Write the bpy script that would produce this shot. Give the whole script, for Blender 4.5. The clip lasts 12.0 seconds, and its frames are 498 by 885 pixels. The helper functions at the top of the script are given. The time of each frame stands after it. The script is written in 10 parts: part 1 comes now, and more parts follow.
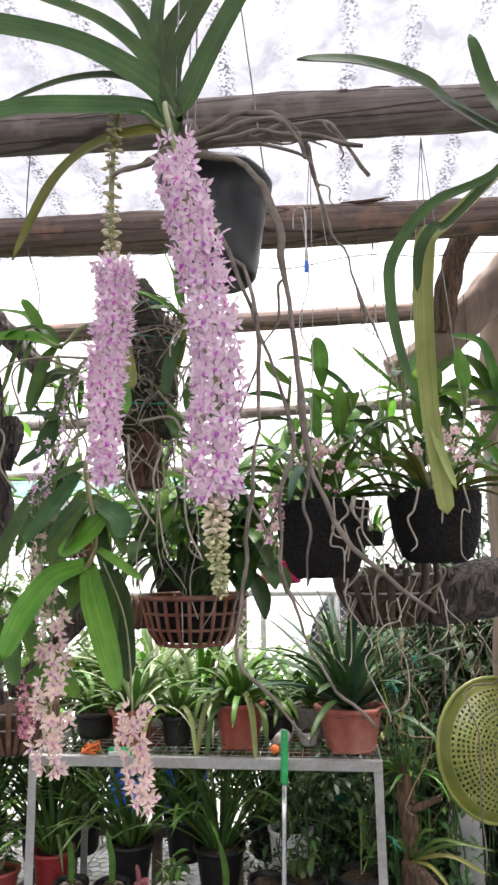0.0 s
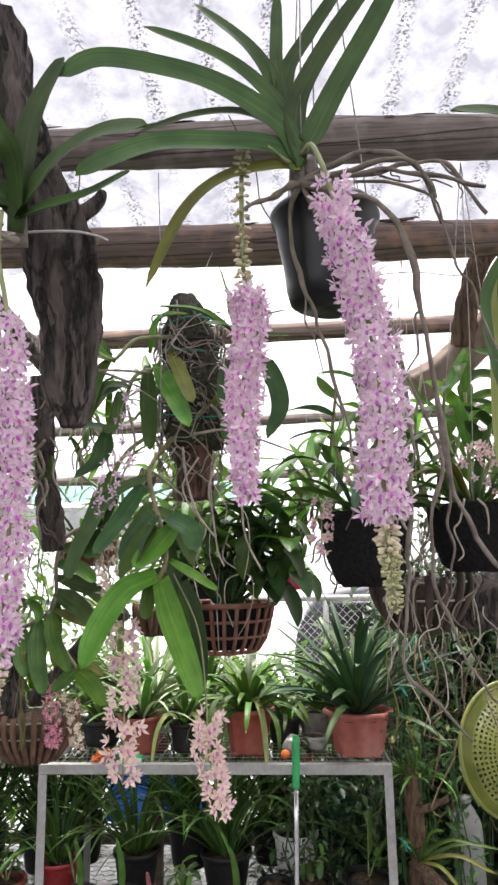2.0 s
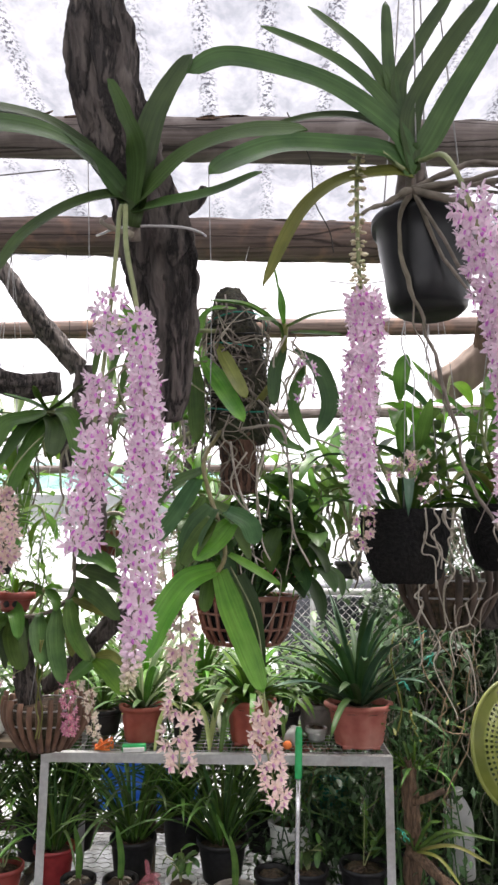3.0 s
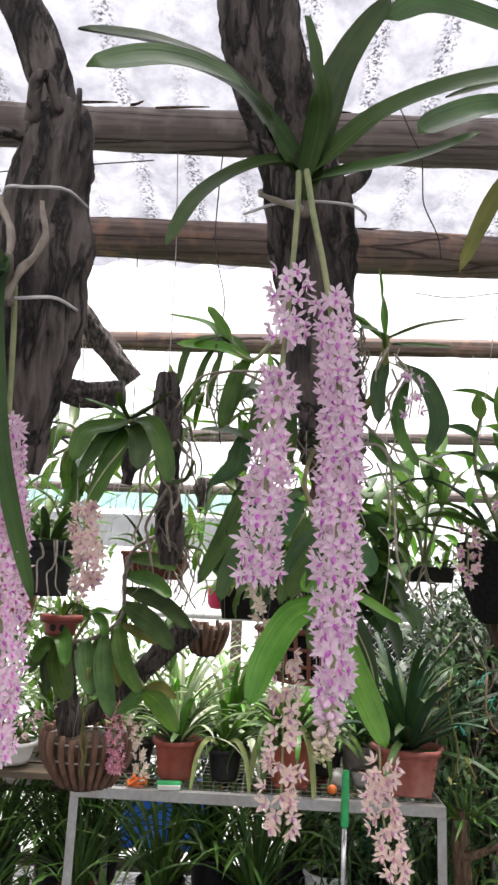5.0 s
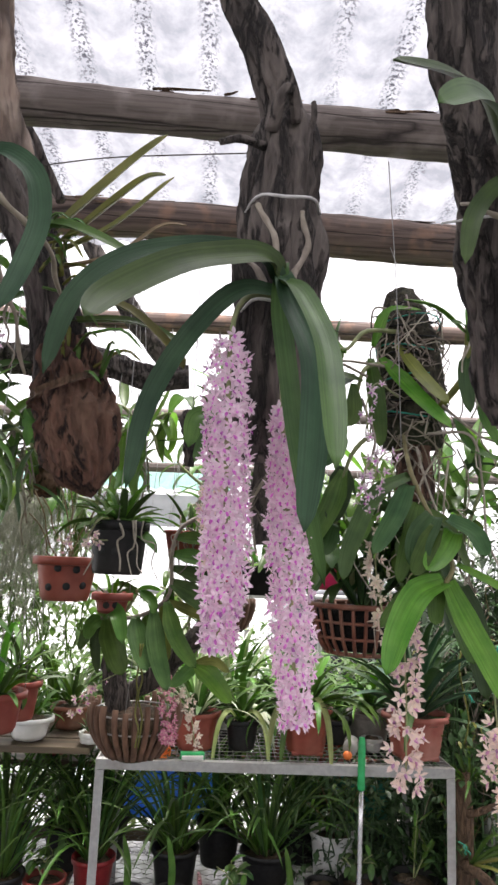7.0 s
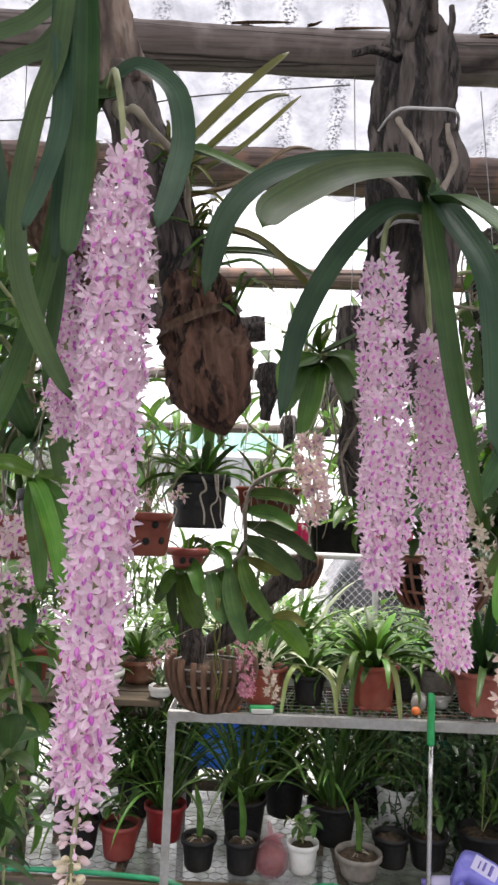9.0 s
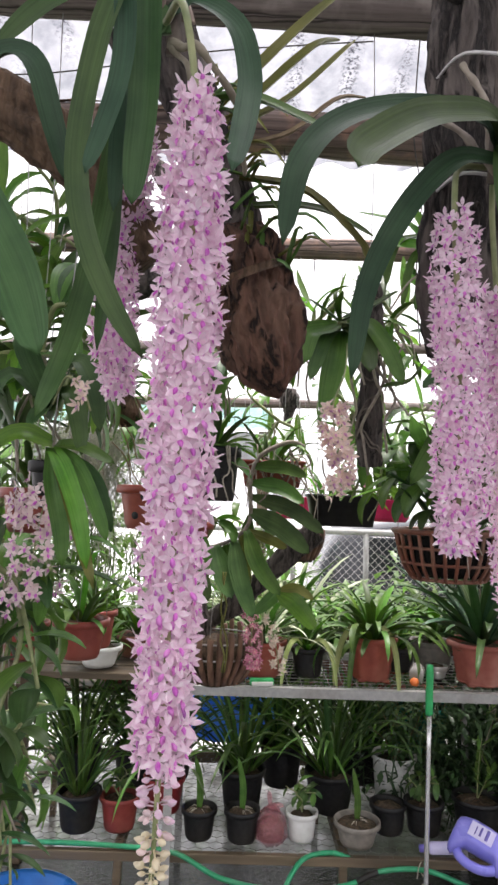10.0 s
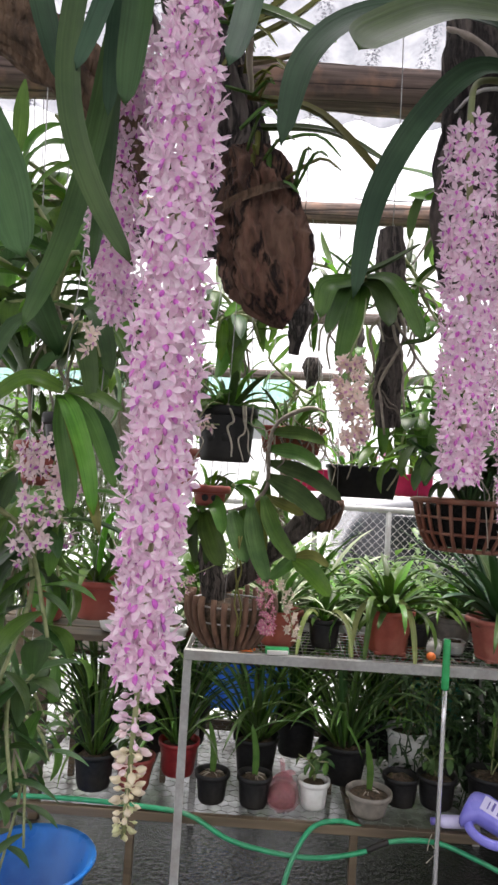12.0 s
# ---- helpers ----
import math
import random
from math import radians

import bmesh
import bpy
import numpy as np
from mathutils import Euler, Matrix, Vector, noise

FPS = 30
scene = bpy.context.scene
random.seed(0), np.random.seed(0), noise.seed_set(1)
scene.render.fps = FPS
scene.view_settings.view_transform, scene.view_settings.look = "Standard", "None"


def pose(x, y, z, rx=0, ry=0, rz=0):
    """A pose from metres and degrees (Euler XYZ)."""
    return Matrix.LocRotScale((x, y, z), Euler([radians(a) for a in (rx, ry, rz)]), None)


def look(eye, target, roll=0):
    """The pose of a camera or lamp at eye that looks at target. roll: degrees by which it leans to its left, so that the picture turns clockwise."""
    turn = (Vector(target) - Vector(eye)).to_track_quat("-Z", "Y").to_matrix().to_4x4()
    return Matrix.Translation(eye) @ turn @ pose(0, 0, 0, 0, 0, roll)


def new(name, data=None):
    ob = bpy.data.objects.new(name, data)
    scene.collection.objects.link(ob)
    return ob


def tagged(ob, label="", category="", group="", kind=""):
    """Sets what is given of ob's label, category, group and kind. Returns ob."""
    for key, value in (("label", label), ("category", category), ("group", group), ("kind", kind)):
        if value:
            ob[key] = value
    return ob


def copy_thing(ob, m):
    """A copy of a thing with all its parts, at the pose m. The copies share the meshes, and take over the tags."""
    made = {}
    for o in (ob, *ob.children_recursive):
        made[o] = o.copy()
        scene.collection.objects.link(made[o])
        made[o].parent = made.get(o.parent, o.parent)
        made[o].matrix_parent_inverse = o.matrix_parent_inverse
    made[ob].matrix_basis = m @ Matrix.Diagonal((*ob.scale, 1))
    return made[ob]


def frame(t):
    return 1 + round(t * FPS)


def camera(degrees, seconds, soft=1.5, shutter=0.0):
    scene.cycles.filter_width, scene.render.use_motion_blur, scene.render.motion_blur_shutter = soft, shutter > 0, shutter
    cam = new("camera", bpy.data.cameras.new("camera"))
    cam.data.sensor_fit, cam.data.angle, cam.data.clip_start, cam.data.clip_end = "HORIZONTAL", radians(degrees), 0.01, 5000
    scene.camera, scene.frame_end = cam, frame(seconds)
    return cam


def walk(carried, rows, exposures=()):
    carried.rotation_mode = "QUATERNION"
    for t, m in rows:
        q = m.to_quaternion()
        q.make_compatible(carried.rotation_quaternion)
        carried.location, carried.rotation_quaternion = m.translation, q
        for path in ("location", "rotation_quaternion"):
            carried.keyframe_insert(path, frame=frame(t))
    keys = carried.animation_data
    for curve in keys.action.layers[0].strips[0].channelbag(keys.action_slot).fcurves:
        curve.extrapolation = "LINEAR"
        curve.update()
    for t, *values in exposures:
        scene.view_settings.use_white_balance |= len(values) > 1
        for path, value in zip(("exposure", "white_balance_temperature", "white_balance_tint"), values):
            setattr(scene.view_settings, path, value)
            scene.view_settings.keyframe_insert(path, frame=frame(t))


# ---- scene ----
cam = camera(40.4, 12.0, soft=2.7)
METRES, EYE, TILT, LEAN, TURN = 1.3, 1.25, 10.3, 0.0, 8.0
PATH = [
    (0, (0.189, 0.069, 1.499), (-0.026, 2.027, 1.844), -0.8),
    (0.5, (0.182, 0.064, 1.499), (-0.109, 2.015, 1.829), -0.7),
    (1, (0.151, 0.046, 1.5), (-0.142, 1.992, 1.855), -0.2),
    (1.5, (0.088, 0.026, 1.506), (-0.157, 1.977, 1.871), 0.0),
    (2, (0.044, 0.021, 1.51), (-0.079, 1.985, 1.867), -1.0),
    (2.5, (-0.029, 0.016, 1.506), (-0.103, 1.983, 1.862), 0.2),
    (3, (-0.089, 0.003, 1.516), (-0.134, 1.975, 1.848), 0.4),
    (5, (-0.238, 0.107, 1.519), (-0.311, 2.065, 1.922), 2.6),
    (5.5, (-0.307, 0.109, 1.515), (-0.407, 2.069, 1.896), 2.9),
    (6, (-0.391, 0.091, 1.515), (-0.44, 2.053, 1.901), 3.1),
    (6.5, (-0.452, 0.074, 1.516), (-0.414, 2.04, 1.886), 2.9),
    (7, (-0.493, 0.058, 1.513), (-0.408, 2.027, 1.856), 2.4),
    (7.5, (-0.522, 0.046, 1.503), (-0.466, 2.023, 1.796), 1.8),
    (9.5, (-0.599, 0.103, 1.486), (-0.637, 2.092, 1.691), 2.3),
    (10, (-0.631, 0.11, 1.479), (-0.609, 2.103, 1.647), 1.9),
    (10.5, (-0.644, 0.101, 1.465), (-0.544, 2.091, 1.631), 2.3),
    (11, (-0.634, 0.103, 1.456), (-0.497, 2.093, 1.597), 1.3),
    (11.5, (-0.613, 0.115, 1.451), (-0.522, 2.109, 1.573), 2.4),
    (12, (-0.609, 0.129, 1.444), (-0.663, 2.125, 1.548), 3.4),
]
walk(cam, [(t, look(eye, target, roll)) for t, eye, target, roll in PATH], [(0, 1.58), (2, 1.52), (5, 1.38), (7.5, 1.37), (10, 1.36), (12, 1.30)])

# ---- world and light: bright overcast sky ----
world = bpy.data.worlds.new("overcast")
scene.world = world
world.use_nodes = True
wt = world.node_tree
wt.nodes.clear()
sky = wt.nodes.new("ShaderNodeTexSky")
sky.sky_type = "NISHITA"
sky.sun_disc = False
sky.sun_elevation = radians(75)
sky.sun_rotation = radians(34)
sky.dust_density = 4.0
cloud = wt.nodes.new("ShaderNodeHueSaturation")
cloud.inputs["Saturation"].default_value = 0.12
wbg = wt.nodes.new("ShaderNodeBackground")
wbg.inputs["Strength"].default_value = 0.15
wout = wt.nodes.new("ShaderNodeOutputWorld")
veil = wt.nodes.new("ShaderNodeMixRGB")
veil.inputs["Fac"].default_value = 0.6
veil.inputs["Color2"].default_value = (6.2, 6.3, 6.5, 1)
wt.links.new(sky.outputs[0], cloud.inputs["Color"])
wt.links.new(cloud.outputs[0], veil.inputs["Color1"])
wt.links.new(veil.outputs[0], wbg.inputs["Color"])
wt.links.new(wbg.outputs[0], wout.inputs["Surface"])
sun = new("sun", bpy.data.lights.new("sun", "SUN"))
sun.data.energy = 2.4
sun.data.angle = radians(25)
sun.data.color = (1.0, 0.97, 0.93)
sun.matrix_basis = look((0.6, 0.9, 4.2), (0, 0, 0))
scene.view_settings.use_white_balance = True
scene.view_settings.white_balance_temperature = 6600
scene.view_settings.white_balance_tint = 16


# ---- materials ----
def nodes_of(name):
    m = bpy.data.materials.new(name)
    m.use_nodes = True
    nt = m.node_tree
    return m, nt, nt.nodes["Principled BSDF"], nt.nodes["Material Output"]


def surface(name, dark, light, rough=0.5, scale=40.0, detail=6.0, bump=0.2, metal=0.0, stain=None, stain_scale=6.0, stain_amount=0.35, stretch=(1, 1, 1), translucent=0.0, vary=0.0, spec=0.5, bump_scale=None, veins=0.0):
    """Two-scale procedural surface: fine grain between two colours, larger stains, bump, and a small change from piece to piece."""
    m, nt, bsdf, out = nodes_of(name)
    link, add = nt.links.new, nt.nodes.new
    tc = add("ShaderNodeTexCoord")
    mp = add("ShaderNodeMapping")
    mp.inputs["Scale"].default_value = stretch
    link(tc.outputs["Object"], mp.inputs["Vector"])
    n1 = add("ShaderNodeTexNoise")
    n1.inputs["Scale"].default_value, n1.inputs["Detail"].default_value = scale, detail
    link(mp.outputs[0], n1.inputs["Vector"])
    r1 = add("ShaderNodeValToRGB")
    r1.color_ramp.elements[0].position, r1.color_ramp.elements[1].position = 0.32, 0.68
    r1.color_ramp.elements[0].color, r1.color_ramp.elements[1].color = (*dark, 1), (*light, 1)
    link(n1.outputs["Fac"], r1.inputs["Fac"])
    col = r1.outputs["Color"]
    n2 = add("ShaderNodeTexNoise")
    n2.inputs["Scale"].default_value, n2.inputs["Detail"].default_value = stain_scale, 4
    link(mp.outputs[0], n2.inputs["Vector"])
    if stain:
        r2 = add("ShaderNodeMapRange")
        r2.inputs["From Min"].default_value, r2.inputs["From Max"].default_value = 0.45, 0.7
        r2.inputs["To Max"].default_value = stain_amount
        link(n2.outputs["Fac"], r2.inputs["Value"])
        mx = add("ShaderNodeMixRGB")
        mx.inputs["Color2"].default_value = (*stain, 1)
        link(r2.outputs[0], mx.inputs["Fac"])
        link(col, mx.inputs["Color1"])
        col = mx.outputs[0]
    height = n1.outputs["Fac"]
    if veins:
        vm = add("ShaderNodeMapping")
        vm.inputs["Scale"].default_value = (15, 1.6, 1)
        link(tc.outputs["UV"], vm.inputs["Vector"])
        vn = add("ShaderNodeTexNoise")
        vn.inputs["Scale"].default_value, vn.inputs["Detail"].default_value = 1.0, 3
        link(vm.outputs[0], vn.inputs["Vector"])
        vr = add("ShaderNodeMapRange")
        vr.inputs["From Min"].default_value, vr.inputs["From Max"].default_value = 0.32, 0.68
        vr.inputs["To Min"].default_value, vr.inputs["To Max"].default_value = 1 - veins, 1 + veins
        link(vn.outputs["Fac"], vr.inputs["Value"])
        sx = add("ShaderNodeSeparateXYZ")
        link(tc.outputs["UV"], sx.inputs[0])
        off = add("ShaderNodeMath")
        off.operation = "SUBTRACT"
        off.inputs[1].default_value = 0.5
        link(sx.outputs["X"], off.inputs[0])
        ab = add("ShaderNodeMath")
        ab.operation = "ABSOLUTE"
        link(off.outputs[0], ab.inputs[0])
        rib = add("ShaderNodeMapRange")
        rib.inputs["From Min"].default_value, rib.inputs["From Max"].default_value = 0.0, 0.045
        rib.inputs["To Min"].default_value, rib.inputs["To Max"].default_value = 1 + 1.6 * veins, 1.0
        link(ab.outputs[0], rib.inputs["Value"])
        pr = add("ShaderNodeMath")
        pr.operation = "MULTIPLY"
        link(vr.outputs[0], pr.inputs[0])
        link(rib.outputs[0], pr.inputs[1])
        vh = add("ShaderNodeHueSaturation")
        link(pr.outputs[0], vh.inputs["Value"])
        link(col, vh.inputs["Color"])
        col = vh.outputs[0]
        height = pr.outputs[0]
    if vary:
        oi = add("ShaderNodeObjectInfo")
        hv = add("ShaderNodeHueSaturation")
        mr = add("ShaderNodeMapRange")
        mr.inputs["To Min"].default_value, mr.inputs["To Max"].default_value = 1 - vary, 1 + vary
        link(oi.outputs["Random"], mr.inputs["Value"])
        link(mr.outputs[0], hv.inputs["Value"])
        mh = add("ShaderNodeMapRange")
        mh.inputs["To Min"].default_value, mh.inputs["To Max"].default_value = 0.5 - vary * 0.09, 0.5 + vary * 0.03
        link(oi.outputs["Random"], mh.inputs["Value"])
        link(mh.outputs[0], hv.inputs["Hue"])
        link(col, hv.inputs["Color"])
        col = hv.outputs[0]
    link(col, bsdf.inputs["Base Color"])
    rr = add("ShaderNodeMapRange")
    rr.inputs["To Min"].default_value, rr.inputs["To Max"].default_value = max(0.02, rough - 0.12), min(1, rough + 0.12)
    link(n2.outputs["Fac"], rr.inputs["Value"])
    link(rr.outputs[0], bsdf.inputs["Roughness"])
    bsdf.inputs["Metallic"].default_value = metal
    bsdf.inputs["Specular IOR Level"].default_value = spec
    if bump:
        b = add("ShaderNodeBump")
        b.inputs["Strength"].default_value = bump
        b.inputs["Distance"].default_value = 0.009 if bump > 0.85 else 0.004
        if bump_scale:
            n3 = add("ShaderNodeTexNoise")
            n3.inputs["Scale"].default_value, n3.inputs["Detail"].default_value = bump_scale, 5
            link(mp.outputs[0], n3.inputs["Vector"])
            link(n3.outputs["Fac"], b.inputs["Height"])
        else:
            link(height, b.inputs["Height"])
        link(b.outputs[0], bsdf.inputs["Normal"])
    if translucent:
        tr = add("ShaderNodeBsdfTranslucent")
        link(col, tr.inputs["Color"])
        ms = add("ShaderNodeMixShader")
        ms.inputs["Fac"].default_value = translucent
        link(bsdf.outputs[0], ms.inputs[1])
        link(tr.outputs[0], ms.inputs[2])
        link(ms.outputs[0], out.inputs["Surface"])
    return m


def leafy(name, dark, light, rough=0.38, translucent=0.3, stain=(0.13, 0.20, 0.045), amount=0.10, spec=0.5):
    return surface(name, dark, light, rough, 22, 5, 0.16, stain=stain, stain_scale=9, stain_amount=amount, translucent=translucent, vary=0.28, spec=spec, veins=0.20)


vanda_green = leafy("vanda leaf", (0.042, 0.094, 0.025), (0.082, 0.156, 0.043), 0.42, 0.24, spec=0.35)
vanda_blue = leafy("blue green leaf", (0.026, 0.070, 0.036), (0.056, 0.120, 0.062), 0.46, 0.18, spec=0.3, stain=(0.07, 0.11, 0.06))
bright_leaf = leafy("bright leaf", (0.100, 0.290, 0.026), (0.205, 0.430, 0.060), 0.32, 0.45)
mid_leaf = leafy("mid leaf", (0.066, 0.168, 0.030), (0.135, 0.272, 0.056), 0.34, 0.40, spec=0.4)
dark_leaf = leafy("dark leaf", (0.032, 0.088, 0.027), (0.068, 0.142, 0.046), 0.42, 0.26, spec=0.32)
olive_leaf = leafy("old olive leaf", (0.17, 0.19, 0.04), (0.28, 0.29, 0.07), 0.40, 0.35)
yellow_leaf = leafy("yellowing leaf", (0.44, 0.55, 0.19), (0.60, 0.69, 0.30), 0.42, 0.4, stain=(0.34, 0.34, 0.10), amount=0.3)
stripe_leaf = surface("striped leaf", (0.15, 0.32, 0.08), (0.72, 0.76, 0.56), 0.35, 230, 1, 0.04, stretch=(0.02, 1, 0.02), translucent=0.35, vary=0.15)
petal_pink = surface("pink petal", (0.85, 0.62, 0.75), (0.97, 0.87, 0.90), 0.55, 260, 3, 0.05, stain=(0.78, 0.44, 0.66), stain_scale=170, stain_amount=0.25, translucent=0.35, vary=0.12)
petal_white = surface("pale pink petal", (0.86, 0.68, 0.68), (0.95, 0.85, 0.82), 0.5, 160, 3, 0.05, stain=(0.80, 0.55, 0.66), stain_scale=120, stain_amount=0.3, translucent=0.35, vary=0.1)
petal_lip = surface("magenta lip", (0.62, 0.10, 0.56), (0.86, 0.36, 0.78), 0.45, 200, 3, 0.05, translucent=0.25, vary=0.25)
petal_lip_soft = surface("mauve lip", (0.62, 0.28, 0.52), (0.80, 0.48, 0.62), 0.45, 200, 3, 0.05, translucent=0.25, vary=0.25)
petal_pale = surface("pale bud", (0.74, 0.66, 0.50), (0.86, 0.76, 0.66), 0.5, 120, 3, 0.05, translucent=0.3, vary=0.12)
petal_bud = surface("blush bud", (0.76, 0.68, 0.48), (0.88, 0.80, 0.64), 0.5, 120, 3, 0.05, stain=(0.74, 0.66, 0.42), stain_scale=60, stain_amount=0.5, translucent=0.3, vary=0.12)
petal_green = surface("green bud", (0.52, 0.54, 0.28), (0.70, 0.68, 0.42), 0.5, 120, 3, 0.05, translucent=0.25, vary=0.15)
petal_cream = surface("peach petal", (0.88, 0.68, 0.56), (0.94, 0.83, 0.73), 0.5, 160, 3, 0.05, stain=(0.76, 0.42, 0.56), stain_scale=120, stain_amount=0.35, translucent=0.35, vary=0.12)
petal_rose = surface("rose petal", (0.70, 0.22, 0.36), (0.86, 0.44, 0.52), 0.5, 160, 3, 0.05, translucent=0.3, vary=0.15)
stem_green = surface("flower stem", (0.18, 0.22, 0.09), (0.32, 0.34, 0.16), 0.5, 60, 4, 0.1)
stem_brown = surface("brown stem", (0.16, 0.11, 0.06), (0.28, 0.20, 0.11), 0.7, 80, 5, 0.3)
root_dark = surface("dark root", (0.085, 0.07, 0.055), (0.24, 0.20, 0.165), 0.75, 70, 6, 0.4, stain=(0.20, 0.19, 0.11), stain_amount=0.4, vary=0.15)
root_grey = surface("aerial root", (0.20, 0.165, 0.13), (0.38, 0.33, 0.27), 0.75, 70, 6, 0.4, stain=(0.30, 0.30, 0.16), stain_amount=0.5, vary=0.15)
root_pale = surface("pale root", (0.32, 0.28, 0.22), (0.52, 0.47, 0.38), 0.75, 80, 5, 0.3, vary=0.12)


def rough_bark(name, crack, low, high, pale, cell=72.0, tall=0.14, level=False, depth=0.0035, grain=0.45, gap=0.22):
    """Plated bark: long plates between dark cracks, fine grain and pale weathered patches."""
    m, nt, bsdf, out = nodes_of(name)
    link, add = nt.links.new, nt.nodes.new
    tc = add("ShaderNodeTexCoord")
    warp = add("ShaderNodeTexNoise")
    warp.inputs["Scale"].default_value, warp.inputs["Detail"].default_value = 24, 5
    link(tc.outputs["Object"], warp.inputs["Vector"])
    shift = add("ShaderNodeVectorMath")
    shift.operation = "MULTIPLY_ADD"
    shift.inputs[1].default_value = (0.04, 0.004, 0.004) if level else (0.012, 0.012, 0.05)
    link(warp.outputs["Color"], shift.inputs[0])
    link(tc.outputs["Object"], shift.inputs[2])
    mp = add("ShaderNodeMapping")
    mp.inputs["Scale"].default_value = (tall, 1, 1) if level else (1, 1, tall)
    link(shift.outputs[0], mp.inputs["Vector"])
    vo = add("ShaderNodeTexVoronoi")
    vo.feature = "DISTANCE_TO_EDGE"
    vo.inputs["Scale"].default_value = cell
    link(mp.outputs[0], vo.inputs["Vector"])
    edge = add("ShaderNodeMapRange")
    edge.inputs["From Max"].default_value = gap
    link(vo.outputs["Distance"], edge.inputs["Value"])
    fine = add("ShaderNodeTexNoise")
    fine.inputs["Scale"].default_value, fine.inputs["Detail"].default_value = 130, 8
    link(mp.outputs[0], fine.inputs["Vector"])
    r1 = add("ShaderNodeValToRGB")
    r1.color_ramp.elements[0].position, r1.color_ramp.elements[1].position = 0.36, 0.64
    r1.color_ramp.elements[0].color, r1.color_ramp.elements[1].color = (*low, 1), (*high, 1)
    link(fine.outputs["Fac"], r1.inputs["Fac"])
    spot = add("ShaderNodeTexNoise")
    spot.inputs["Scale"].default_value, spot.inputs["Detail"].default_value = 17, 6
    link(tc.outputs["Object"], spot.inputs["Vector"])
    sr = add("ShaderNodeMapRange")
    sr.inputs["From Min"].default_value, sr.inputs["From Max"].default_value = 0.52, 0.68
    sr.inputs["To Max"].default_value = 0.75
    link(spot.outputs["Fac"], sr.inputs["Value"])
    m1 = add("ShaderNodeMixRGB")
    m1.inputs["Color2"].default_value = (*pale, 1)
    link(sr.outputs[0], m1.inputs["Fac"])
    link(r1.outputs[0], m1.inputs["Color1"])
    m2 = add("ShaderNodeMixRGB")
    m2.inputs["Color1"].default_value = (*crack, 1)
    link(edge.outputs[0], m2.inputs["Fac"])
    link(m1.outputs[0], m2.inputs["Color2"])
    link(m2.outputs[0], bsdf.inputs["Base Color"])
    bsdf.inputs["Roughness"].default_value = 0.9
    both = add("ShaderNodeMath")
    both.operation = "MULTIPLY_ADD"
    both.inputs[1].default_value = grain
    link(fine.outputs["Fac"], both.inputs[0])
    link(edge.outputs[0], both.inputs[2])
    b = add("ShaderNodeBump")
    b.inputs["Strength"].default_value, b.inputs["Distance"].default_value = 1.0, depth
    link(both.outputs[0], b.inputs["Height"])
    link(b.outputs[0], bsdf.inputs["Normal"])
    return m


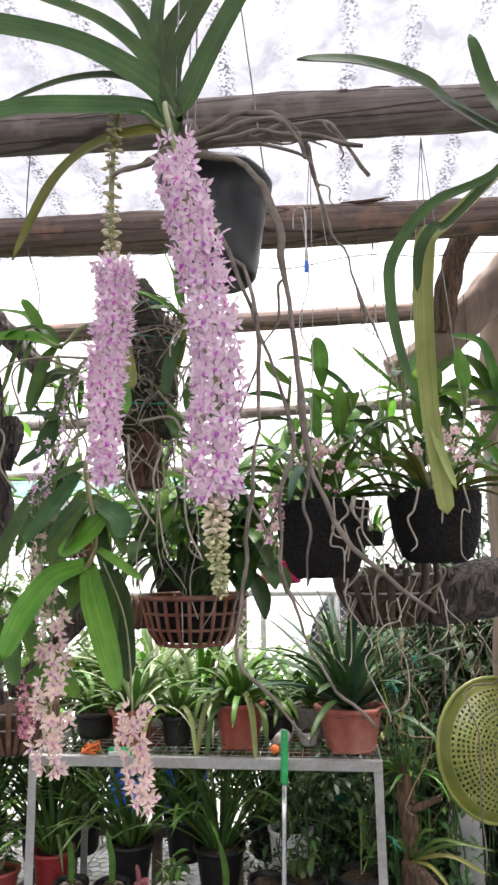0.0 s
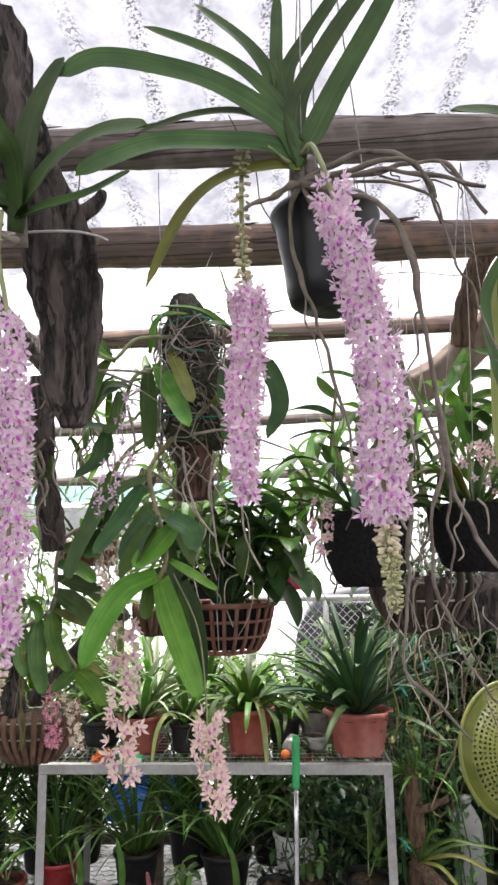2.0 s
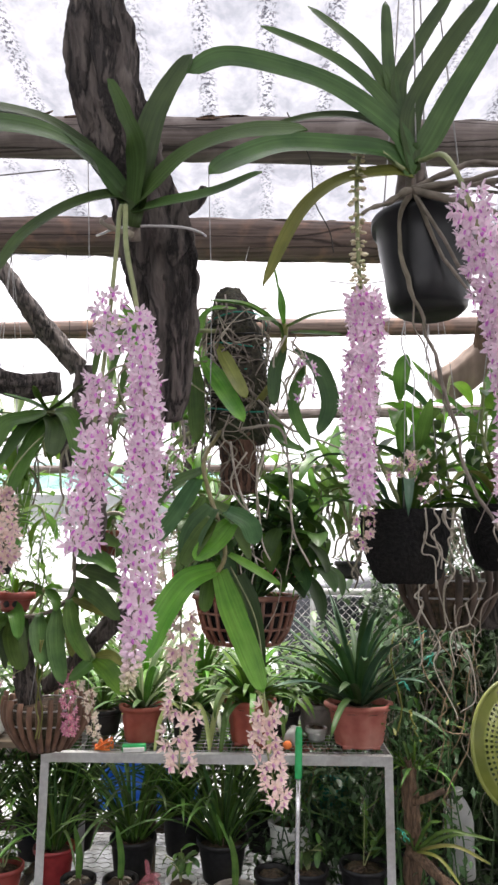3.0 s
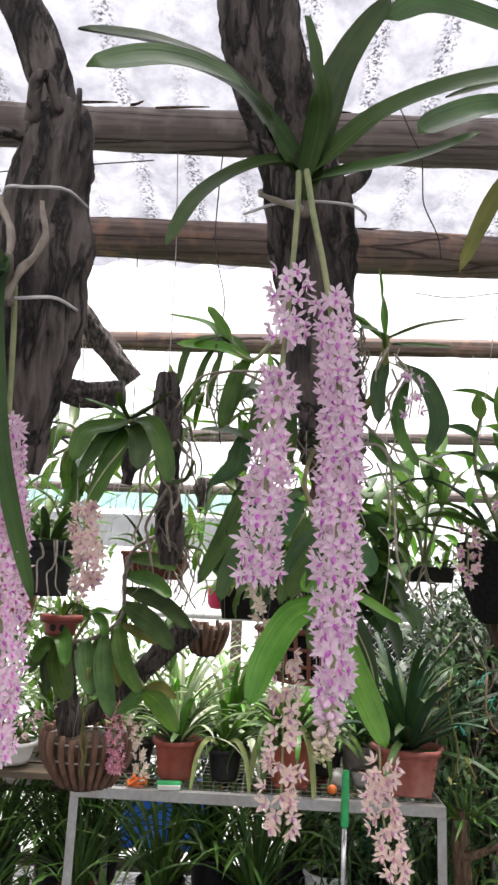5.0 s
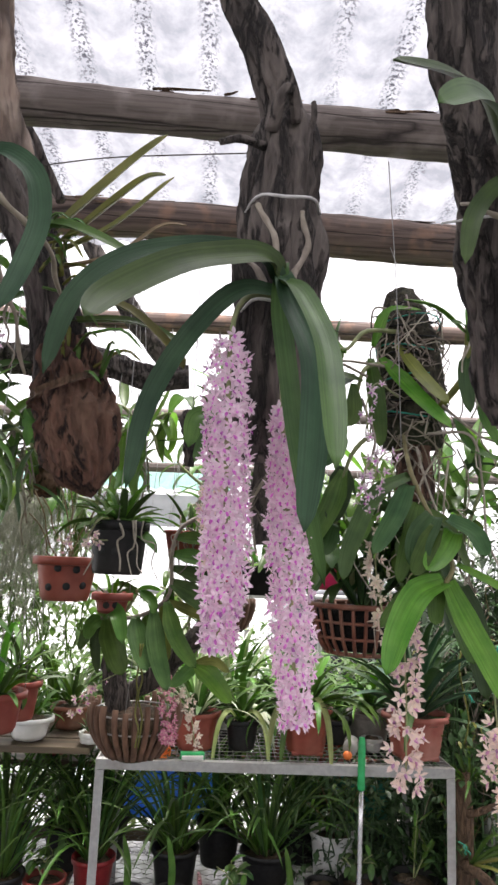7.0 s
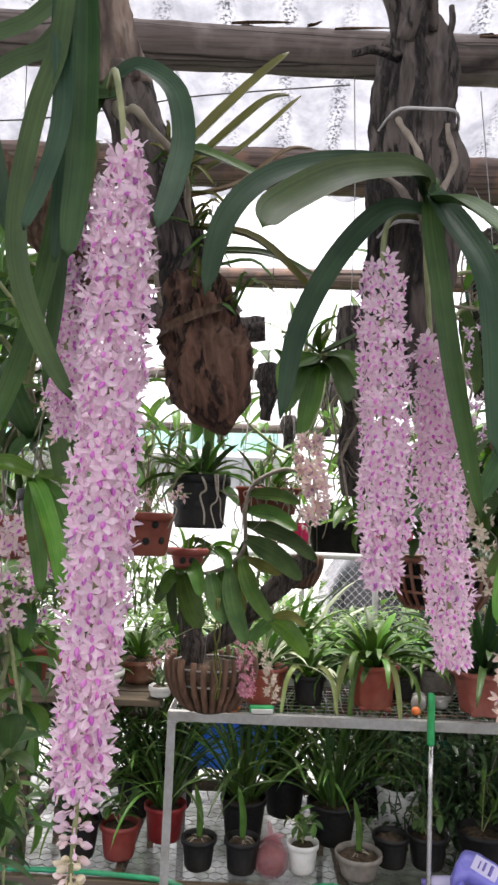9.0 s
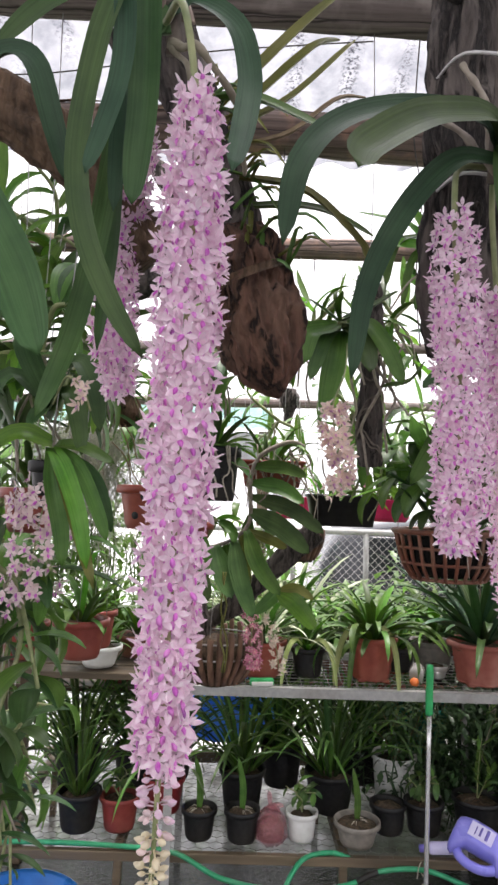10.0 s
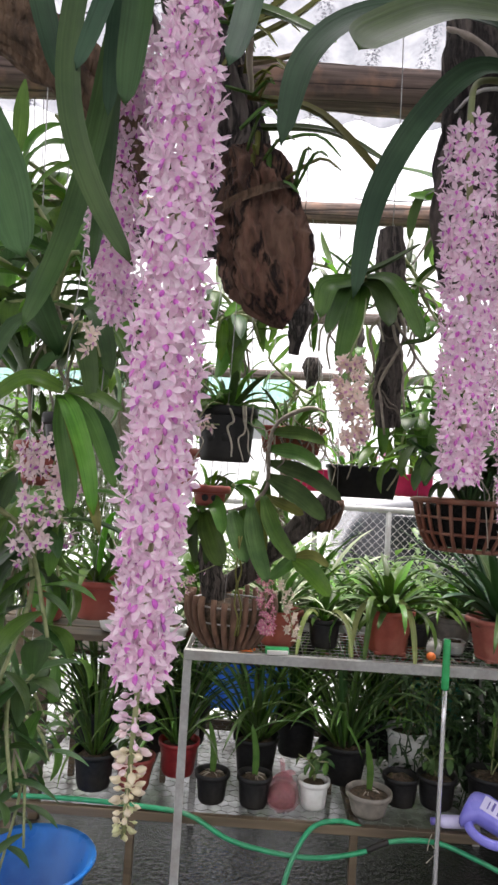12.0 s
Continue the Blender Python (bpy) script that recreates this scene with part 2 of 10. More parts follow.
def fissured(name, crack, low, high, pale, across=46.0, along=0.13, depth=0.004, open_crack=0.05, patches=0.7):
    """Old bark or husk: long uneven fissures from folded noise, fibrous grain and pale worn patches."""
    m, nt, bsdf, out = nodes_of(name)
    link, add = nt.links.new, nt.nodes.new
    tc = add("ShaderNodeTexCoord")
    warp = add("ShaderNodeTexNoise")
    warp.inputs["Scale"].default_value, warp.inputs["Detail"].default_value = 9, 4
    link(tc.outputs["Object"], warp.inputs["Vector"])
    shift = add("ShaderNodeVectorMath")
    shift.operation = "MULTIPLY_ADD"
    shift.inputs[1].default_value = (0.035, 0.035, 0.06)
    link(warp.outputs["Color"], shift.inputs[0])
    link(tc.outputs["Object"], shift.inputs[2])
    mp = add("ShaderNodeMapping")
    mp.inputs["Scale"].default_value = (1, 1, along)
    link(shift.outputs[0], mp.inputs["Vector"])
    n1 = add("ShaderNodeTexNoise")
    n1.inputs["Scale"].default_value, n1.inputs["Detail"].default_value, n1.inputs["Roughness"].default_value = across, 7, 0.62
    link(mp.outputs[0], n1.inputs["Vector"])
    fold = add("ShaderNodeMath")
    fold.operation = "SUBTRACT"
    fold.inputs[1].default_value = 0.5
    link(n1.outputs["Fac"], fold.inputs[0])
    ridge = add("ShaderNodeMath")
    ridge.operation = "ABSOLUTE"
    link(fold.outputs[0], ridge.inputs[0])
    edge = add("ShaderNodeMapRange")
    edge.inputs["From Max"].default_value = open_crack
    link(ridge.outputs[0], edge.inputs["Value"])
    fine = add("ShaderNodeTexNoise")
    fine.inputs["Scale"].default_value, fine.inputs["Detail"].default_value = across * 4, 7
    link(mp.outputs[0], fine.inputs["Vector"])
    r1 = add("ShaderNodeValToRGB")
    r1.color_ramp.elements[0].position, r1.color_ramp.elements[1].position = 0.34, 0.68
    r1.color_ramp.elements[0].color, r1.color_ramp.elements[1].color = (*low, 1), (*high, 1)
    link(fine.outputs["Fac"], r1.inputs["Fac"])
    spot = add("ShaderNodeTexNoise")
    spot.inputs["Scale"].default_value, spot.inputs["Detail"].default_value = 15, 6
    link(tc.outputs["Object"], spot.inputs["Vector"])
    sr = add("ShaderNodeMapRange")
    sr.inputs["From Min"].default_value, sr.inputs["From Max"].default_value = 0.50, 0.70
    sr.inputs["To Max"].default_value = patches
    link(spot.outputs["Fac"], sr.inputs["Value"])
    m1 = add("ShaderNodeMixRGB")
    m1.inputs["Color2"].default_value = (*pale, 1)
    link(sr.outputs[0], m1.inputs["Fac"])
    link(r1.outputs[0], m1.inputs["Color1"])
    m2 = add("ShaderNodeMixRGB")
    m2.inputs["Color1"].default_value = (*crack, 1)
    link(edge.outputs[0], m2.inputs["Fac"])
    link(m1.outputs[0], m2.inputs["Color2"])
    link(m2.outputs[0], bsdf.inputs["Base Color"])
    bsdf.inputs["Roughness"].default_value = 0.88
    high_ = add("ShaderNodeMath")
    high_.operation = "MULTIPLY_ADD"
    high_.inputs[1].default_value = 0.7
    link(fine.outputs["Fac"], high_.inputs[0])
    link(edge.outputs[0], high_.inputs[2])
    top = add("ShaderNodeMath")
    top.operation = "MULTIPLY_ADD"
    top.inputs[1].default_value = 1.6
    link(n1.outputs["Fac"], top.inputs[0])
    link(high_.outputs[0], top.inputs[2])
    b = add("ShaderNodeBump")
    b.inputs["Strength"].default_value, b.inputs["Distance"].default_value = 1.0, depth
    link(top.outputs[0], b.inputs["Height"])
    link(b.outputs[0], bsdf.inputs["Normal"])
    return m


bark = fissured("grey bark", (0.022, 0.018, 0.017), (0.050, 0.041, 0.037), (0.155, 0.128, 0.112), (0.22, 0.185, 0.165), 40.0, 0.14, 0.0045, 0.05, 0.6)
bark_brown = surface("brown bark", (0.06, 0.035, 0.02), (0.24, 0.15, 0.09), 0.88, 120, 9, 1.0, stain=(0.05, 0.035, 0.025), stain_scale=20, stain_amount=0.6, stretch=(1, 1, 0.2), bump_scale=200)
peeled = rough_bark("peeling log", (0.07, 0.05, 0.04), (0.15, 0.105, 0.08), (0.32, 0.24, 0.19), (0.42, 0.34, 0.28), 34.0, 0.10)
husk = fissured("coconut husk", (0.022, 0.013, 0.010), (0.060, 0.030, 0.020), (0.20, 0.105, 0.068), (0.30, 0.19, 0.13), 34.0, 0.22, 0.004, 0.035, 0.5)
beam_wood = rough_bark("weathered pole", (0.055, 0.044, 0.04), (0.14, 0.113, 0.10), (0.27, 0.225, 0.2), (0.36, 0.31, 0.28), 26.0, 0.022, True, 0.0016, 0.9, 0.035)
beam_red = rough_bark("bare red pole", (0.05, 0.037, 0.032), (0.125, 0.09, 0.078), (0.27, 0.20, 0.165), (0.42, 0.25, 0.17), 24.0, 0.022, True, 0.0016, 0.9, 0.04)
pole_wood = surface("pale pole wood", (0.15, 0.105, 0.08), (0.38, 0.285, 0.22), 0.8, 22, 8, 0.6, stain=(0.12, 0.09, 0.07), stain_scale=6, stain_amount=0.6, stretch=(1, 1, 0.12))
slat_wood = surface("bent slat wood", (0.10, 0.05, 0.03), (0.26, 0.14, 0.088), 0.65, 60, 8, 0.5, stain=(0.07, 0.045, 0.03), stain_scale=20, stain_amount=0.5, stretch=(1, 1, 0.2))
dark_slat = surface("dark slat wood", (0.035, 0.024, 0.017), (0.12, 0.080, 0.055), 0.7, 60, 8, 0.5, stain=(0.03, 0.025, 0.018), stain_scale=20, stain_amount=0.5, stretch=(1, 1, 0.2))
plank_wood = surface("wet plank", (0.07, 0.05, 0.03), (0.19, 0.14, 0.085), 0.6, 22, 8, 0.4, stain=(0.05, 0.04, 0.03), stain_amount=0.6, stretch=(0.1, 1, 1))
terracotta = surface("terracotta plastic", (0.24, 0.046, 0.028), (0.32, 0.070, 0.043), 0.45, 30, 5, 0.1, stain=(0.28, 0.13, 0.09), stain_scale=8, stain_amount=0.4, vary=0.12)
pot_pink = surface("faded clay pot", (0.32, 0.085, 0.062), (0.41, 0.125, 0.092), 0.6, 30, 5, 0.1, stain=(0.42, 0.26, 0.20), stain_scale=8, stain_amount=0.45)
pot_brown = surface("brown plastic", (0.15, 0.048, 0.028), (0.26, 0.09, 0.05), 0.5, 40, 5, 0.15, stain=(0.30, 0.24, 0.18), stain_scale=11, stain_amount=0.4)
pot_black = surface("black plastic", (0.006, 0.006, 0.0065), (0.016, 0.016, 0.017), 0.5, 60, 4, 0.15, stain=(0.06, 0.05, 0.035), stain_scale=7, stain_amount=0.3, spec=0.35)
pot_fibre = surface("black fibre pot", (0.007, 0.007, 0.007), (0.018, 0.017, 0.016), 0.95, 140, 6, 0.9, stain=(0.03, 0.025, 0.02), stain_scale=8, stain_amount=0.3, spec=0.2)
pot_grey = surface("grey plastic", (0.17, 0.155, 0.135), (0.28, 0.25, 0.22), 0.55, 40, 5, 0.1, stain=(0.12, 0.10, 0.07), stain_amount=0.5)
pot_white = surface("white plastic", (0.66, 0.66, 0.63), (0.80, 0.80, 0.78), 0.4, 30, 4, 0.03, stain=(0.45, 0.42, 0.34), stain_scale=6, stain_amount=0.4)
pot_smoke = surface("smoky plastic", (0.006, 0.007, 0.008), (0.014, 0.015, 0.016), 0.34, 30, 4, 0.06, stain=(0.055, 0.055, 0.052), stain_scale=14, stain_amount=0.4, spec=0.35)
soil = surface("potting bark", (0.025, 0.018, 0.012), (0.14, 0.09, 0.055), 0.9, 90, 6, 1.0, stain=(0.05, 0.07, 0.03), stain_amount=0.5)
moss = surface("mossy fibre", (0.018, 0.016, 0.012), (0.085, 0.075, 0.05), 0.95, 120, 8, 1.0, stain=(0.05, 0.08, 0.03), stain_amount=0.6)
steel_paint = surface("grey painted steel", (0.34, 0.34, 0.33), (0.44, 0.44, 0.42), 0.5, 60, 5, 0.1, stain=(0.22, 0.19, 0.16), stain_scale=9, stain_amount=0.5)
chrome = surface("steel tube", (0.50, 0.50, 0.50), (0.66, 0.66, 0.66), 0.25, 80, 3, 0.03, metal=0.9, stretch=(1, 1, 0.05))
netting_wire = surface("dull netting wire", (0.10, 0.095, 0.09), (0.24, 0.23, 0.22), 0.55, 90, 4, 0.1, metal=0.4)
wire_mat = surface("old wire", (0.26, 0.25, 0.24), (0.46, 0.45, 0.43), 0.5, 90, 4, 0.1, metal=0.5)
wire_dark = surface("dark wire", (0.03, 0.028, 0.026), (0.10, 0.085, 0.07), 0.6, 90, 4, 0.1, metal=0.3)
wire_white = surface("white tie", (0.55, 0.54, 0.52), (0.70, 0.69, 0.67), 0.5, 90, 4, 0.05)
twine_teal = surface("teal twine", (0.02, 0.28, 0.20), (0.04, 0.40, 0.28), 0.6, 90, 4, 0.1)
green_plastic = surface("green plastic", (0.015, 0.36, 0.10), (0.03, 0.46, 0.15), 0.4, 40, 4, 0.03)
hose_green = surface("green hose", (0.01, 0.24, 0.10), (0.02, 0.33, 0.15), 0.3, 40, 4, 0.03, stain=(0.10, 0.20, 0.12), stain_amount=0.3)
blue_plastic = surface("blue plastic", (0.01, 0.12, 0.42), (0.02, 0.17, 0.52), 0.3, 20, 4, 0.03, stain=(0.10, 0.25, 0.5), stain_amount=0.3)
blue_tarp = surface("blue sheet", (0.08, 0.30, 0.90), (0.26, 0.52, 0.96), 0.35, 20, 4, 0.3, translucent=0.75)
bin_teal = surface("teal plastic", (0.012, 0.20, 0.15), (0.03, 0.30, 0.23), 0.4, 14, 5, 0.05, stain=(0.10, 0.20, 0.16), stain_amount=0.4)
# paler concrete: sky mirrored in the wet floor, put into the colour
sky_sheen_concrete = surface("pale wet concrete", (0.24, 0.245, 0.245), (0.42, 0.425, 0.425), 0.12, 18, 7, 0.06, stain=(0.07, 0.06, 0.05), stain_scale=5, stain_amount=0.85, spec=0.8)
lilac = surface("lilac bottle", (0.20, 0.19, 0.66), (0.26, 0.25, 0.74), 0.3, 20, 4, 0.02)
lilac_pale = surface("pale label", (0.55, 0.52, 0.78), (0.66, 0.63, 0.85), 0.35, 30, 3, 0.0)
label_dark = surface("dark print", (0.12, 0.10, 0.40), (0.18, 0.15, 0.48), 0.4, 30, 3, 0.0)
crimson = surface("crimson plastic", (0.52, 0.015, 0.10), (0.66, 0.03, 0.16), 0.4, 20, 4, 0.05, translucent=0.2)
red_plastic = surface("red plastic", (0.24, 0.018, 0.022), (0.34, 0.035, 0.035), 0.4, 30, 4, 0.05)
orange_bit = surface("orange plastic", (0.75, 0.16, 0.03), (0.85, 0.24, 0.05), 0.5, 60, 4, 0.1)
colander_green = surface("olive green plastic", (0.16, 0.19, 0.035), (0.25, 0.28, 0.06), 0.42, 14, 5, 0.08, stain=(0.30, 0.28, 0.10), stain_scale=7, stain_amount=0.5)
teal_sheet = surface("teal roofing", (0.20, 0.42, 0.38), (0.34, 0.58, 0.53), 0.5, 12, 4, 0.1, stretch=(4, 1, 1))
wall_grey = surface("far wall", (0.34, 0.35, 0.36), (0.46, 0.47, 0.48), 0.8, 8, 5, 0.1)
car_dark = surface("dark car paint", (0.016, 0.018, 0.022), (0.026, 0.028, 0.034), 0.2, 4, 3, 0.0)
car_glass = surface("dark car glass", (0.02, 0.022, 0.025), (0.03, 0.033, 0.037), 0.06, 4, 3, 0.0)
rubber = surface("rubber", (0.02, 0.02, 0.02), (0.035, 0.035, 0.035), 0.8, 60, 4, 0.2)
# leaf green darkened so that whole thickets look shaded
shaded_leaf = leafy("shade leaf", (0.022, 0.052, 0.018), (0.05, 0.098, 0.034), 0.4, 0.18)
scrub = leafy("scrub leaf", (0.05, 0.10, 0.025), (0.11, 0.17, 0.05), 0.5, 0.3)


def wet_ground():
    """Dark wet concrete under the benches, pale dry concrete beyond them."""
    m, nt, bsdf, out = nodes_of("concrete ground")
    link, add = nt.links.new, nt.nodes.new
    tc = add("ShaderNodeTexCoord")
    sep = add("ShaderNodeSeparateXYZ")
    link(tc.outputs["Object"], sep.inputs[0])
    n1 = add("ShaderNodeTexNoise")
    n1.inputs["Scale"].default_value, n1.inputs["Detail"].default_value = 14, 8
    link(tc.outputs["Object"], n1.inputs["Vector"])
    n2 = add("ShaderNodeTexNoise")
    n2.inputs["Scale"].default_value, n2.inputs["Detail"].default_value = 1.7, 5
    link(tc.outputs["Object"], n2.inputs["Vector"])
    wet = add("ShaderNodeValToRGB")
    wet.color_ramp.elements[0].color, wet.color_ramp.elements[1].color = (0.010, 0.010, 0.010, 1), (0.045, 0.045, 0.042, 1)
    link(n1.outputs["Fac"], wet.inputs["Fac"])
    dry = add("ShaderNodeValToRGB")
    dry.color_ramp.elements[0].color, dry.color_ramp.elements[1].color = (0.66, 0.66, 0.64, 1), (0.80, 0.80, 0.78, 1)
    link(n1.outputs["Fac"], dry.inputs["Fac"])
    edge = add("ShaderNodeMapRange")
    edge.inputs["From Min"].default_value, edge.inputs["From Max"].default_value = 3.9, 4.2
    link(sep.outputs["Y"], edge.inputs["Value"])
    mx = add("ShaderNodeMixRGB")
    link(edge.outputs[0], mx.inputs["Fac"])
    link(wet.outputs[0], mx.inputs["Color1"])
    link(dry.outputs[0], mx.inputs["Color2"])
    link(mx.outputs[0], bsdf.inputs["Base Color"])
    rg = add("ShaderNodeMapRange")
    rg.inputs["From Min"].default_value, rg.inputs["From Max"].default_value = 0.42, 0.62
    rg.inputs["To Min"].default_value, rg.inputs["To Max"].default_value = 0.02, 0.16
    link(n2.outputs["Fac"], rg.inputs["Value"])
    link(rg.outputs[0], bsdf.inputs["Roughness"])
    bsdf.inputs["Specular IOR Level"].default_value = 0.9
    n3 = add("ShaderNodeTexNoise")
    n3.inputs["Scale"].default_value, n3.inputs["Detail"].default_value = 55, 6
    link(tc.outputs["Object"], n3.inputs["Vector"])
    b = add("ShaderNodeBump")
    b.inputs["Strength"].default_value, b.inputs["Distance"].default_value = 0.85, 0.0075
    link(n3.outputs["Fac"], b.inputs["Height"])
    link(b.outputs[0], bsdf.inputs["Normal"])
    return m


def roof_plastic():
    """Clear corrugated plastic, dulled by dirt, with drops of water gathered in rows along the grooves."""
    m, nt, bsdf, out = nodes_of("clear roof sheet")
    link, add = nt.links.new, nt.nodes.new
    tc = add("ShaderNodeTexCoord")
    sep = add("ShaderNodeSeparateXYZ")
    link(tc.outputs["Object"], sep.inputs[0])
    wave = add("ShaderNodeMath")
    wave.operation = "MULTIPLY"
    wave.inputs[1].default_value = 2 * math.pi / 0.115
    link(sep.outputs["X"], wave.inputs[0])
    sine = add("ShaderNodeMath")
    sine.operation = "SINE"
    link(wave.outputs[0], sine.inputs[0])
    groove = add("ShaderNodeMapRange")
    groove.inputs["From Min"].default_value, groove.inputs["From Max"].default_value = 0.35, 0.98
    link(sine.outputs[0], groove.inputs["Value"])
    drop = add("ShaderNodeTexNoise")
    drop.inputs["Scale"].default_value, drop.inputs["Detail"].default_value = 150, 4
    drop.inputs["Roughness"].default_value = 0.65
    link(tc.outputs["Object"], drop.inputs["Vector"])
    dr = add("ShaderNodeMapRange")
    dr.inputs["From Min"].default_value, dr.inputs["From Max"].default_value = 0.49, 0.58
    link(drop.outputs["Fac"], dr.inputs["Value"])
    big = add("ShaderNodeTexNoise")
    big.inputs["Scale"].default_value, big.inputs["Detail"].default_value = 5, 6
    mp = add("ShaderNodeMapping")
    mp.inputs["Scale"].default_value = (1.0, 0.45, 1.0)
    link(tc.outputs["Object"], mp.inputs["Vector"])
    link(mp.outputs[0], big.inputs["Vector"])
    patch = add("ShaderNodeMapRange")
    patch.inputs["From Min"].default_value, patch.inputs["From Max"].default_value = 0.33, 0.50
    link(big.outputs["Fac"], patch.inputs["Value"])
    m1 = add("ShaderNodeMath")
    m1.operation = "MULTIPLY"
    link(groove.outputs[0], m1.inputs[0])
    link(dr.outputs[0], m1.inputs[1])
    m2 = add("ShaderNodeMath")
    m2.operation = "MULTIPLY"
    link(m1.outputs[0], m2.inputs[0])
    link(patch.outputs[0], m2.inputs[1])
    # dirt film: how much of the sheet is milky
    n1 = add("ShaderNodeTexNoise")
    n1.inputs["Scale"].default_value, n1.inputs["Detail"].default_value = 13, 9
    n1.inputs["Roughness"].default_value = 0.62
    link(tc.outputs["Object"], n1.inputs["Vector"])
    film = add("ShaderNodeValToRGB")
    film.color_ramp.elements[0].position, film.color_ramp.elements[1].position = 0.35, 0.66
    film.color_ramp.elements[0].color, film.color_ramp.elements[1].color = (0.215, 0.222, 0.245, 1), (0.40, 0.405, 0.425, 1)
    link(n1.outputs["Fac"], film.inputs["Fac"])
    tint = add("ShaderNodeMixRGB")
    tint.inputs["Color2"].default_value = (0.055, 0.055, 0.065, 1)
    link(m2.outputs[0], tint.inputs["Fac"])
    link(film.outputs[0], tint.inputs["Color1"])
    tl = add("ShaderNodeBsdfTranslucent")
    link(tint.outputs[0], tl.inputs["Color"])
    tp = add("ShaderNodeBsdfTransparent")
    link(tint.outputs[0], tp.inputs["Color"])
    mix = add("ShaderNodeMixShader")
    mix.inputs["Fac"].default_value = 0.55
    link(tl.outputs[0], mix.inputs[1])
    link(tp.outputs[0], mix.inputs[2])
    gl = add("ShaderNodeBsdfGlossy")
    gl.inputs["Roughness"].default_value = 0.25
    mix2 = add("ShaderNodeMixShader")
    mix2.inputs["Fac"].default_value = 0.05
    link(mix.outputs[0], mix2.inputs[1])
    link(gl.outputs[0], mix2.inputs[2])
    link(mix2.outputs[0], out.inputs["Surface"])
    nt.nodes.remove(bsdf)
    return m


def clear_plastic(name, colour):
    m, nt, bsdf, out = nodes_of(name)
    bsdf.inputs["Base Color"].default_value = (*colour, 1)
    bsdf.inputs["Roughness"].default_value = 0.25
    bsdf.inputs["Transmission Weight"].default_value = 0.6
    return m




def thin_film(name, colour, clear):
    m, nt, bsdf, out = nodes_of(name)
    bsdf.inputs["Base Color"].default_value = (*colour, 1)
    bsdf.inputs["Roughness"].default_value = 0.25
    tp = nt.nodes.new("ShaderNodeBsdfTransparent")
    ms = nt.nodes.new("ShaderNodeMixShader")
    ms.inputs["Fac"].default_value = clear
    nt.links.new(bsdf.outputs[0], ms.inputs[1])
    nt.links.new(tp.outputs[0], ms.inputs[2])
    nt.links.new(ms.outputs[0], out.inputs["Surface"])
    return m


pink_bag = thin_film("pink bag film", (0.50, 0.18, 0.21), 0.58)
clear_cup = clear_plastic("clear cup", (0.75, 0.74, 0.70))


# ---- building helpers ----
def thing(name, loc, label, category, group="", kind=""):
    ob = new(name)
    ob.empty_display_size = 0.05
    ob.matrix_basis = Matrix.Translation(loc)
    return tagged(ob, label, category, group, kind)


def place_of(ob):
    p = Vector((0, 0, 0))
    while ob:
        p = p + ob.matrix_basis.translation
        ob = ob.parent
    return p


def finish(bm, name, material, smooth=True):
    me = bpy.data.meshes.new(name)
    bmesh.ops.recalc_face_normals(bm, faces=bm.faces[:])
    for f in bm.faces:
        f.smooth = smooth
    bm.to_mesh(me)
    bm.free()
    for mat in material if isinstance(material, (list, tuple)) else (material,):
        me.materials.append(mat)
    return me


def part(name, bm, material, parent, label="", smooth=True):
    """Links a bmesh, built in world places, as one mesh under its parent."""
    me = finish(bm, name, material, smooth)
    if parent is not None:
        me.transform(Matrix.Translation(-place_of(parent)))
    ob = new(name, me)
    ob.parent = parent
    return tagged(ob, label)


def single(name, bm, material, label, category, kind="", group="", smooth=True):
    ob = new(name, finish(bm, name, material, smooth))
    return tagged(ob, label, category, group, kind)


def piece(name, me, parent, m, label=""):
    """An object on shared mesh data, at the world pose m, under its parent."""
    ob = new(name, me)
    ob.parent = parent
    ob.matrix_basis = Matrix.Translation(-place_of(parent)) @ m
    return tagged(ob, label)


def spline(pts, n):
    """n + 1 points of a smooth curve through pts."""
    pts = [Vector(p) for p in pts]
    if len(pts) == 2:
        return [pts[0].lerp(pts[1], i / n) for i in range(n + 1)]
    ext = [pts[0] * 2 - pts[1], *pts, pts[-1] * 2 - pts[-2]]
    out = []
    for i in range(n + 1):
        u = i / n * (len(pts) - 1)
        k = min(int(u), len(pts) - 2)
        f = u - k
        a, b, c, d = ext[k:k + 4]
        out.append(0.5 * ((2 * b) + (c - a) * f + (2 * a - 5 * b + 4 * c - d) * f * f + (3 * b - a - 3 * c + d) * f ** 3))
    return out


def tangents(ps):
    return [(ps[min(i + 1, len(ps) - 1)] - ps[max(i - 1, 0)]).normalized() for i in range(len(ps))]


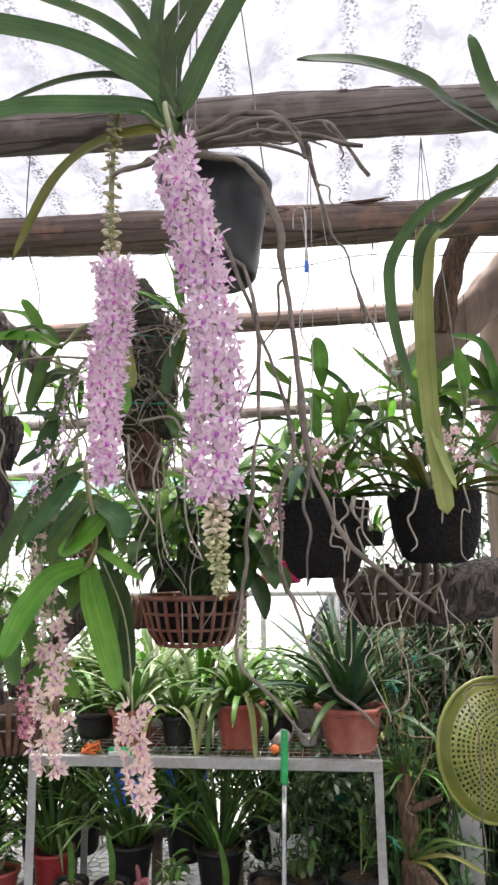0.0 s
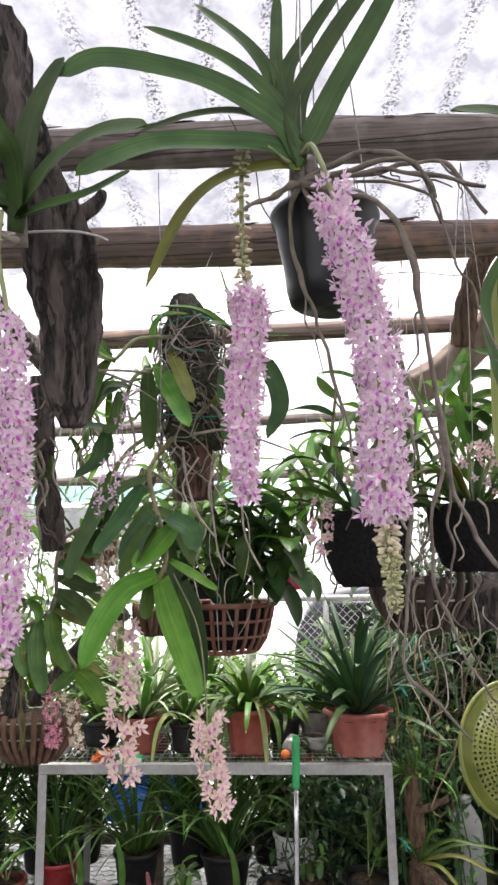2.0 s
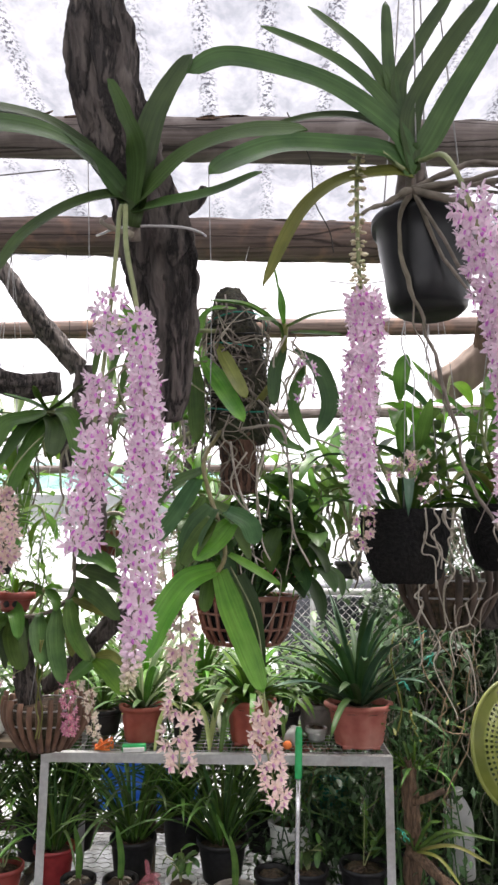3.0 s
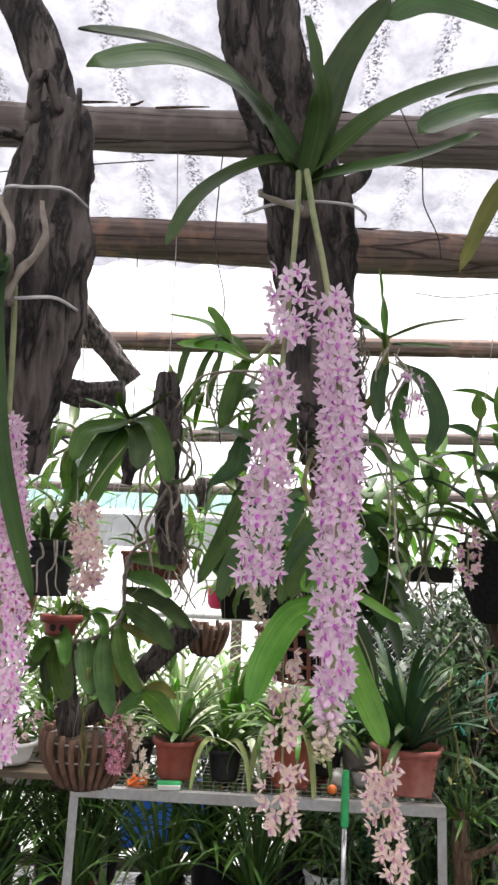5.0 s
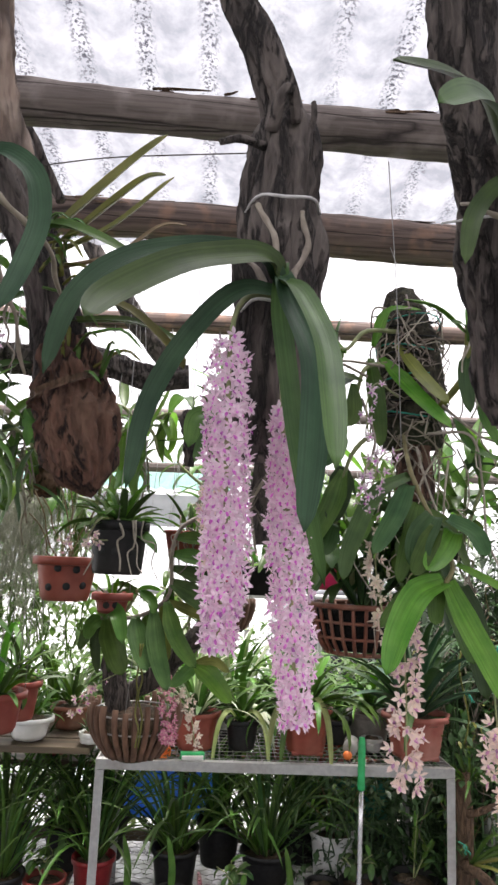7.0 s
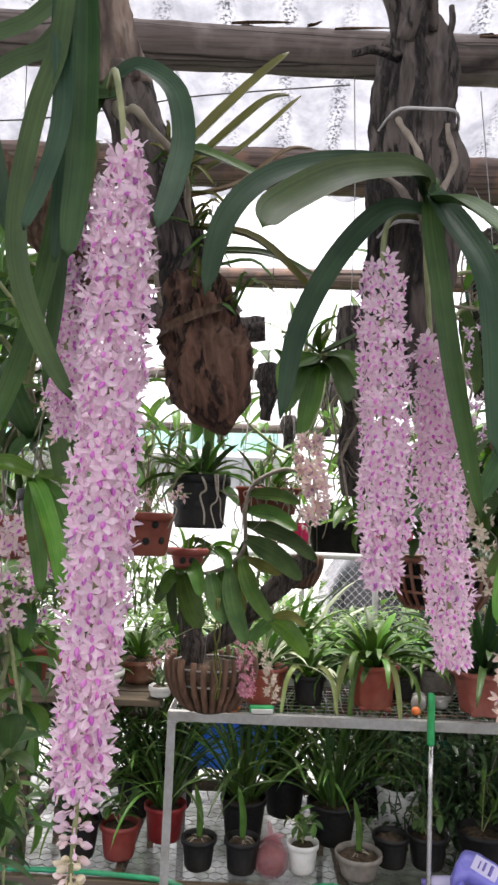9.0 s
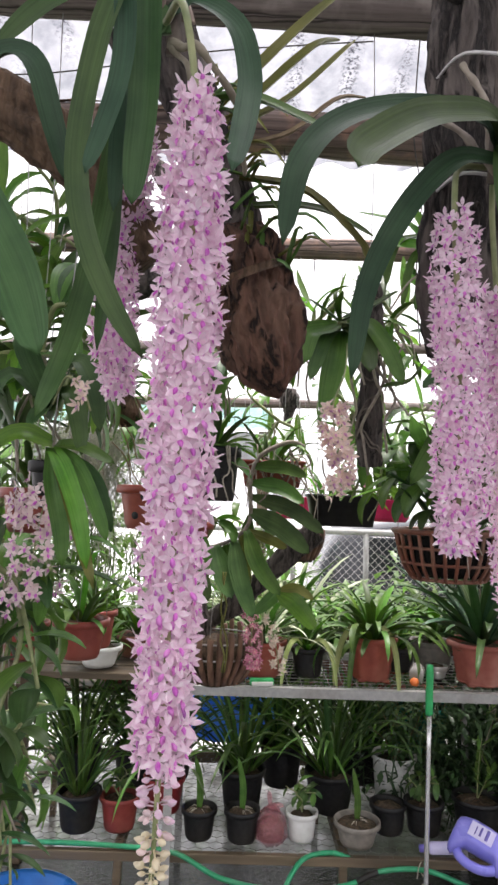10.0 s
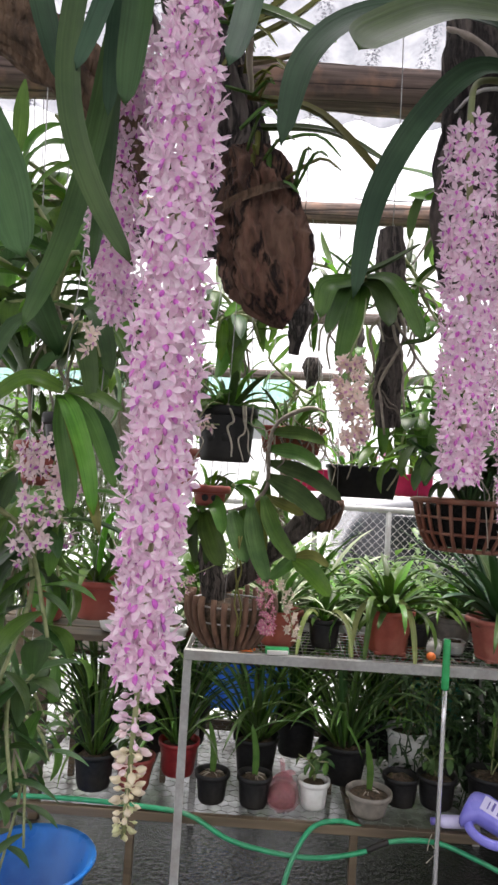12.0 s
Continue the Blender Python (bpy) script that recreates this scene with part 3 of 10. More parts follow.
def tube(bm, ps, radius, seg=7, rough=0.0, flat=1.0, freq=30.0, ridge=0.0):
    """A tube along ps; radius a number or a function of 0..1; rough gives lumps and ridges."""
    ts = tangents(ps)
    up = Vector((0, -1, 0)) if abs(ts[0].y) < 0.9 else Vector((0, 0, 1))
    rings = []
    for i, (p, t) in enumerate(zip(ps, ts)):
        s = t.cross(up).normalized()
        up = s.cross(t).normalized()
        r = radius(i / (len(ps) - 1)) if callable(radius) else radius
        ring = []
        for k in range(seg):
            a = 2 * math.pi * k / seg
            rr = r
            if rough:
                q = Vector((math.cos(a) * 2.2, math.sin(a) * 2.2, 0)) + p * freq * 0.25
                rr = r * (1 + rough * noise.noise(q) + rough * 0.6 * noise.noise(p * freq + Vector((math.cos(a), math.sin(a), 0)) * 3))
                if ridge:
                    w = Vector((math.cos(a) * 5.5, math.sin(a) * 5.5, 0)) + p * freq * 0.5
                    rr += r * ridge * (0.5 - abs(noise.noise(w)) * 2.2) + r * ridge * 0.5 * (0.4 - abs(noise.noise(w * 2.3)) * 2)
            ring.append(bm.verts.new(p + s * math.cos(a) * rr + up * math.sin(a) * rr * flat))
        rings.append(ring)
    for a, b in zip(rings, rings[1:]):
        for k in range(seg):
            bm.faces.new((a[k], a[(k + 1) % seg], b[(k + 1) % seg], b[k]))
    bm.faces.new(rings[0])
    bm.faces.new(rings[-1][::-1])
    return bm


def tube_of(pts, n, radius, seg=7, rough=0.0, flat=1.0, freq=30.0, ridge=0.0):
    return tube(bmesh.new(), spline(pts, n), radius, seg, rough, flat, freq, ridge)


def lathe(bm, centre, profile, seg=28, square=0.0, ripple=0.0, phase=0.0):
    """Turns (radius, height) pairs round an upright axis; square > 0 moves the ring towards a rounded polygon of 8 sides."""
    c = Vector(centre)
    rings = []
    for r, h in profile:
        ring = []
        for k in range(seg):
            a = 2 * math.pi * k / seg + phase
            f = 1 - square * (0.5 - 0.5 * math.cos(8 * a)) * 0.076 + ripple * math.sin(a * seg / 2)
            ring.append(bm.verts.new(c + Vector((math.cos(a) * r * f, math.sin(a) * r * f, h))))
        rings.append(ring)
    for a, b in zip(rings, rings[1:]):
        for k in range(seg):
            bm.faces.new((a[k], a[(k + 1) % seg], b[(k + 1) % seg], b[k]))
    return rings


def box(bm, lo, hi, bevel=0.0):
    m = bmesh.ops.create_cube(bm, size=1.0, matrix=Matrix.Translation((Vector(lo) + Vector(hi)) / 2) @ Matrix.Diagonal((*(Vector(hi) - Vector(lo)), 1)))
    if bevel:
        es = list({e for v in m["verts"] for e in v.link_edges})
        bmesh.ops.bevel(bm, geom=es, offset=bevel, segments=2, affect="EDGES", profile=0.6)
    return bm


def lay_uv(bm, rings, across):
    """UV over a leaf: x across it, y from base to tip."""
    uv = bm.loops.layers.uv.verify()
    place = {v: (x, i / (len(rings) - 1)) for i, ring in enumerate(rings) for v, x in zip(ring, across)}
    for v, xy in place.items():
        for loop in v.link_loops:
            loop[uv].uv = xy


def strap(bm, ps, width, fold=0.35, thick=0.0012, facing=(0, -0.7, 0.7), twist=0.0, blunt=0.5, base=0.6):
    """A leaf along ps: V-folded, tapering, with a keel and real thickness."""
    ts = tangents(ps)
    n = len(ps) - 1
    face = Vector(facing)
    rings = []
    for i, (p, t) in enumerate(zip(ps, ts)):
        u = i / n
        s = t.cross(face)
        if s.length < 0.05:
            s = t.cross(Vector((1, 0, 0.2)))
        s.normalize()
        nn = s.cross(t).normalized()
        if twist:
            q = Matrix.Rotation(twist * u, 3, t)
            s, nn = q @ s, q @ nn
        w = width * 0.5 * (1 - 0.18 * u) * min(1.0, base + (1 - base) * u * 3.5) * (max(0.0, 1 - u ** (2.2 + 5 * blunt)) ** 0.55)
        w = max(w, width * 0.02)
        v = fold * w * (1 - 0.55 * u)
        th = thick * (1 - 0.5 * u)
        top = [p + s * w * x + nn * (v * y) for x, y in ((-1, 1.0), (-0.5, 0.28), (0, -0.25), (0.5, 0.28), (1, 1.0))]
        bot = [p + s * w * x + nn * (v * y - th * k) for x, y, k in ((0.5, 0.28, 1), (0, -0.25, 1.8), (-0.5, 0.28, 1))]
        rings.append([bm.verts.new(q) for q in top + bot])
    k = 8
    for a, b in zip(rings, rings[1:]):
        for j in range(k):
            bm.faces.new((a[j], a[(j + 1) % k], b[(j + 1) % k], b[j]))
        for j in (0, 4):
            bm.edges.get((a[j], b[j])).smooth = False
    bm.faces.new(rings[0])
    bm.faces.new(rings[-1][::-1])
    lay_uv(bm, rings, (0.0, 0.25, 0.5, 0.75, 1.0, 0.75, 0.5, 0.25))
    return bm


def strap_of(pts, width, n=12, **more):
    return strap(bmesh.new(), spline(pts, n), width, **more)


# shared leaf meshes: base at the origin, growing along +z and arching towards +x
def arch_mesh(name, material, length, width, droop, fold=0.4, n=9, blunt=0.4):
    ps = []
    for i in range(n + 1):
        u = i / n
        a = droop * u ** 1.4
        ps.append((u, a))
    pts, p = [], Vector((0, 0, 0))
    for i in range(n + 1):
        pts.append(p.copy())
        a = ps[i][1]
        p = p + Vector((math.sin(a), 0, math.cos(a))) * (length / n)
    bm = bmesh.new()
    strap(bm, pts, width, fold, 0.0006, (-1, 0, 0.25), 0.0, blunt, 0.5)
    return finish(bm, name, material)


def oval_mesh(name, material, length, width, droop=0.7, fold=0.25, n=7):
    pts, p = [], Vector((0, 0, 0))
    for i in range(n + 1):
        pts.append(p.copy())
        a = 0.5 + droop * (i / n)
        p = p + Vector((math.sin(a), 0, math.cos(a))) * (length / n)
    bm = bmesh.new()
    rings = []
    for i, q in enumerate(pts):
        u = i / n
        w = width * 0.5 * max(0.04, math.sin(math.pi * min(1, u * 0.93 + 0.05)) ** 0.75)
        a = 0.5 + droop * u
        nn = Vector((-math.cos(a), 0, math.sin(a)))
        ring = [q + Vector((0, -w, 0)) + nn * fold * w, q + Vector((0, -w * 0.5, 0)) + nn * fold * w * 0.3, q, q + Vector((0, w * 0.5, 0)) + nn * fold * w * 0.3, q + Vector((0, w, 0)) + nn * fold * w]
        rings.append([bm.verts.new(v) for v in ring])
    for a, b in zip(rings, rings[1:]):
        for j in range(4):
            bm.faces.new((a[j], a[j + 1], b[j + 1], b[j]))
    lay_uv(bm, rings, (0.0, 0.25, 0.5, 0.75, 1.0))
    return finish(bm, name, material)


def flower_mesh(name, petal, lip, size, seed):
    """A small orchid flower that faces +z: five rounded petals, a pouched lip and a spur."""
    rnd = random.Random(seed)
    bm = bmesh.new()
    z = Vector((0, 0, 1))
    for k in range(5):
        a = 2 * math.pi * k / 5 + rnd.uniform(-0.14, 0.14) + math.pi / 2
        L = size * 0.5 * rnd.uniform(0.88, 1.08)
        W = size * (0.108 if k in (1, 4) else 0.132) * (1.15 if size > 0.0185 else 1.0) * rnd.uniform(0.85, 1.12)
        d = Vector((math.cos(a), math.sin(a), 0))
        s = Vector((-math.sin(a), math.cos(a), 0))
        cup = rnd.uniform(-0.04, 0.42) * size
        roll = rnd.uniform(-0.25, 0.25) * W
        vs = [bm.verts.new(v) for v in (d * L * 0.06 + s * W * 0.22, d * L * 0.06 - s * W * 0.22,
                                        d * L * 0.50 + s * W + z * (cup * 0.40 + roll), d * L * 0.53 + z * cup * 0.22, d * L * 0.50 - s * W + z * (cup * 0.40 - roll),
                                        d * L * 0.78 + s * W * 0.66 + z * (cup * 0.72 + roll), d * L * 0.84 + z * cup * 0.60, d * L * 0.78 - s * W * 0.66 + z * (cup * 0.72 - roll), d * L + z * cup)]
        for f in ((0, 2, 3), (0, 3, 1), (1, 3, 4), (2, 5, 6, 3), (3, 6, 7, 4), (5, 8, 6), (6, 8, 7)):
            bm.faces.new([vs[i] for i in f])
    lip_start = len(bm.faces)
    ring = []
    for q, r in ((Vector((0, 0, size * 0.02)), 0.045), (Vector((0, -size * 0.07, size * 0.10)), 0.094), (Vector((0, -size * 0.15, size * 0.16)), 0.094), (Vector((0, -size * 0.22, size * 0.18)), 0.05)):
        ring.append([bm.verts.new(q + Vector((math.cos(t) * r * size, math.sin(t) * r * size * 0.85, 0))) for t in (0.3, 1.57, 2.84, 4.71)])
    for a, b in zip(ring, ring[1:]):
        for j in range(4):
            bm.faces.new((a[j], a[(j + 1) % 4], b[(j + 1) % 4], b[j]))
    bm.faces.new(ring[-1])
    bm.faces.ensure_lookup_table()
    for f in list(bm.faces)[lip_start:]:
        f.material_index = 1
    me = bpy.data.meshes.new(name)
    bm.to_mesh(me)
    bm.free()
    me.materials.append(petal)
    me.materials.append(lip)
    me.shade_smooth()
    return me


def bud_mesh(name, material, size):
    bm = bmesh.new()
    bmesh.ops.create_icosphere(bm, subdivisions=2, radius=size * 0.5, matrix=Matrix.Translation((0, 0, size * 0.35)) @ Matrix.Diagonal((0.74, 0.66, 1.12, 1)))
    for v in bm.verts:
        if v.co.z > size * 0.35:
            k = (v.co.z / size - 0.35) / 0.56
            v.co.x *= 1 - 0.38 * k
            v.co.y = v.co.y * (1 - 0.30 * k) + 0.12 * size * k * k
    tube(bm, [Vector((0, 0, -size * 0.9)), Vector((0, 0, 0))], size * 0.09, 4)
    return finish(bm, name, material)


FLOWERS = [flower_mesh("flower", petal_pink, petal_lip, 0.0168, k) for k in range(12)]
PEACH = [flower_mesh("flower", petal_cream, petal_lip_soft, 0.0235, 20 + k) for k in range(4)]
ROSE = [flower_mesh("flower", petal_rose, petal_pale, 0.020, 40 + k) for k in range(3)]
PALE = [flower_mesh("flower", petal_pale, petal_cream, 0.020, 50 + k) for k in range(3)]
BLUSH = [flower_mesh("flower", petal_cream, petal_lip, 0.021, 60 + k) for k in range(4)]
PALEPINK = [flower_mesh("flower", petal_white, petal_lip, 0.022, 70 + k) for k in range(4)]
BUDS = [bud_mesh("bud", petal_bud, 0.0090), bud_mesh("bud", petal_green, 0.0080), bud_mesh("bud", petal_white, 0.0086), bud_mesh("bud", petal_pink, 0.0088)]


def turn_to(d, spin=0.0):
    return Vector(d).to_track_quat("Z", "Y").to_matrix().to_4x4() @ Matrix.Rotation(spin, 4, "Z")


def bud_whorls(stem, ps, start, length, radius, rnd, young):
    """Stalked buds in whorls towards the tip of a spike, smaller and yellower to the end."""
    u, turn = start, rnd.uniform(0, 6)
    while u < 0.995:
        q = (u - start) / (1 - start)
        f = u * (len(ps) - 1)
        k = min(int(f), len(ps) - 2)
        c, t = ps[k].lerp(ps[k + 1], f - k), (ps[k + 1] - ps[k]).normalized()
        size = (0.80 - 0.34 * q) * (1 - 0.14 * young)
        turn += 0.7
        for j in range(8):
            d = Matrix.Rotation(turn + j * 2 * math.pi / 8 + rnd.uniform(-0.3, 0.3), 3, t) @ t.orthogonal().normalized()
            age = q + 0.45 * young + rnd.uniform(-0.12, 0.12)
            me = BUDS[3] if age < 0.28 else BUDS[2] if age < 0.50 else BUDS[0] if age < 0.80 else BUDS[1]
            m = Matrix.Translation(c + d * radius * (0.36 - 0.20 * q) * rnd.uniform(0.75 - 0.2 * young, 1.1) + t * rnd.uniform(-0.003, 0.003)) @ turn_to(d + t * rnd.uniform(-0.3, 0.8)) @ Matrix.Scale(size * rnd.uniform(0.65, 1.15), 4)
            piece("bud", me, stem, m)
        u += (0.0082 - 0.0036 * q) * (1 - 0.35 * young) / length


def flower_spike(parent, pts, radius, first=0.0, last=1.0, per_ring=12, gap=0.0078, stock=None, seed=1, label="", tip_buds=0.0, top_buds=0.0, scale=1.0, thin=0.0, droop=-0.25, shape=None, gaps=(), sparse_top=0.0, young=0.0):
    """A hanging spike: a stem and flowers set in a spiral all round it, with buds towards the tip."""
    rnd = random.Random(seed)
    stock = stock or FLOWERS
    ps = spline(pts, 40)
    stem = part("flower_spike", tube(bmesh.new(), ps, lambda u: 0.0026 * (1 - 0.4 * u), 6), stem_green, parent, label)
    length = sum((b - a).length for a, b in zip(ps, ps[1:]))
    rings = int(length * (last - first) / gap)
    twist = 0.0
    inner = []
    if tip_buds:
        bud_whorls(stem, ps, 1 - (last - first) * tip_buds, length, radius, rnd, young)
    for i in range(rings):
        u = first + (last - first) * (i + 0.5) / rings
        f = u * 40
        k = min(int(f), 39)
        c = ps[k].lerp(ps[k + 1], f - k)
        t = (ps[k + 1] - ps[k]).normalized()
        v = (u - first) / (last - first)
        prof = shape(v) if shape else min(1.0, 0.72 + 1.2 * v, 0.62 + 1.5 * (1 - v))
        if v > 1 - tip_buds:
            break
        bud = v < top_buds
        count = 9 if bud else per_ring - 1
        twist += 0.55
        s0 = t.orthogonal().normalized()
        for j in range(count):
            bare = any(a < v < b for a, b in gaps) or (sparse_top and v < sparse_top and rnd.random() > 0.30 + 0.70 * v / sparse_top)
            if bare or (thin and rnd.random() < thin):
                continue
            a = twist + 2 * math.pi * (j + rnd.uniform(-0.22, 0.22)) / count
            d = Matrix.Rotation(a, 3, t) @ s0
            if bud:
                r = radius * 0.25 * rnd.uniform(0.6, 1.2)
                m = Matrix.Translation(c + d * r + t * rnd.uniform(-0.5, 0.5) * gap) @ turn_to(d + t * 0.3) @ Matrix.Scale(rnd.uniform(0.6, 1.1) * 0.66 * scale, 4)
                piece("bud", BUDS[0] if rnd.random() < 0.55 else BUDS[1], stem, m)
                continue
            r = (radius - 0.0075 * scale) * prof * rnd.uniform(0.66, 1.22)
            d2 = (d - t * droop * rnd.uniform(0.2, 1.4) + Vector((rnd.uniform(-0.3, 0.3), rnd.uniform(-0.3, 0.3), rnd.uniform(-0.25, 0.25)))).normalized()
            m = Matrix.Translation(c + d * r + t * rnd.uniform(-0.6, 0.6) * gap) @ turn_to(d2, rnd.uniform(-0.6, 0.6)) @ Matrix.Scale(rnd.uniform(0.85, 1.12) * scale, 4)
            if (j * 2 + i) % 3:
                inner.append((rnd.choice(stock), m))
            else:
                piece("flower", rnd.choice(stock), stem, m)
    if inner:
        joined(stem, inner)
    return stem


def joined(parent, rows):
    """The inner flowers of a spike as one mesh."""
    bm = bmesh.new()
    at = Matrix.Translation(-place_of(parent))
    for me, m in rows:
        k = len(bm.verts)
        bm.from_mesh(me)
        bm.verts.ensure_lookup_table()
        for v in bm.verts[k:]:
            v.co = at @ m @ v.co
    me = bpy.data.meshes.new("bloom_mass")
    bm.to_mesh(me)
    bm.free()
    for mat in rows[0][0].materials:
        me.materials.append(mat)
    ob = new("bloom_mass", me)
    ob.parent = parent
    return tagged(ob, kind="stuff")


def hang_wire(parent, top, foot, material=None, name="wire"):
    ps = spline([top, (Vector(top) + Vector(foot)) / 2 + Vector((0.004, 0, 0)), foot], 8)
    return part(name, tube(bmesh.new(), ps, 0.0009, 5), material or wire_mat, parent)


def roof_z(y):
    return 2.385 - 0.13 * (y - 1.2)


# ---- setting: ground, roof, poles ----
def build_ground():
    bm = bmesh.new()
    bmesh.ops.create_grid(bm, x_segments=40, y_segments=40, size=150)
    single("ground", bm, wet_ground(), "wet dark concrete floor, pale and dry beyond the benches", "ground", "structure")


def build_sky_sheen_slab():
    bm = bmesh.new()
    # added slab; its pale colour imitates bright sky reflected off the floor
    box(bm, (-2.2, 3.05, -0.02), (1.4, 3.85, 0.014), 0.004)
    single("pavement", bm, sky_sheen_concrete, "added pale slab under the low bench, coloured like sky mirrored in the wet floor", "pavement", "structure", smooth=False)


def build_roof():
    bm = bmesh.new()
    xs = [-3.2 + i * 0.115 / 8 for i in range(int(6.4 / 0.115 * 8))]
    ys = [-2.4 + 4.15 * j / 10 for j in range(11)]
    for layer in (0.0, 0.0016):
        rows = []
        for y in ys:
            sag = 0.012 * math.sin(y * 6.0)
            rows.append([bm.verts.new((x, y, roof_z(y) + 0.014 + 0.009 * math.sin(2 * math.pi * x / 0.115) + sag * 0.3 + layer)) for x in xs])
        for a, b in zip(rows, rows[1:]):
            for i in range(len(xs) - 1):
                bm.faces.new((a[i], a[i + 1], b[i + 1], b[i]))
        if layer == 0.0:
            break
    single("ceiling", bm, roof_plastic(), "clear corrugated plastic roof, dirty and beaded with water", "roof", "structure")


def pole(name, a, b, r, material, label, seed, seg=26, rough=0.06, n=260, kind="structure", category="beam"):
    rnd = random.Random(seed)
    a, b = Vector(a), Vector(b)
    pts = [a.lerp(b, i / 8) + Vector((0, rnd.uniform(-1, 1), rnd.uniform(-1, 1))) * r * 0.14 for i in range(9)]
    return single(name, tube_of(pts, n, lambda u: r * (1 + 0.08 * math.sin(u * 23 + seed)), seg, rough, 1.0, 14, 0.05), material, label, category, kind)


build_ground()
build_sky_sheen_slab()
build_roof()
pole("roof_beam", (-2.6, 0.62, 2.415), (2.6, 0.62, 2.415), 0.035, beam_wood, "weathered round timber beam holding up the plastic roof", 1)
pole("roof_beam", (-2.6, 1.107, 2.309), (2.6, 1.305, 2.318), 0.040, beam_wood, "weathered grey round timber beam under the plastic roof", 2)
pole("roof_beam", (-2.6, 1.45, 2.263), (2.6, 1.62, 2.271), 0.046, beam_red, "reddish peeling round timber beam with dark patches", 3)
pole("roof_beam", (-2.6, 2.13, 2.225), (2.6, 2.13, 2.29), 0.030, beam_red, "thin reddish timber pole beyond the roof's edge", 4)
pole("roof_beam", (-2.6, 2.9, 2.06), (2.6, 2.9, 2.20), 0.024, beam_wood, "thin weathered pole beyond the roof's edge", 5)
pole("roof_beam", (-2.6, 3.4, 1.93), (2.6, 3.4, 1.98), 0.022, beam_wood, "thin weathered pole far behind the plants", 6)

for px in (-2.45, 2.45):
    for py, pz in ((0.62, 2.40), (1.2, 2.28), (1.53, 2.22), (2.13, 2.2), (2.9, 2.1), (3.4, 1.93)):
        pole("timber_post", (px, py, 0), (px + 0.01, py, pz), 0.04, pole_wood, "rough timber post carrying a roof beam", int(px * 7 + py * 10), 10, 0.1, 16, category="post")



def bark_flakes(beam, a, b, r, seed, count, material):
    """Curled slivers of bark lifting from the upper side of a beam."""
    rnd = random.Random(seed)
    a, b = Vector(a), Vector(b)
    for k in range(count):
        p = a.lerp(b, rnd.uniform(0.28, 0.66))
        an = rnd.uniform(-0.25, 1.25)
        q = p + Vector((0, -math.sin(an) * r * 1.0, math.cos(an) * r * 1.0))
        L, lift = rnd.uniform(0.012, 0.060), rnd.uniform(0.001, 0.007)
        out = (q - p).normalized()
        part("bark_flake", strap_of([q - Vector((L, 0, 0)), q + out * 0.0015, q + Vector((L, 0, 0)) + out * lift], rnd.uniform(0.006, 0.016), 8, fold=0.4, thick=0.0016, facing=tuple(out), blunt=rnd.uniform(0.3, 1.5), base=0.4), material, beam)


beams = [o for o in bpy.data.objects if o.name.startswith("roof_beam")]
beams.sort(key=lambda o: o.name)
bark_flakes(beams[1], (-2.6, 1.107, 2.309), (2.6, 1.305, 2.318), 0.040, 71, 18, bark_brown)
bark_flakes(beams[2], (-2.6, 1.45, 2.263), (2.6, 1.62, 2.271), 0.046, 72, 30, bark_brown)

# ---- near row: hanging orchids ----
def log_thing(name, pts, radius, material, label, n=150, seg=64, rough=0.34, flat=0.8, freq=30, category="log", ridge=0.12):
    return single(name, tube_of(pts, n, radius, seg, rough, flat, freq, ridge), material, label, category)


def orchid(loc, label, leaves, material, seed, roots=(), root_material=None, group="hanging orchids"):
    """leaves: rows of width, then the points that the leaf passes after its base at the crown."""
    rnd = random.Random(seed)
    plant = thing("orchid_plant", loc, label, "orchid", group)
    c = Vector(loc)
    stem = [c + Vector((0, 0.014, -0.022)), c + Vector((0, 0.008, 0.0)), c + Vector((0, 0.004, 0.016))]
    part("stem", tube(bmesh.new(), spline(stem, 10), 0.0055, 10, 0.35), root_dark, plant)
    for k, (w, *pts) in enumerate(leaves):
        z = rnd.uniform(-0.014, 0.014)
        base = c + Vector((0, 0, z))
        mat = material[k % len(material)] if isinstance(material, (list, tuple)) else material
        part("leaf", strap_of([base, *pts], w, 24, fold=rnd.uniform(0.28, 0.45), thick=0.0016, facing=(0, -0.92, 0.32), twist=rnd.uniform(-0.3, 0.3), blunt=rnd.uniform(1.5, 2.6)), mat, plant)
    for r, *pts in roots:
        way = spline([c + Vector((0, 0.005, -0.02)), *pts], 34)
        for i, p in enumerate(way):
            p += noise.noise_vector(p * 34 + Vector((r * 9000, 0, 0))) * 0.0055 * min(1, i / 6)
        part("root", tube(bmesh.new(), way, lambda u, r=r: r * (0.90 - 0.40 * u) * (1 + 0.16 * math.sin(u * 23 + r * 9000)), 8, 0.4, 1.0, 90), root_material or root_grey, plant)
        run = (way[-1] - way[8]).length
        if run > 0.13:
            for k in (13, 22):
                d = (way[k + 4] - way[k]).normalized() * 0.7 + Vector((rnd.uniform(-0.7, 0.8), rnd.uniform(-0.3, 0.3), rnd.uniform(-0.8, 0.1)))
                q, fork = way[k].copy(), []
                for _ in range(6):
                    fork.append(q.copy())
                    q += d * run * rnd.uniform(0.02, 0.05) + Vector((rnd.uniform(-0.006, 0.006), rnd.uniform(-0.004, 0.004), rnd.uniform(-0.008, 0.003)))
                part("root", tube_of(fork, 16, lambda u, r=r: r * (0.44 - 0.24 * u), 6, 0.3, 1.0, 90), root_material or root_grey, plant)
    return plant


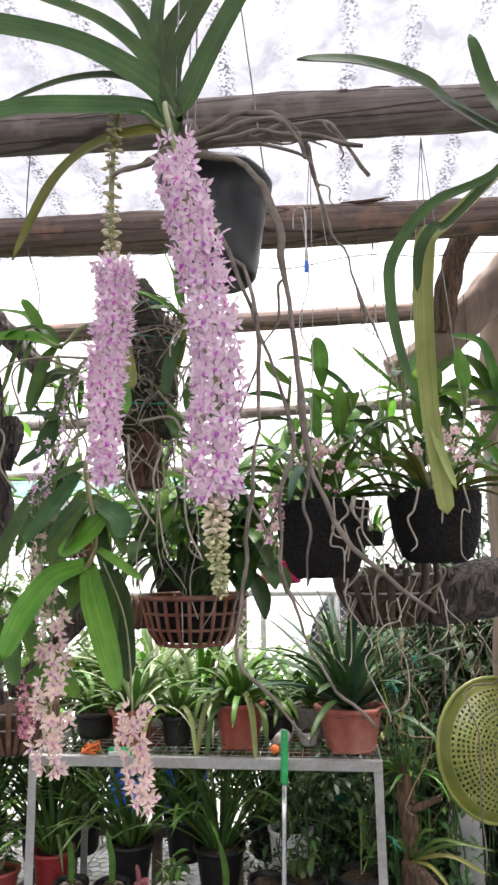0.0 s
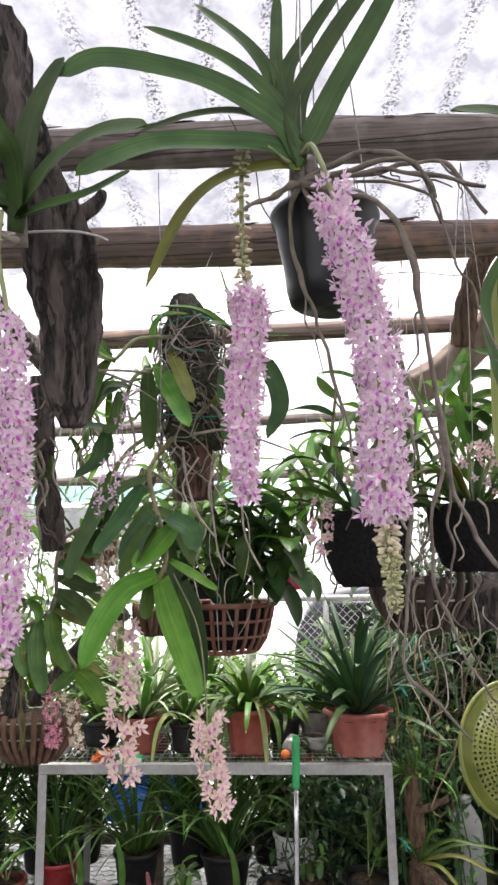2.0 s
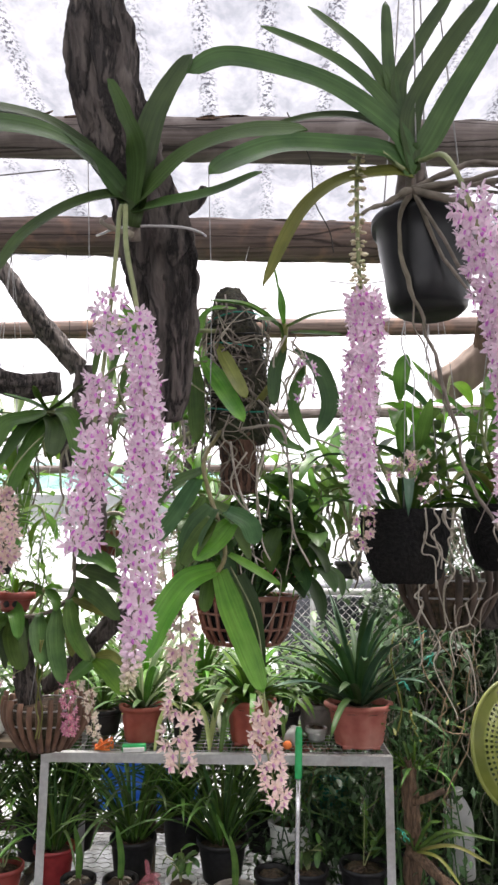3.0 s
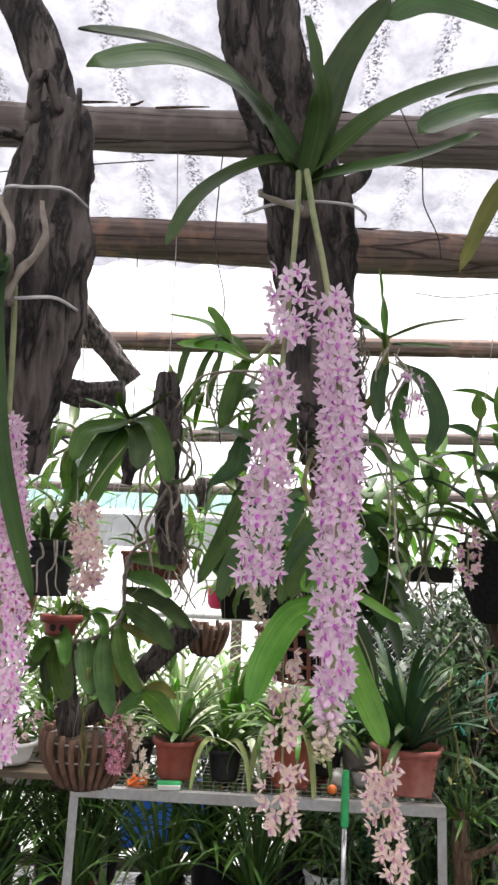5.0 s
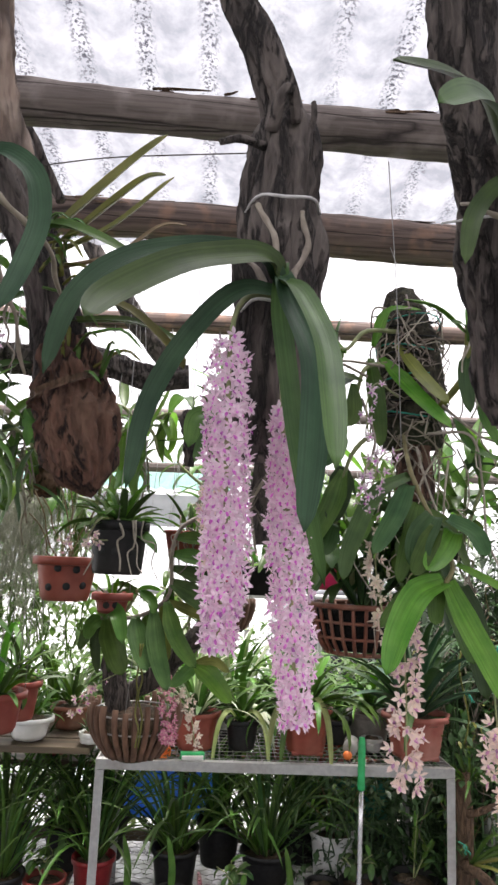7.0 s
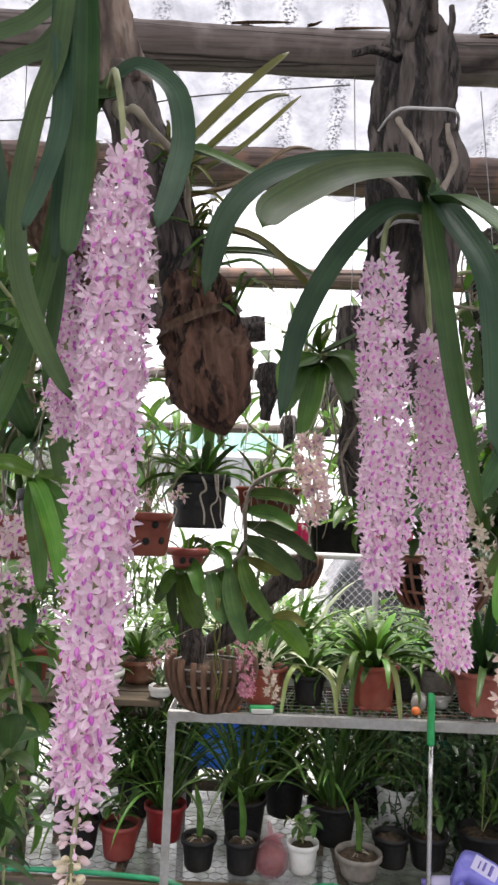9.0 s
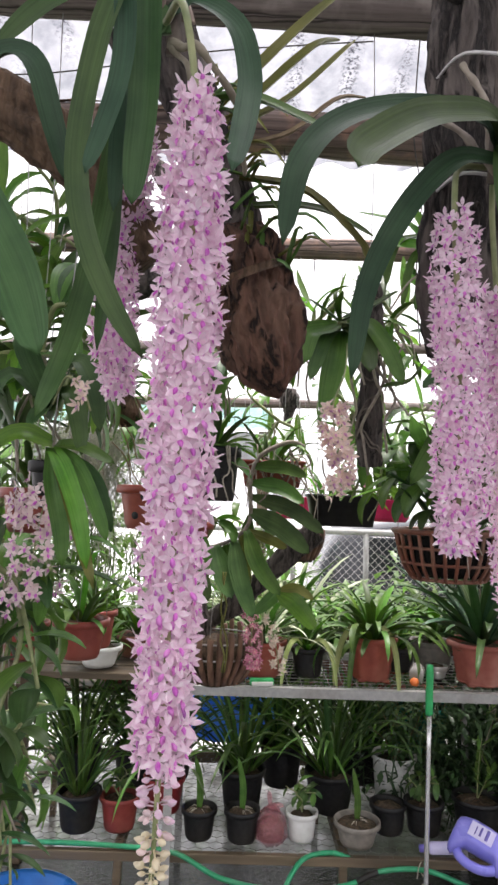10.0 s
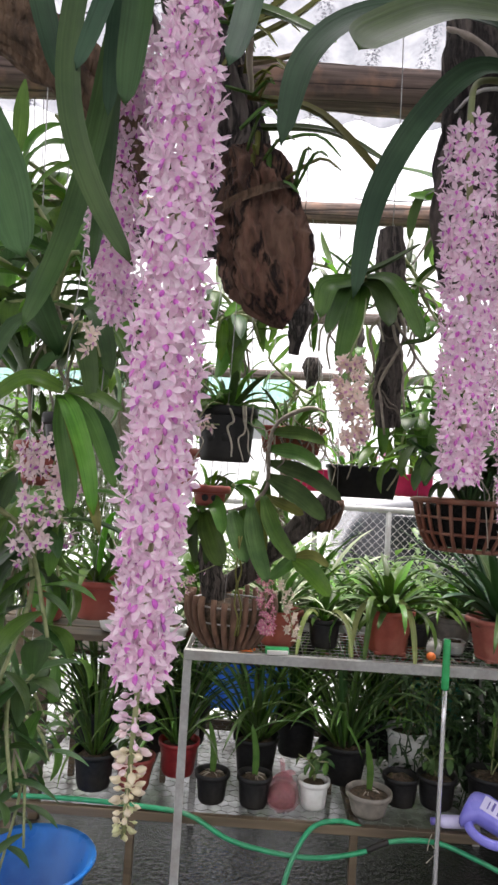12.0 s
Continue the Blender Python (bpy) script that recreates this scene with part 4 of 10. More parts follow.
# pot of the first orchid
def smoky_pot():
    c = (0.088, 0.705, 1.778)
    pot = thing("hanging_pot", c, "smoky dark plastic pot hung from a wire below an orchid", "pot")
    bm = bmesh.new()
    rings = lathe(bm, c, [(0.0, 0.0), (0.036, 0.0), (0.041, 0.004), (0.0435, 0.020), (0.047, 0.045), (0.0505, 0.070), (0.0535, 0.094), (0.0575, 0.096), (0.0585, 0.103), (0.0560, 0.108), (0.0525, 0.104), (0.046, 0.045), (0.040, 0.010), (0.0, 0.008)], 48)
    for ring in rings:
        for v in ring:
            d = Vector((v.co.x - c[0], v.co.y - c[1], 0))
            v.co += d * 0.05 * noise.noise(v.co * 38) + Vector((0, 0, 0.004 * noise.noise(v.co * 22)))
    part("body", bm, pot_smoke, pot)
    bm = bmesh.new()
    lathe(bm, c, [(0.0, 0.03), (0.040, 0.03), (0.047, 0.085), (0.03, 0.098), (0.0, 0.104)], 20)
    part("potting_mix", bm, soil, pot)
    for a in (0.4, 2.4, 4.5):
        p = Vector(c) + Vector((math.cos(a) * 0.056, math.sin(a) * 0.056, 0.106))
        hang_wire(pot, (0.075, 0.66, 2.385), p)
    part("stem_base", tube_of([(0.078, 0.725, 1.855), (0.072, 0.69, 1.885), (0.064, 0.65, 1.915)], 10, lambda u: 0.024 * (1 - 0.45 * u), 12, 0.25), root_dark, pot)


smoky_pot()
P1 = orchid((0.061, 0.638, 1.905), "large green vanda orchid with two drooping pink flower spikes", [
    (0.0295, (0.036, 0.630, 1.917), (-0.017, 0.610, 1.912), (-0.073, 0.590, 1.901), (-0.115, 0.570, 1.874), (-0.139, 0.557, 1.852)),
    (0.0291, (0.043, 0.630, 1.941), (-0.016, 0.610, 1.974), (-0.073, 0.590, 1.983), (-0.127, 0.575, 1.983), (-0.163, 0.569, 1.962)),
    (0.0195, (0.036, 0.630, 1.897), (-0.015, 0.630, 1.887), (-0.055, 0.630, 1.852), (-0.091, 0.629, 1.776)),
    (0.0132, (0.045, 0.635, 1.939), (0.006, 0.630, 1.958), (-0.045, 0.625, 1.955), (-0.102, 0.620, 1.934)),
    (0.0189, (0.039, 0.635, 1.969), (-0.013, 0.630, 2.021), (-0.094, 0.620, 2.056)),
    (0.0185, (0.040, 0.640, 1.989), (0.012, 0.640, 2.042), (-0.044, 0.640, 2.097)),
    (0.0152, (0.042, 0.640, 2.002), (0.041, 0.650, 2.064), (0.043, 0.660, 2.120)),
    (0.0180, (0.049, 0.640, 1.996), (0.074, 0.650, 2.057), (0.116, 0.660, 2.131)),
    (0.0231, (0.060, 0.630, 1.962), (0.095, 0.620, 2.025), (0.140, 0.610, 2.085)),
    (0.0282, (0.073, 0.630, 1.925), (0.101, 0.620, 1.974), (0.138, 0.610, 2.035), (0.168, 0.600, 2.090)),
], [vanda_green] * 2 + [olive_leaf] + [vanda_green] * 7, 3, [
    (0.0038, (0.121, 0.63, 1.907), (0.175, 0.625, 1.885), (0.190, 0.625, 1.826)),
    (0.0034, (0.152, 0.62, 1.878), (0.231, 0.615, 1.853)),
    (0.0032, (0.135, 0.64, 1.89), (0.20, 0.64, 1.90), (0.238, 0.64, 1.84)),
    (0.0034, (0.12, 0.61, 1.88), (0.165, 0.60, 1.872), (0.185, 0.60, 1.835)),
    (0.0036, (0.138, 0.60, 1.829), (0.161, 0.60, 1.76), (0.173, 0.60, 1.653), (0.181, 0.60, 1.57), (0.203, 0.60, 1.515), (0.268, 0.60, 1.457)),
    (0.0018, (0.17, 0.62, 1.86), (0.205, 0.62, 1.78), (0.232, 0.62, 1.70), (0.245, 0.62, 1.66)),
    (0.0028, (0.05, 0.66, 1.85), (0.066, 0.665, 1.77), (0.085, 0.66, 1.70), (0.105, 0.65, 1.60), (0.14, 0.64, 1.52)),
    (0.0021, (0.10, 0.65, 1.80), (0.135, 0.60, 1.72), (0.142, 0.57, 1.62), (0.135, 0.56, 1.54), (0.129, 0.56, 1.465), (0.132, 0.56, 1.419), (0.173, 0.56, 1.382)),
    (0.0040, (0.03, 0.63, 1.865), (0.005, 0.62, 1.845)),
    (0.0020, (0.13, 0.61, 1.72), (0.165, 0.58, 1.60), (0.155, 0.58, 1.53), (0.160, 0.58, 1.472), (0.191, 0.58, 1.412), (0.221, 0.58, 1.382)),
], root_dark)
flower_spike(P1, [(0.063, 0.615, 1.90), (0.072, 0.55, 1.86), (0.092, 0.535, 1.775), (0.113, 0.535, 1.66), (0.113, 0.535, 1.55), (0.117, 0.535, 1.475)], 0.0225, 0.29, 1.0, 14, seed=11, sparse_top=0.18, tip_buds=0.26, young=1.0, label="drooping spike of pink flowers ending in cream buds")
flower_spike(P1, [(0.05, 0.63, 1.90), (0.008, 0.632, 1.925), (0.003, 0.63, 1.80), (0.009, 0.63, 1.74), (0.001, 0.63, 1.666), (0.002, 0.63, 1.568)], 0.0203, 0.20, 1.0, 12, seed=12, top_buds=0.38, label="drooping spike of pink flowers below greenish buds")
hang_wire(P1, (0.063, 0.63, 2.385), (0.063, 0.63, 1.93))

def smooth_step(u, rows):
    """A value between rows of (place, value)."""
    for (a, p), (b, q) in zip(rows, rows[1:]):
        if u <= b:
            f = max(0.0, (u - a) / (b - a))
            return p + (q - p) * f * f * (3 - 2 * f)
    return rows[-1][1]


knob_log = log_thing("driftwood_log", [(-0.271, 0.640, 2.104), (-0.262, 0.655, 2.021), (-0.245, 0.670, 1.970), (-0.230, 0.690, 1.928), (-0.216, 0.705, 1.888), (-0.205, 0.720, 1.835), (-0.198, 0.730, 1.778), (-0.198, 0.737, 1.720), (-0.194, 0.740, 1.664)],
          lambda u: smooth_step(u, [(0, 0.027), (0.03, 0.033), (0.35, 0.036), (0.62, 0.040), (0.75, 0.034), (0.92, 0.029), (1.0, 0.014)]), bark, "grey rough-barked driftwood log hung upright from a beam")
part("knot", tube_of([(-0.195, 0.705, 1.893), (-0.172, 0.700, 1.900), (-0.160, 0.700, 1.912), (-0.157, 0.700, 1.922)], 14, lambda u: 0.011 * (1 - 0.6 * u), 12, 0.3, 1.0, 60), bark, knob_log)
hang_wire(knob_log, (-0.271, 0.62, 2.385), (-0.271, 0.64, 2.09))
P2 = orchid((-0.221, 0.628, 1.852), "vanda orchid tied to a driftwood log, with long pink spikes", [
    (0.0238, (-0.255, 0.600, 1.894), (-0.286, 0.560, 1.905), (-0.327, 0.520, 1.893), (-0.380, 0.493, 1.879)),
    (0.0291, (-0.250, 0.600, 1.886), (-0.276, 0.550, 1.884), (-0.318, 0.500, 1.862), (-0.359, 0.457, 1.819)),
    (0.0182, (-0.240, 0.610, 1.862), (-0.270, 0.580, 1.834), (-0.300, 0.550, 1.790), (-0.316, 0.527, 1.739)),
    (0.0214, (-0.211, 0.590, 1.892), (-0.218, 0.555, 1.912), (-0.226, 0.528, 1.925)),
    (0.0309, (-0.203, 0.600, 1.913), (-0.185, 0.585, 1.950), (-0.158, 0.569, 1.982)),
    (0.0270, (-0.200, 0.605, 1.866), (-0.160, 0.570, 1.880), (-0.110, 0.525, 1.870), (-0.057, 0.474, 1.838)),
    (0.0184, (-0.186, 0.600, 1.848), (-0.136, 0.580, 1.848), (-0.092, 0.560, 1.856)),
], vanda_green, 5, [
    (0.0034, (-0.25, 0.64, 1.845), (-0.262, 0.68, 1.88)),
], root_grey)
flower_spike(P2, [(-0.226, 0.60, 1.845), (-0.226, 0.592, 1.83), (-0.227, 0.590, 1.79), (-0.233, 0.588, 1.69), (-0.241, 0.588, 1.61), (-0.245, 0.588, 1.520)], 0.0200, 0.47, 1.0, 12, seed=21, thin=0.25, gaps=((0.25, 0.32), (0.50, 0.53)), sparse_top=0.10, shape=lambda v: 1.0 if v < 0.28 or v > 0.65 else 0.8, label="loose drooping spike of pink flowers")
flower_spike(P2, [(-0.22, 0.59, 1.84), (-0.214, 0.574, 1.79), (-0.203, 0.574, 1.735), (-0.192, 0.574, 1.65), (-0.192, 0.574, 1.56), (-0.194, 0.574, 1.45), (-0.200, 0.574, 1.408)], 0.0195, 0.33, 1.0, 12, seed=22, sparse_top=0.25, tip_buds=0.23, shape=lambda v: min(1.0, 0.72 + 1.2 * v, 0.62 + 2.2 * (0.77 - v)), label="long drooping spike of pink flowers")
tie = thing("wire_tie", (-0.225, 0.71, 1.86), "white wire tie round a driftwood log", "wire")
part("loop", tube_of([(-0.275, 0.70, 1.865), (-0.235, 0.655, 1.852), (-0.18, 0.665, 1.857), (-0.160, 0.695, 1.866), (-0.156, 0.72, 1.874)], 14, 0.0014, 5), wire_white, tie)

log_thing("driftwood_log", [(-0.520, 0.64, 2.38), (-0.505, 0.64, 2.10), (-0.470, 0.64, 2.00), (-0.447, 0.645, 1.93), (-0.447, 0.645, 1.86), (-0.446, 0.645, 1.77), (-0.452, 0.65, 1.68), (-0.458, 0.66, 1.60)],
          lambda u: 0.018 + 0.018 * max(0, math.sin(math.pi * min(1, max(0, u - 0.42) / 0.6))) ** 0.4 - 0.006 * max(0, u - 0.85) * 6, bark, "dark gnarled driftwood log hung upright, bound with white wire")
knag = bpy.data.objects["driftwood_log.001"]
for pts, w in (([(-0.465, 0.63, 1.892), (-0.487, 0.62, 1.892), (-0.506, 0.615, 1.884)], 0.0048), ([(-0.430, 0.635, 1.895), (-0.421, 0.625, 1.920), (-0.421, 0.625, 1.938)], 0.0034), ([(-0.46, 0.625, 1.905), (-0.452, 0.606, 1.93), (-0.443, 0.608, 1.935), (-0.437, 0.625, 1.915)], 0.006)):
    part("twig", tube_of(pts, 14, lambda u, w=w: w * (1 - 0.3 * u), 10, 0.35, 1.0, 50), bark, knag)
tie2 = thing("wire_tie", (-0.447, 0.645, 1.86), "white wire bound round a driftwood log", "wire")
for zz in (1.832, 1.735):
    part("loop", tube_of([(-0.482, 0.645, zz - 0.003), (-0.47, 0.612, zz), (-0.446, 0.600, zz - 0.006), (-0.42, 0.615, zz + 0.002), (-0.41, 0.645, zz + 0.004)], 14, 0.0015, 5), wire_white, tie2)
P3 = orchid((-0.449, 0.580, 1.742), "broad-leaved vanda orchid on a gnarled log, with pink spikes", [
    (0.0217, (-0.467, 0.570, 1.755), (-0.518, 0.550, 1.751), (-0.569, 0.530, 1.729), (-0.600, 0.510, 1.688), (-0.611, 0.493, 1.628)),
    (0.0266, (-0.463, 0.560, 1.751), (-0.497, 0.530, 1.735), (-0.530, 0.500, 1.713), (-0.566, 0.470, 1.678), (-0.576, 0.440, 1.650)),
    (0.0185, (-0.484, 0.575, 1.727), (-0.520, 0.570, 1.688), (-0.549, 0.560, 1.628), (-0.560, 0.552, 1.561)),
    (0.0176, (-0.442, 0.520, 1.708), (-0.434, 0.450, 1.649), (-0.436, 0.400, 1.600), (-0.440, 0.360, 1.556)),
    (0.0231, (-0.444, 0.550, 1.712), (-0.431, 0.510, 1.654), (-0.433, 0.485, 1.595), (-0.440, 0.466, 1.531)),
    (0.0175, (-0.450, 0.575, 1.717), (-0.442, 0.575, 1.660), (-0.430, 0.580, 1.591), (-0.405, 0.600, 1.495)),
], [vanda_blue, vanda_green], 7, [
    (0.0046, (-0.458, 0.600, 1.785), (-0.468, 0.603, 1.818)),
    (0.0044, (-0.428, 0.595, 1.775), (-0.432, 0.598, 1.812)),
    (0.0036, (-0.48, 0.60, 1.765), (-0.49, 0.62, 1.785)),
])
flower_spike(P3, [(-0.450, 0.60, 1.735), (-0.476, 0.59, 1.728), (-0.488, 0.565, 1.69), (-0.488, 0.555, 1.60), (-0.486, 0.555, 1.52), (-0.488, 0.555, 1.450)], 0.0205, 0.42, 1.0, 17, gap=0.0060, scale=0.78, seed=31, sparse_top=0.2, shape=lambda v: min(1.0, 0.6 + 2.6 * v, 0.62 + 1.5 * (1 - v)), label="dense drooping spike of pink flowers")
flower_spike(P3, [(-0.447, 0.60, 1.74), (-0.446, 0.607, 1.70), (-0.441, 0.607, 1.62), (-0.433, 0.607, 1.52), (-0.424, 0.607, 1.388)], 0.0205, 0.45, 1.0, 17, gap=0.0060, scale=0.78, seed=32, sparse_top=0.2, label="drooping spike of pink flowers, narrow at the top", shape=lambda v: min(1.0, 0.5 + 1.1 * v, 0.65 + 2 * (1 - v)))

log_thing("mounting_log", [(-0.775, 0.66, 2.385), (-0.760, 0.66, 2.20), (-0.746, 0.66, 2.034), (-0.730, 0.66, 1.94), (-0.712, 0.66, 1.875)],
          lambda u: 0.026, peeled, "pale brown peeling log hung at a slant from the roof", rough=0.16, ridge=0.14)
log_thing("mounting_log", [(-0.722, 0.662, 1.905), (-0.690, 0.662, 1.83), (-0.662, 0.66, 1.765), (-0.642, 0.66, 1.70), (-0.632, 0.66, 1.655)],
          lambda u: 0.024 - 0.004 * math.sin(u * 4), bark, "dark mossy log with small plants growing on it")


def burl():
    b = thing("root_bundle", (-0.618, 0.66, 1.62), "brown coconut-husk bundle bound round the end of a log", "bundle")
    axis = [(-0.640, 0.658, 1.700), (-0.630, 0.655, 1.668), (-0.622, 0.653, 1.630), (-0.614, 0.652, 1.598), (-0.606, 0.652, 1.572), (-0.602, 0.652, 1.560)]
    girth = lambda u: 0.0215 + 0.0125 * math.sin(math.pi * min(1, u * 1.25)) - 0.022 * max(0, u - 0.70) / 0.30
    bm = tube_of(axis, 90, girth, 90, 0.30, 0.92, 75, 0.16)
    part("husk_wrap", bm, husk, b)
    part("band", strap_of([(-0.664, 0.655, 1.640), (-0.653, 0.626, 1.644), (-0.630, 0.616, 1.653), (-0.606, 0.625, 1.664), (-0.596, 0.655, 1.672)], 0.008, 18, fold=0.5, thick=0.0014, facing=(0, -1, 0.15), blunt=2.0, base=0.9), bark_brown, b, "torn brown cloth band")


burl()
# tufts of thin leaves on the log
AIR = thing("air_plant", (-0.645, 0.63, 1.74), "tufts of thin green leaves and canes growing on a log", "plant")
rnd = random.Random(77)
for k in range(34):
    zz = rnd.uniform(1.66, 1.83)
    b0 = Vector((-0.645 - 0.35 * (zz - 1.74) + rnd.uniform(-0.012, 0.02), 0.635, zz))
    d = Vector((rnd.uniform(-0.1, 1.0), rnd.uniform(-0.6, 0.05), rnd.uniform(-0.2, 0.9))).normalized()
    L = rnd.uniform(0.02, 0.055)
    part("leaf", strap_of([b0, b0 + d * L * 0.6, b0 + d * L + Vector((0, 0, -L * 0.4))], 0.0045, 6, fold=0.5, thick=0.0008), [mid_leaf, olive_leaf][k % 2], AIR)
for pts, w, mat in (([(-0.66, 0.66, 1.81), (-0.596, 0.66, 1.881), (-0.559, 0.66, 1.918)], 0.0165, olive_leaf), ([(-0.65, 0.66, 1.80), (-0.595, 0.66, 1.855), (-0.575, 0.66, 1.872), (-0.558, 0.66, 1.876)], 0.0125, olive_leaf), ([(-0.65, 0.64, 1.78), (-0.60, 0.64, 1.81), (-0.548, 0.64, 1.862)], 0.009, olive_leaf), ([(-0.65, 0.65, 1.77), (-0.60, 0.66, 1.79), (-0.56, 0.66, 1.822), (-0.535, 0.66, 1.825)], 0.007, stem_brown), ([(-0.665, 0.63, 1.80), (-0.63, 0.62, 1.795), (-0.575, 0.615, 1.77)], 0.018, mid_leaf), ([(-0.64, 0.64, 1.74), (-0.585, 0.65, 1.735), (-0.54, 0.66, 1.70), (-0.53, 0.665, 1.685)], 0.013, olive_leaf), ([(-0.64, 0.65, 1.72), (-0.575, 0.66, 1.725), (-0.525, 0.665, 1.705)], 0.012, mid_leaf)):
    part("leaf", strap_of(pts, w, 14, fold=0.5, thick=0.0012, blunt=2.0), mat, AIR)

log_thing("bough", [(-0.95, 0.60, 1.84), (-0.88, 0.61, 1.80), (-0.82, 0.62, 1.775), (-0.77, 0.62, 1.74), (-0.735, 0.625, 1.70), (-0.705, 0.63, 1.665)], lambda u: 0.026 - 0.006 * u, bark_brown, "thick brown bough slanting below a roof beam", category="branch")
hang_wire(bpy.data.objects["bough"], (-0.86, 0.62, 2.39), (-0.85, 0.615, 1.80), wire_dark)
P4 = orchid((-0.689, 0.550, 1.812), "dark-leaved vanda orchid with a very long pink flower spike", [
    (0.0186, (-0.672, 0.550, 1.821), (-0.644, 0.540, 1.796), (-0.634, 0.530, 1.755), (-0.636, 0.510, 1.712), (-0.642, 0.487, 1.668)),
    (0.0160, (-0.714, 0.552, 1.790), (-0.724, 0.560, 1.740), (-0.727, 0.570, 1.652), (-0.735, 0.580, 1.580)),
    (0.0166, (-0.716, 0.555, 1.760), (-0.730, 0.550, 1.660), (-0.738, 0.540, 1.602), (-0.745, 0.530, 1.565), (-0.757, 0.520, 1.525)),
], [vanda_blue, dark_leaf, vanda_green], 9, [
    (0.0036, (-0.665, 0.53, 1.77), (-0.64, 0.57, 1.755), (-0.635, 0.62, 1.73)),
    (0.0028, (-0.676, 0.54, 1.76), (-0.660, 0.56, 1.70), (-0.652, 0.60, 1.655)),
    (0.0018, (-0.700, 0.57, 1.815), (-0.738, 0.58, 1.825), (-0.757, 0.58, 1.795), (-0.757, 0.58, 1.76)),
])
flower_spike(P4, [(-0.692, 0.545, 1.800), (-0.675, 0.495, 1.775), (-0.664, 0.49, 1.705), (-0.664, 0.49, 1.62), (-0.666, 0.49, 1.53), (-0.667, 0.49, 1.44), (-0.669, 0.49, 1.35), (-0.672, 0.49, 1.253)], 0.0230, 0.245, 1.0, 14, gap=0.0070, seed=41, sparse_top=0.12, shape=lambda v: min(1.0, 0.50 + 2.6 * v, 0.66 + 1.2 * (0.86 - v)), tip_buds=0.155, label="very long drooping spike of pink flowers ending in pale buds")
P6 = orchid((-0.715, 0.520, 1.930), "vanda orchid with long dark blue-green leaves hanging from above", [
    (0.0150, (-0.716, 0.502, 1.840), (-0.710, 0.500, 1.767), (-0.712, 0.500, 1.730), (-0.721, 0.500, 1.696), (-0.730, 0.500, 1.670)),
    (0.0210, (-0.703, 0.512, 1.838), (-0.699, 0.510, 1.763), (-0.699, 0.510, 1.717), (-0.701, 0.510, 1.687), (-0.703, 0.510, 1.656)),
    (0.0150, (-0.717, 0.530, 1.855), (-0.716, 0.530, 1.809), (-0.716, 0.530, 1.748), (-0.717, 0.530, 1.701), (-0.718, 0.530, 1.660)),
    (0.0210, (-0.715, 0.530, 1.855), (-0.732, 0.530, 1.820), (-0.754, 0.530, 1.808), (-0.775, 0.530, 1.794), (-0.800, 0.530, 1.768)),
    (0.0200, (-0.723, 0.540, 1.882), (-0.747, 0.540, 1.850), (-0.770, 0.540, 1.838), (-0.800, 0.540, 1.828)),
    (0.0170, (-0.712, 0.500, 1.837), (-0.716, 0.500, 1.790), (-0.725, 0.500, 1.757), (-0.735, 0.505, 1.705), (-0.735, 0.505, 1.664), (-0.727, 0.505, 1.628), (-0.711, 0.505, 1.592), (-0.691, 0.505, 1.560)),
], [vanda_blue, dark_leaf, vanda_blue, dark_leaf, dark_leaf, vanda_green, vanda_blue], 19)
hang_wire(P6, (-0.715, 0.63, 2.385), (-0.715, 0.52, 1.95))
flower_spike(P4, [(-0.70, 0.55, 1.76), (-0.727, 0.62, 1.70), (-0.733, 0.62, 1.63), (-0.726, 0.62, 1.555)], 0.0215, 0.12, 1.0, 15, gap=0.0066, scale=0.85, seed=42, label="short drooping spike of pink flowers", thin=0.1)

P5 = orchid((-0.845, 0.530, 1.715), "broad-leaved orchid with one spotted drooping leaf", [
    (0.0356, (-0.816, 0.520, 1.682), (-0.789, 0.510, 1.642), (-0.767, 0.500, 1.605), (-0.748, 0.490, 1.557)),
    (0.030, (-0.88, 0.52, 1.70), (-0.92, 0.51, 1.64), (-0.93, 0.50, 1.57)),
    (0.0175, (-0.815, 0.530, 1.748), (-0.790, 0.525, 1.762), (-0.770, 0.520, 1.750), (-0.757, 0.520, 1.712), (-0.745, 0.520, 1.672)),
    (0.026, (-0.87, 0.53, 1.76), (-0.92, 0.53, 1.78)),
], [dark_leaf, dark_leaf, vanda_blue], 15)
hang_wire(P5, (-0.845, 0.62, 2.385), (-0.845, 0.53, 1.73))

P0 = orchid((0.415, 0.72, 1.92), "vanda orchid with arching green leaves and one yellowing leaf", [
    (0.0217, (0.36, 0.66, 1.890), (0.306, 0.600, 1.879), (0.276, 0.575, 1.885), (0.229, 0.550, 1.885), (0.180, 0.518, 1.867)),
    (0.0140, (0.370, 0.750, 1.893), (0.310, 0.750, 1.867), (0.270, 0.750, 1.815), (0.264, 0.750, 1.770), (0.271, 0.750, 1.712), (0.286, 0.750, 1.650)),
    (0.0150, (0.343, 0.800, 1.875), (0.323, 0.810, 1.872), (0.306, 0.810, 1.843), (0.301, 0.810, 1.796)),
    (0.022, (0.395, 0.79, 2.02), (0.378, 0.80, 2.11)),
    (0.022, (0.46, 0.72, 2.00), (0.52, 0.70, 2.04)),
    (0.022, (0.47, 0.74, 1.90), (0.53, 0.75, 1.84)),
], vanda_green, 13)
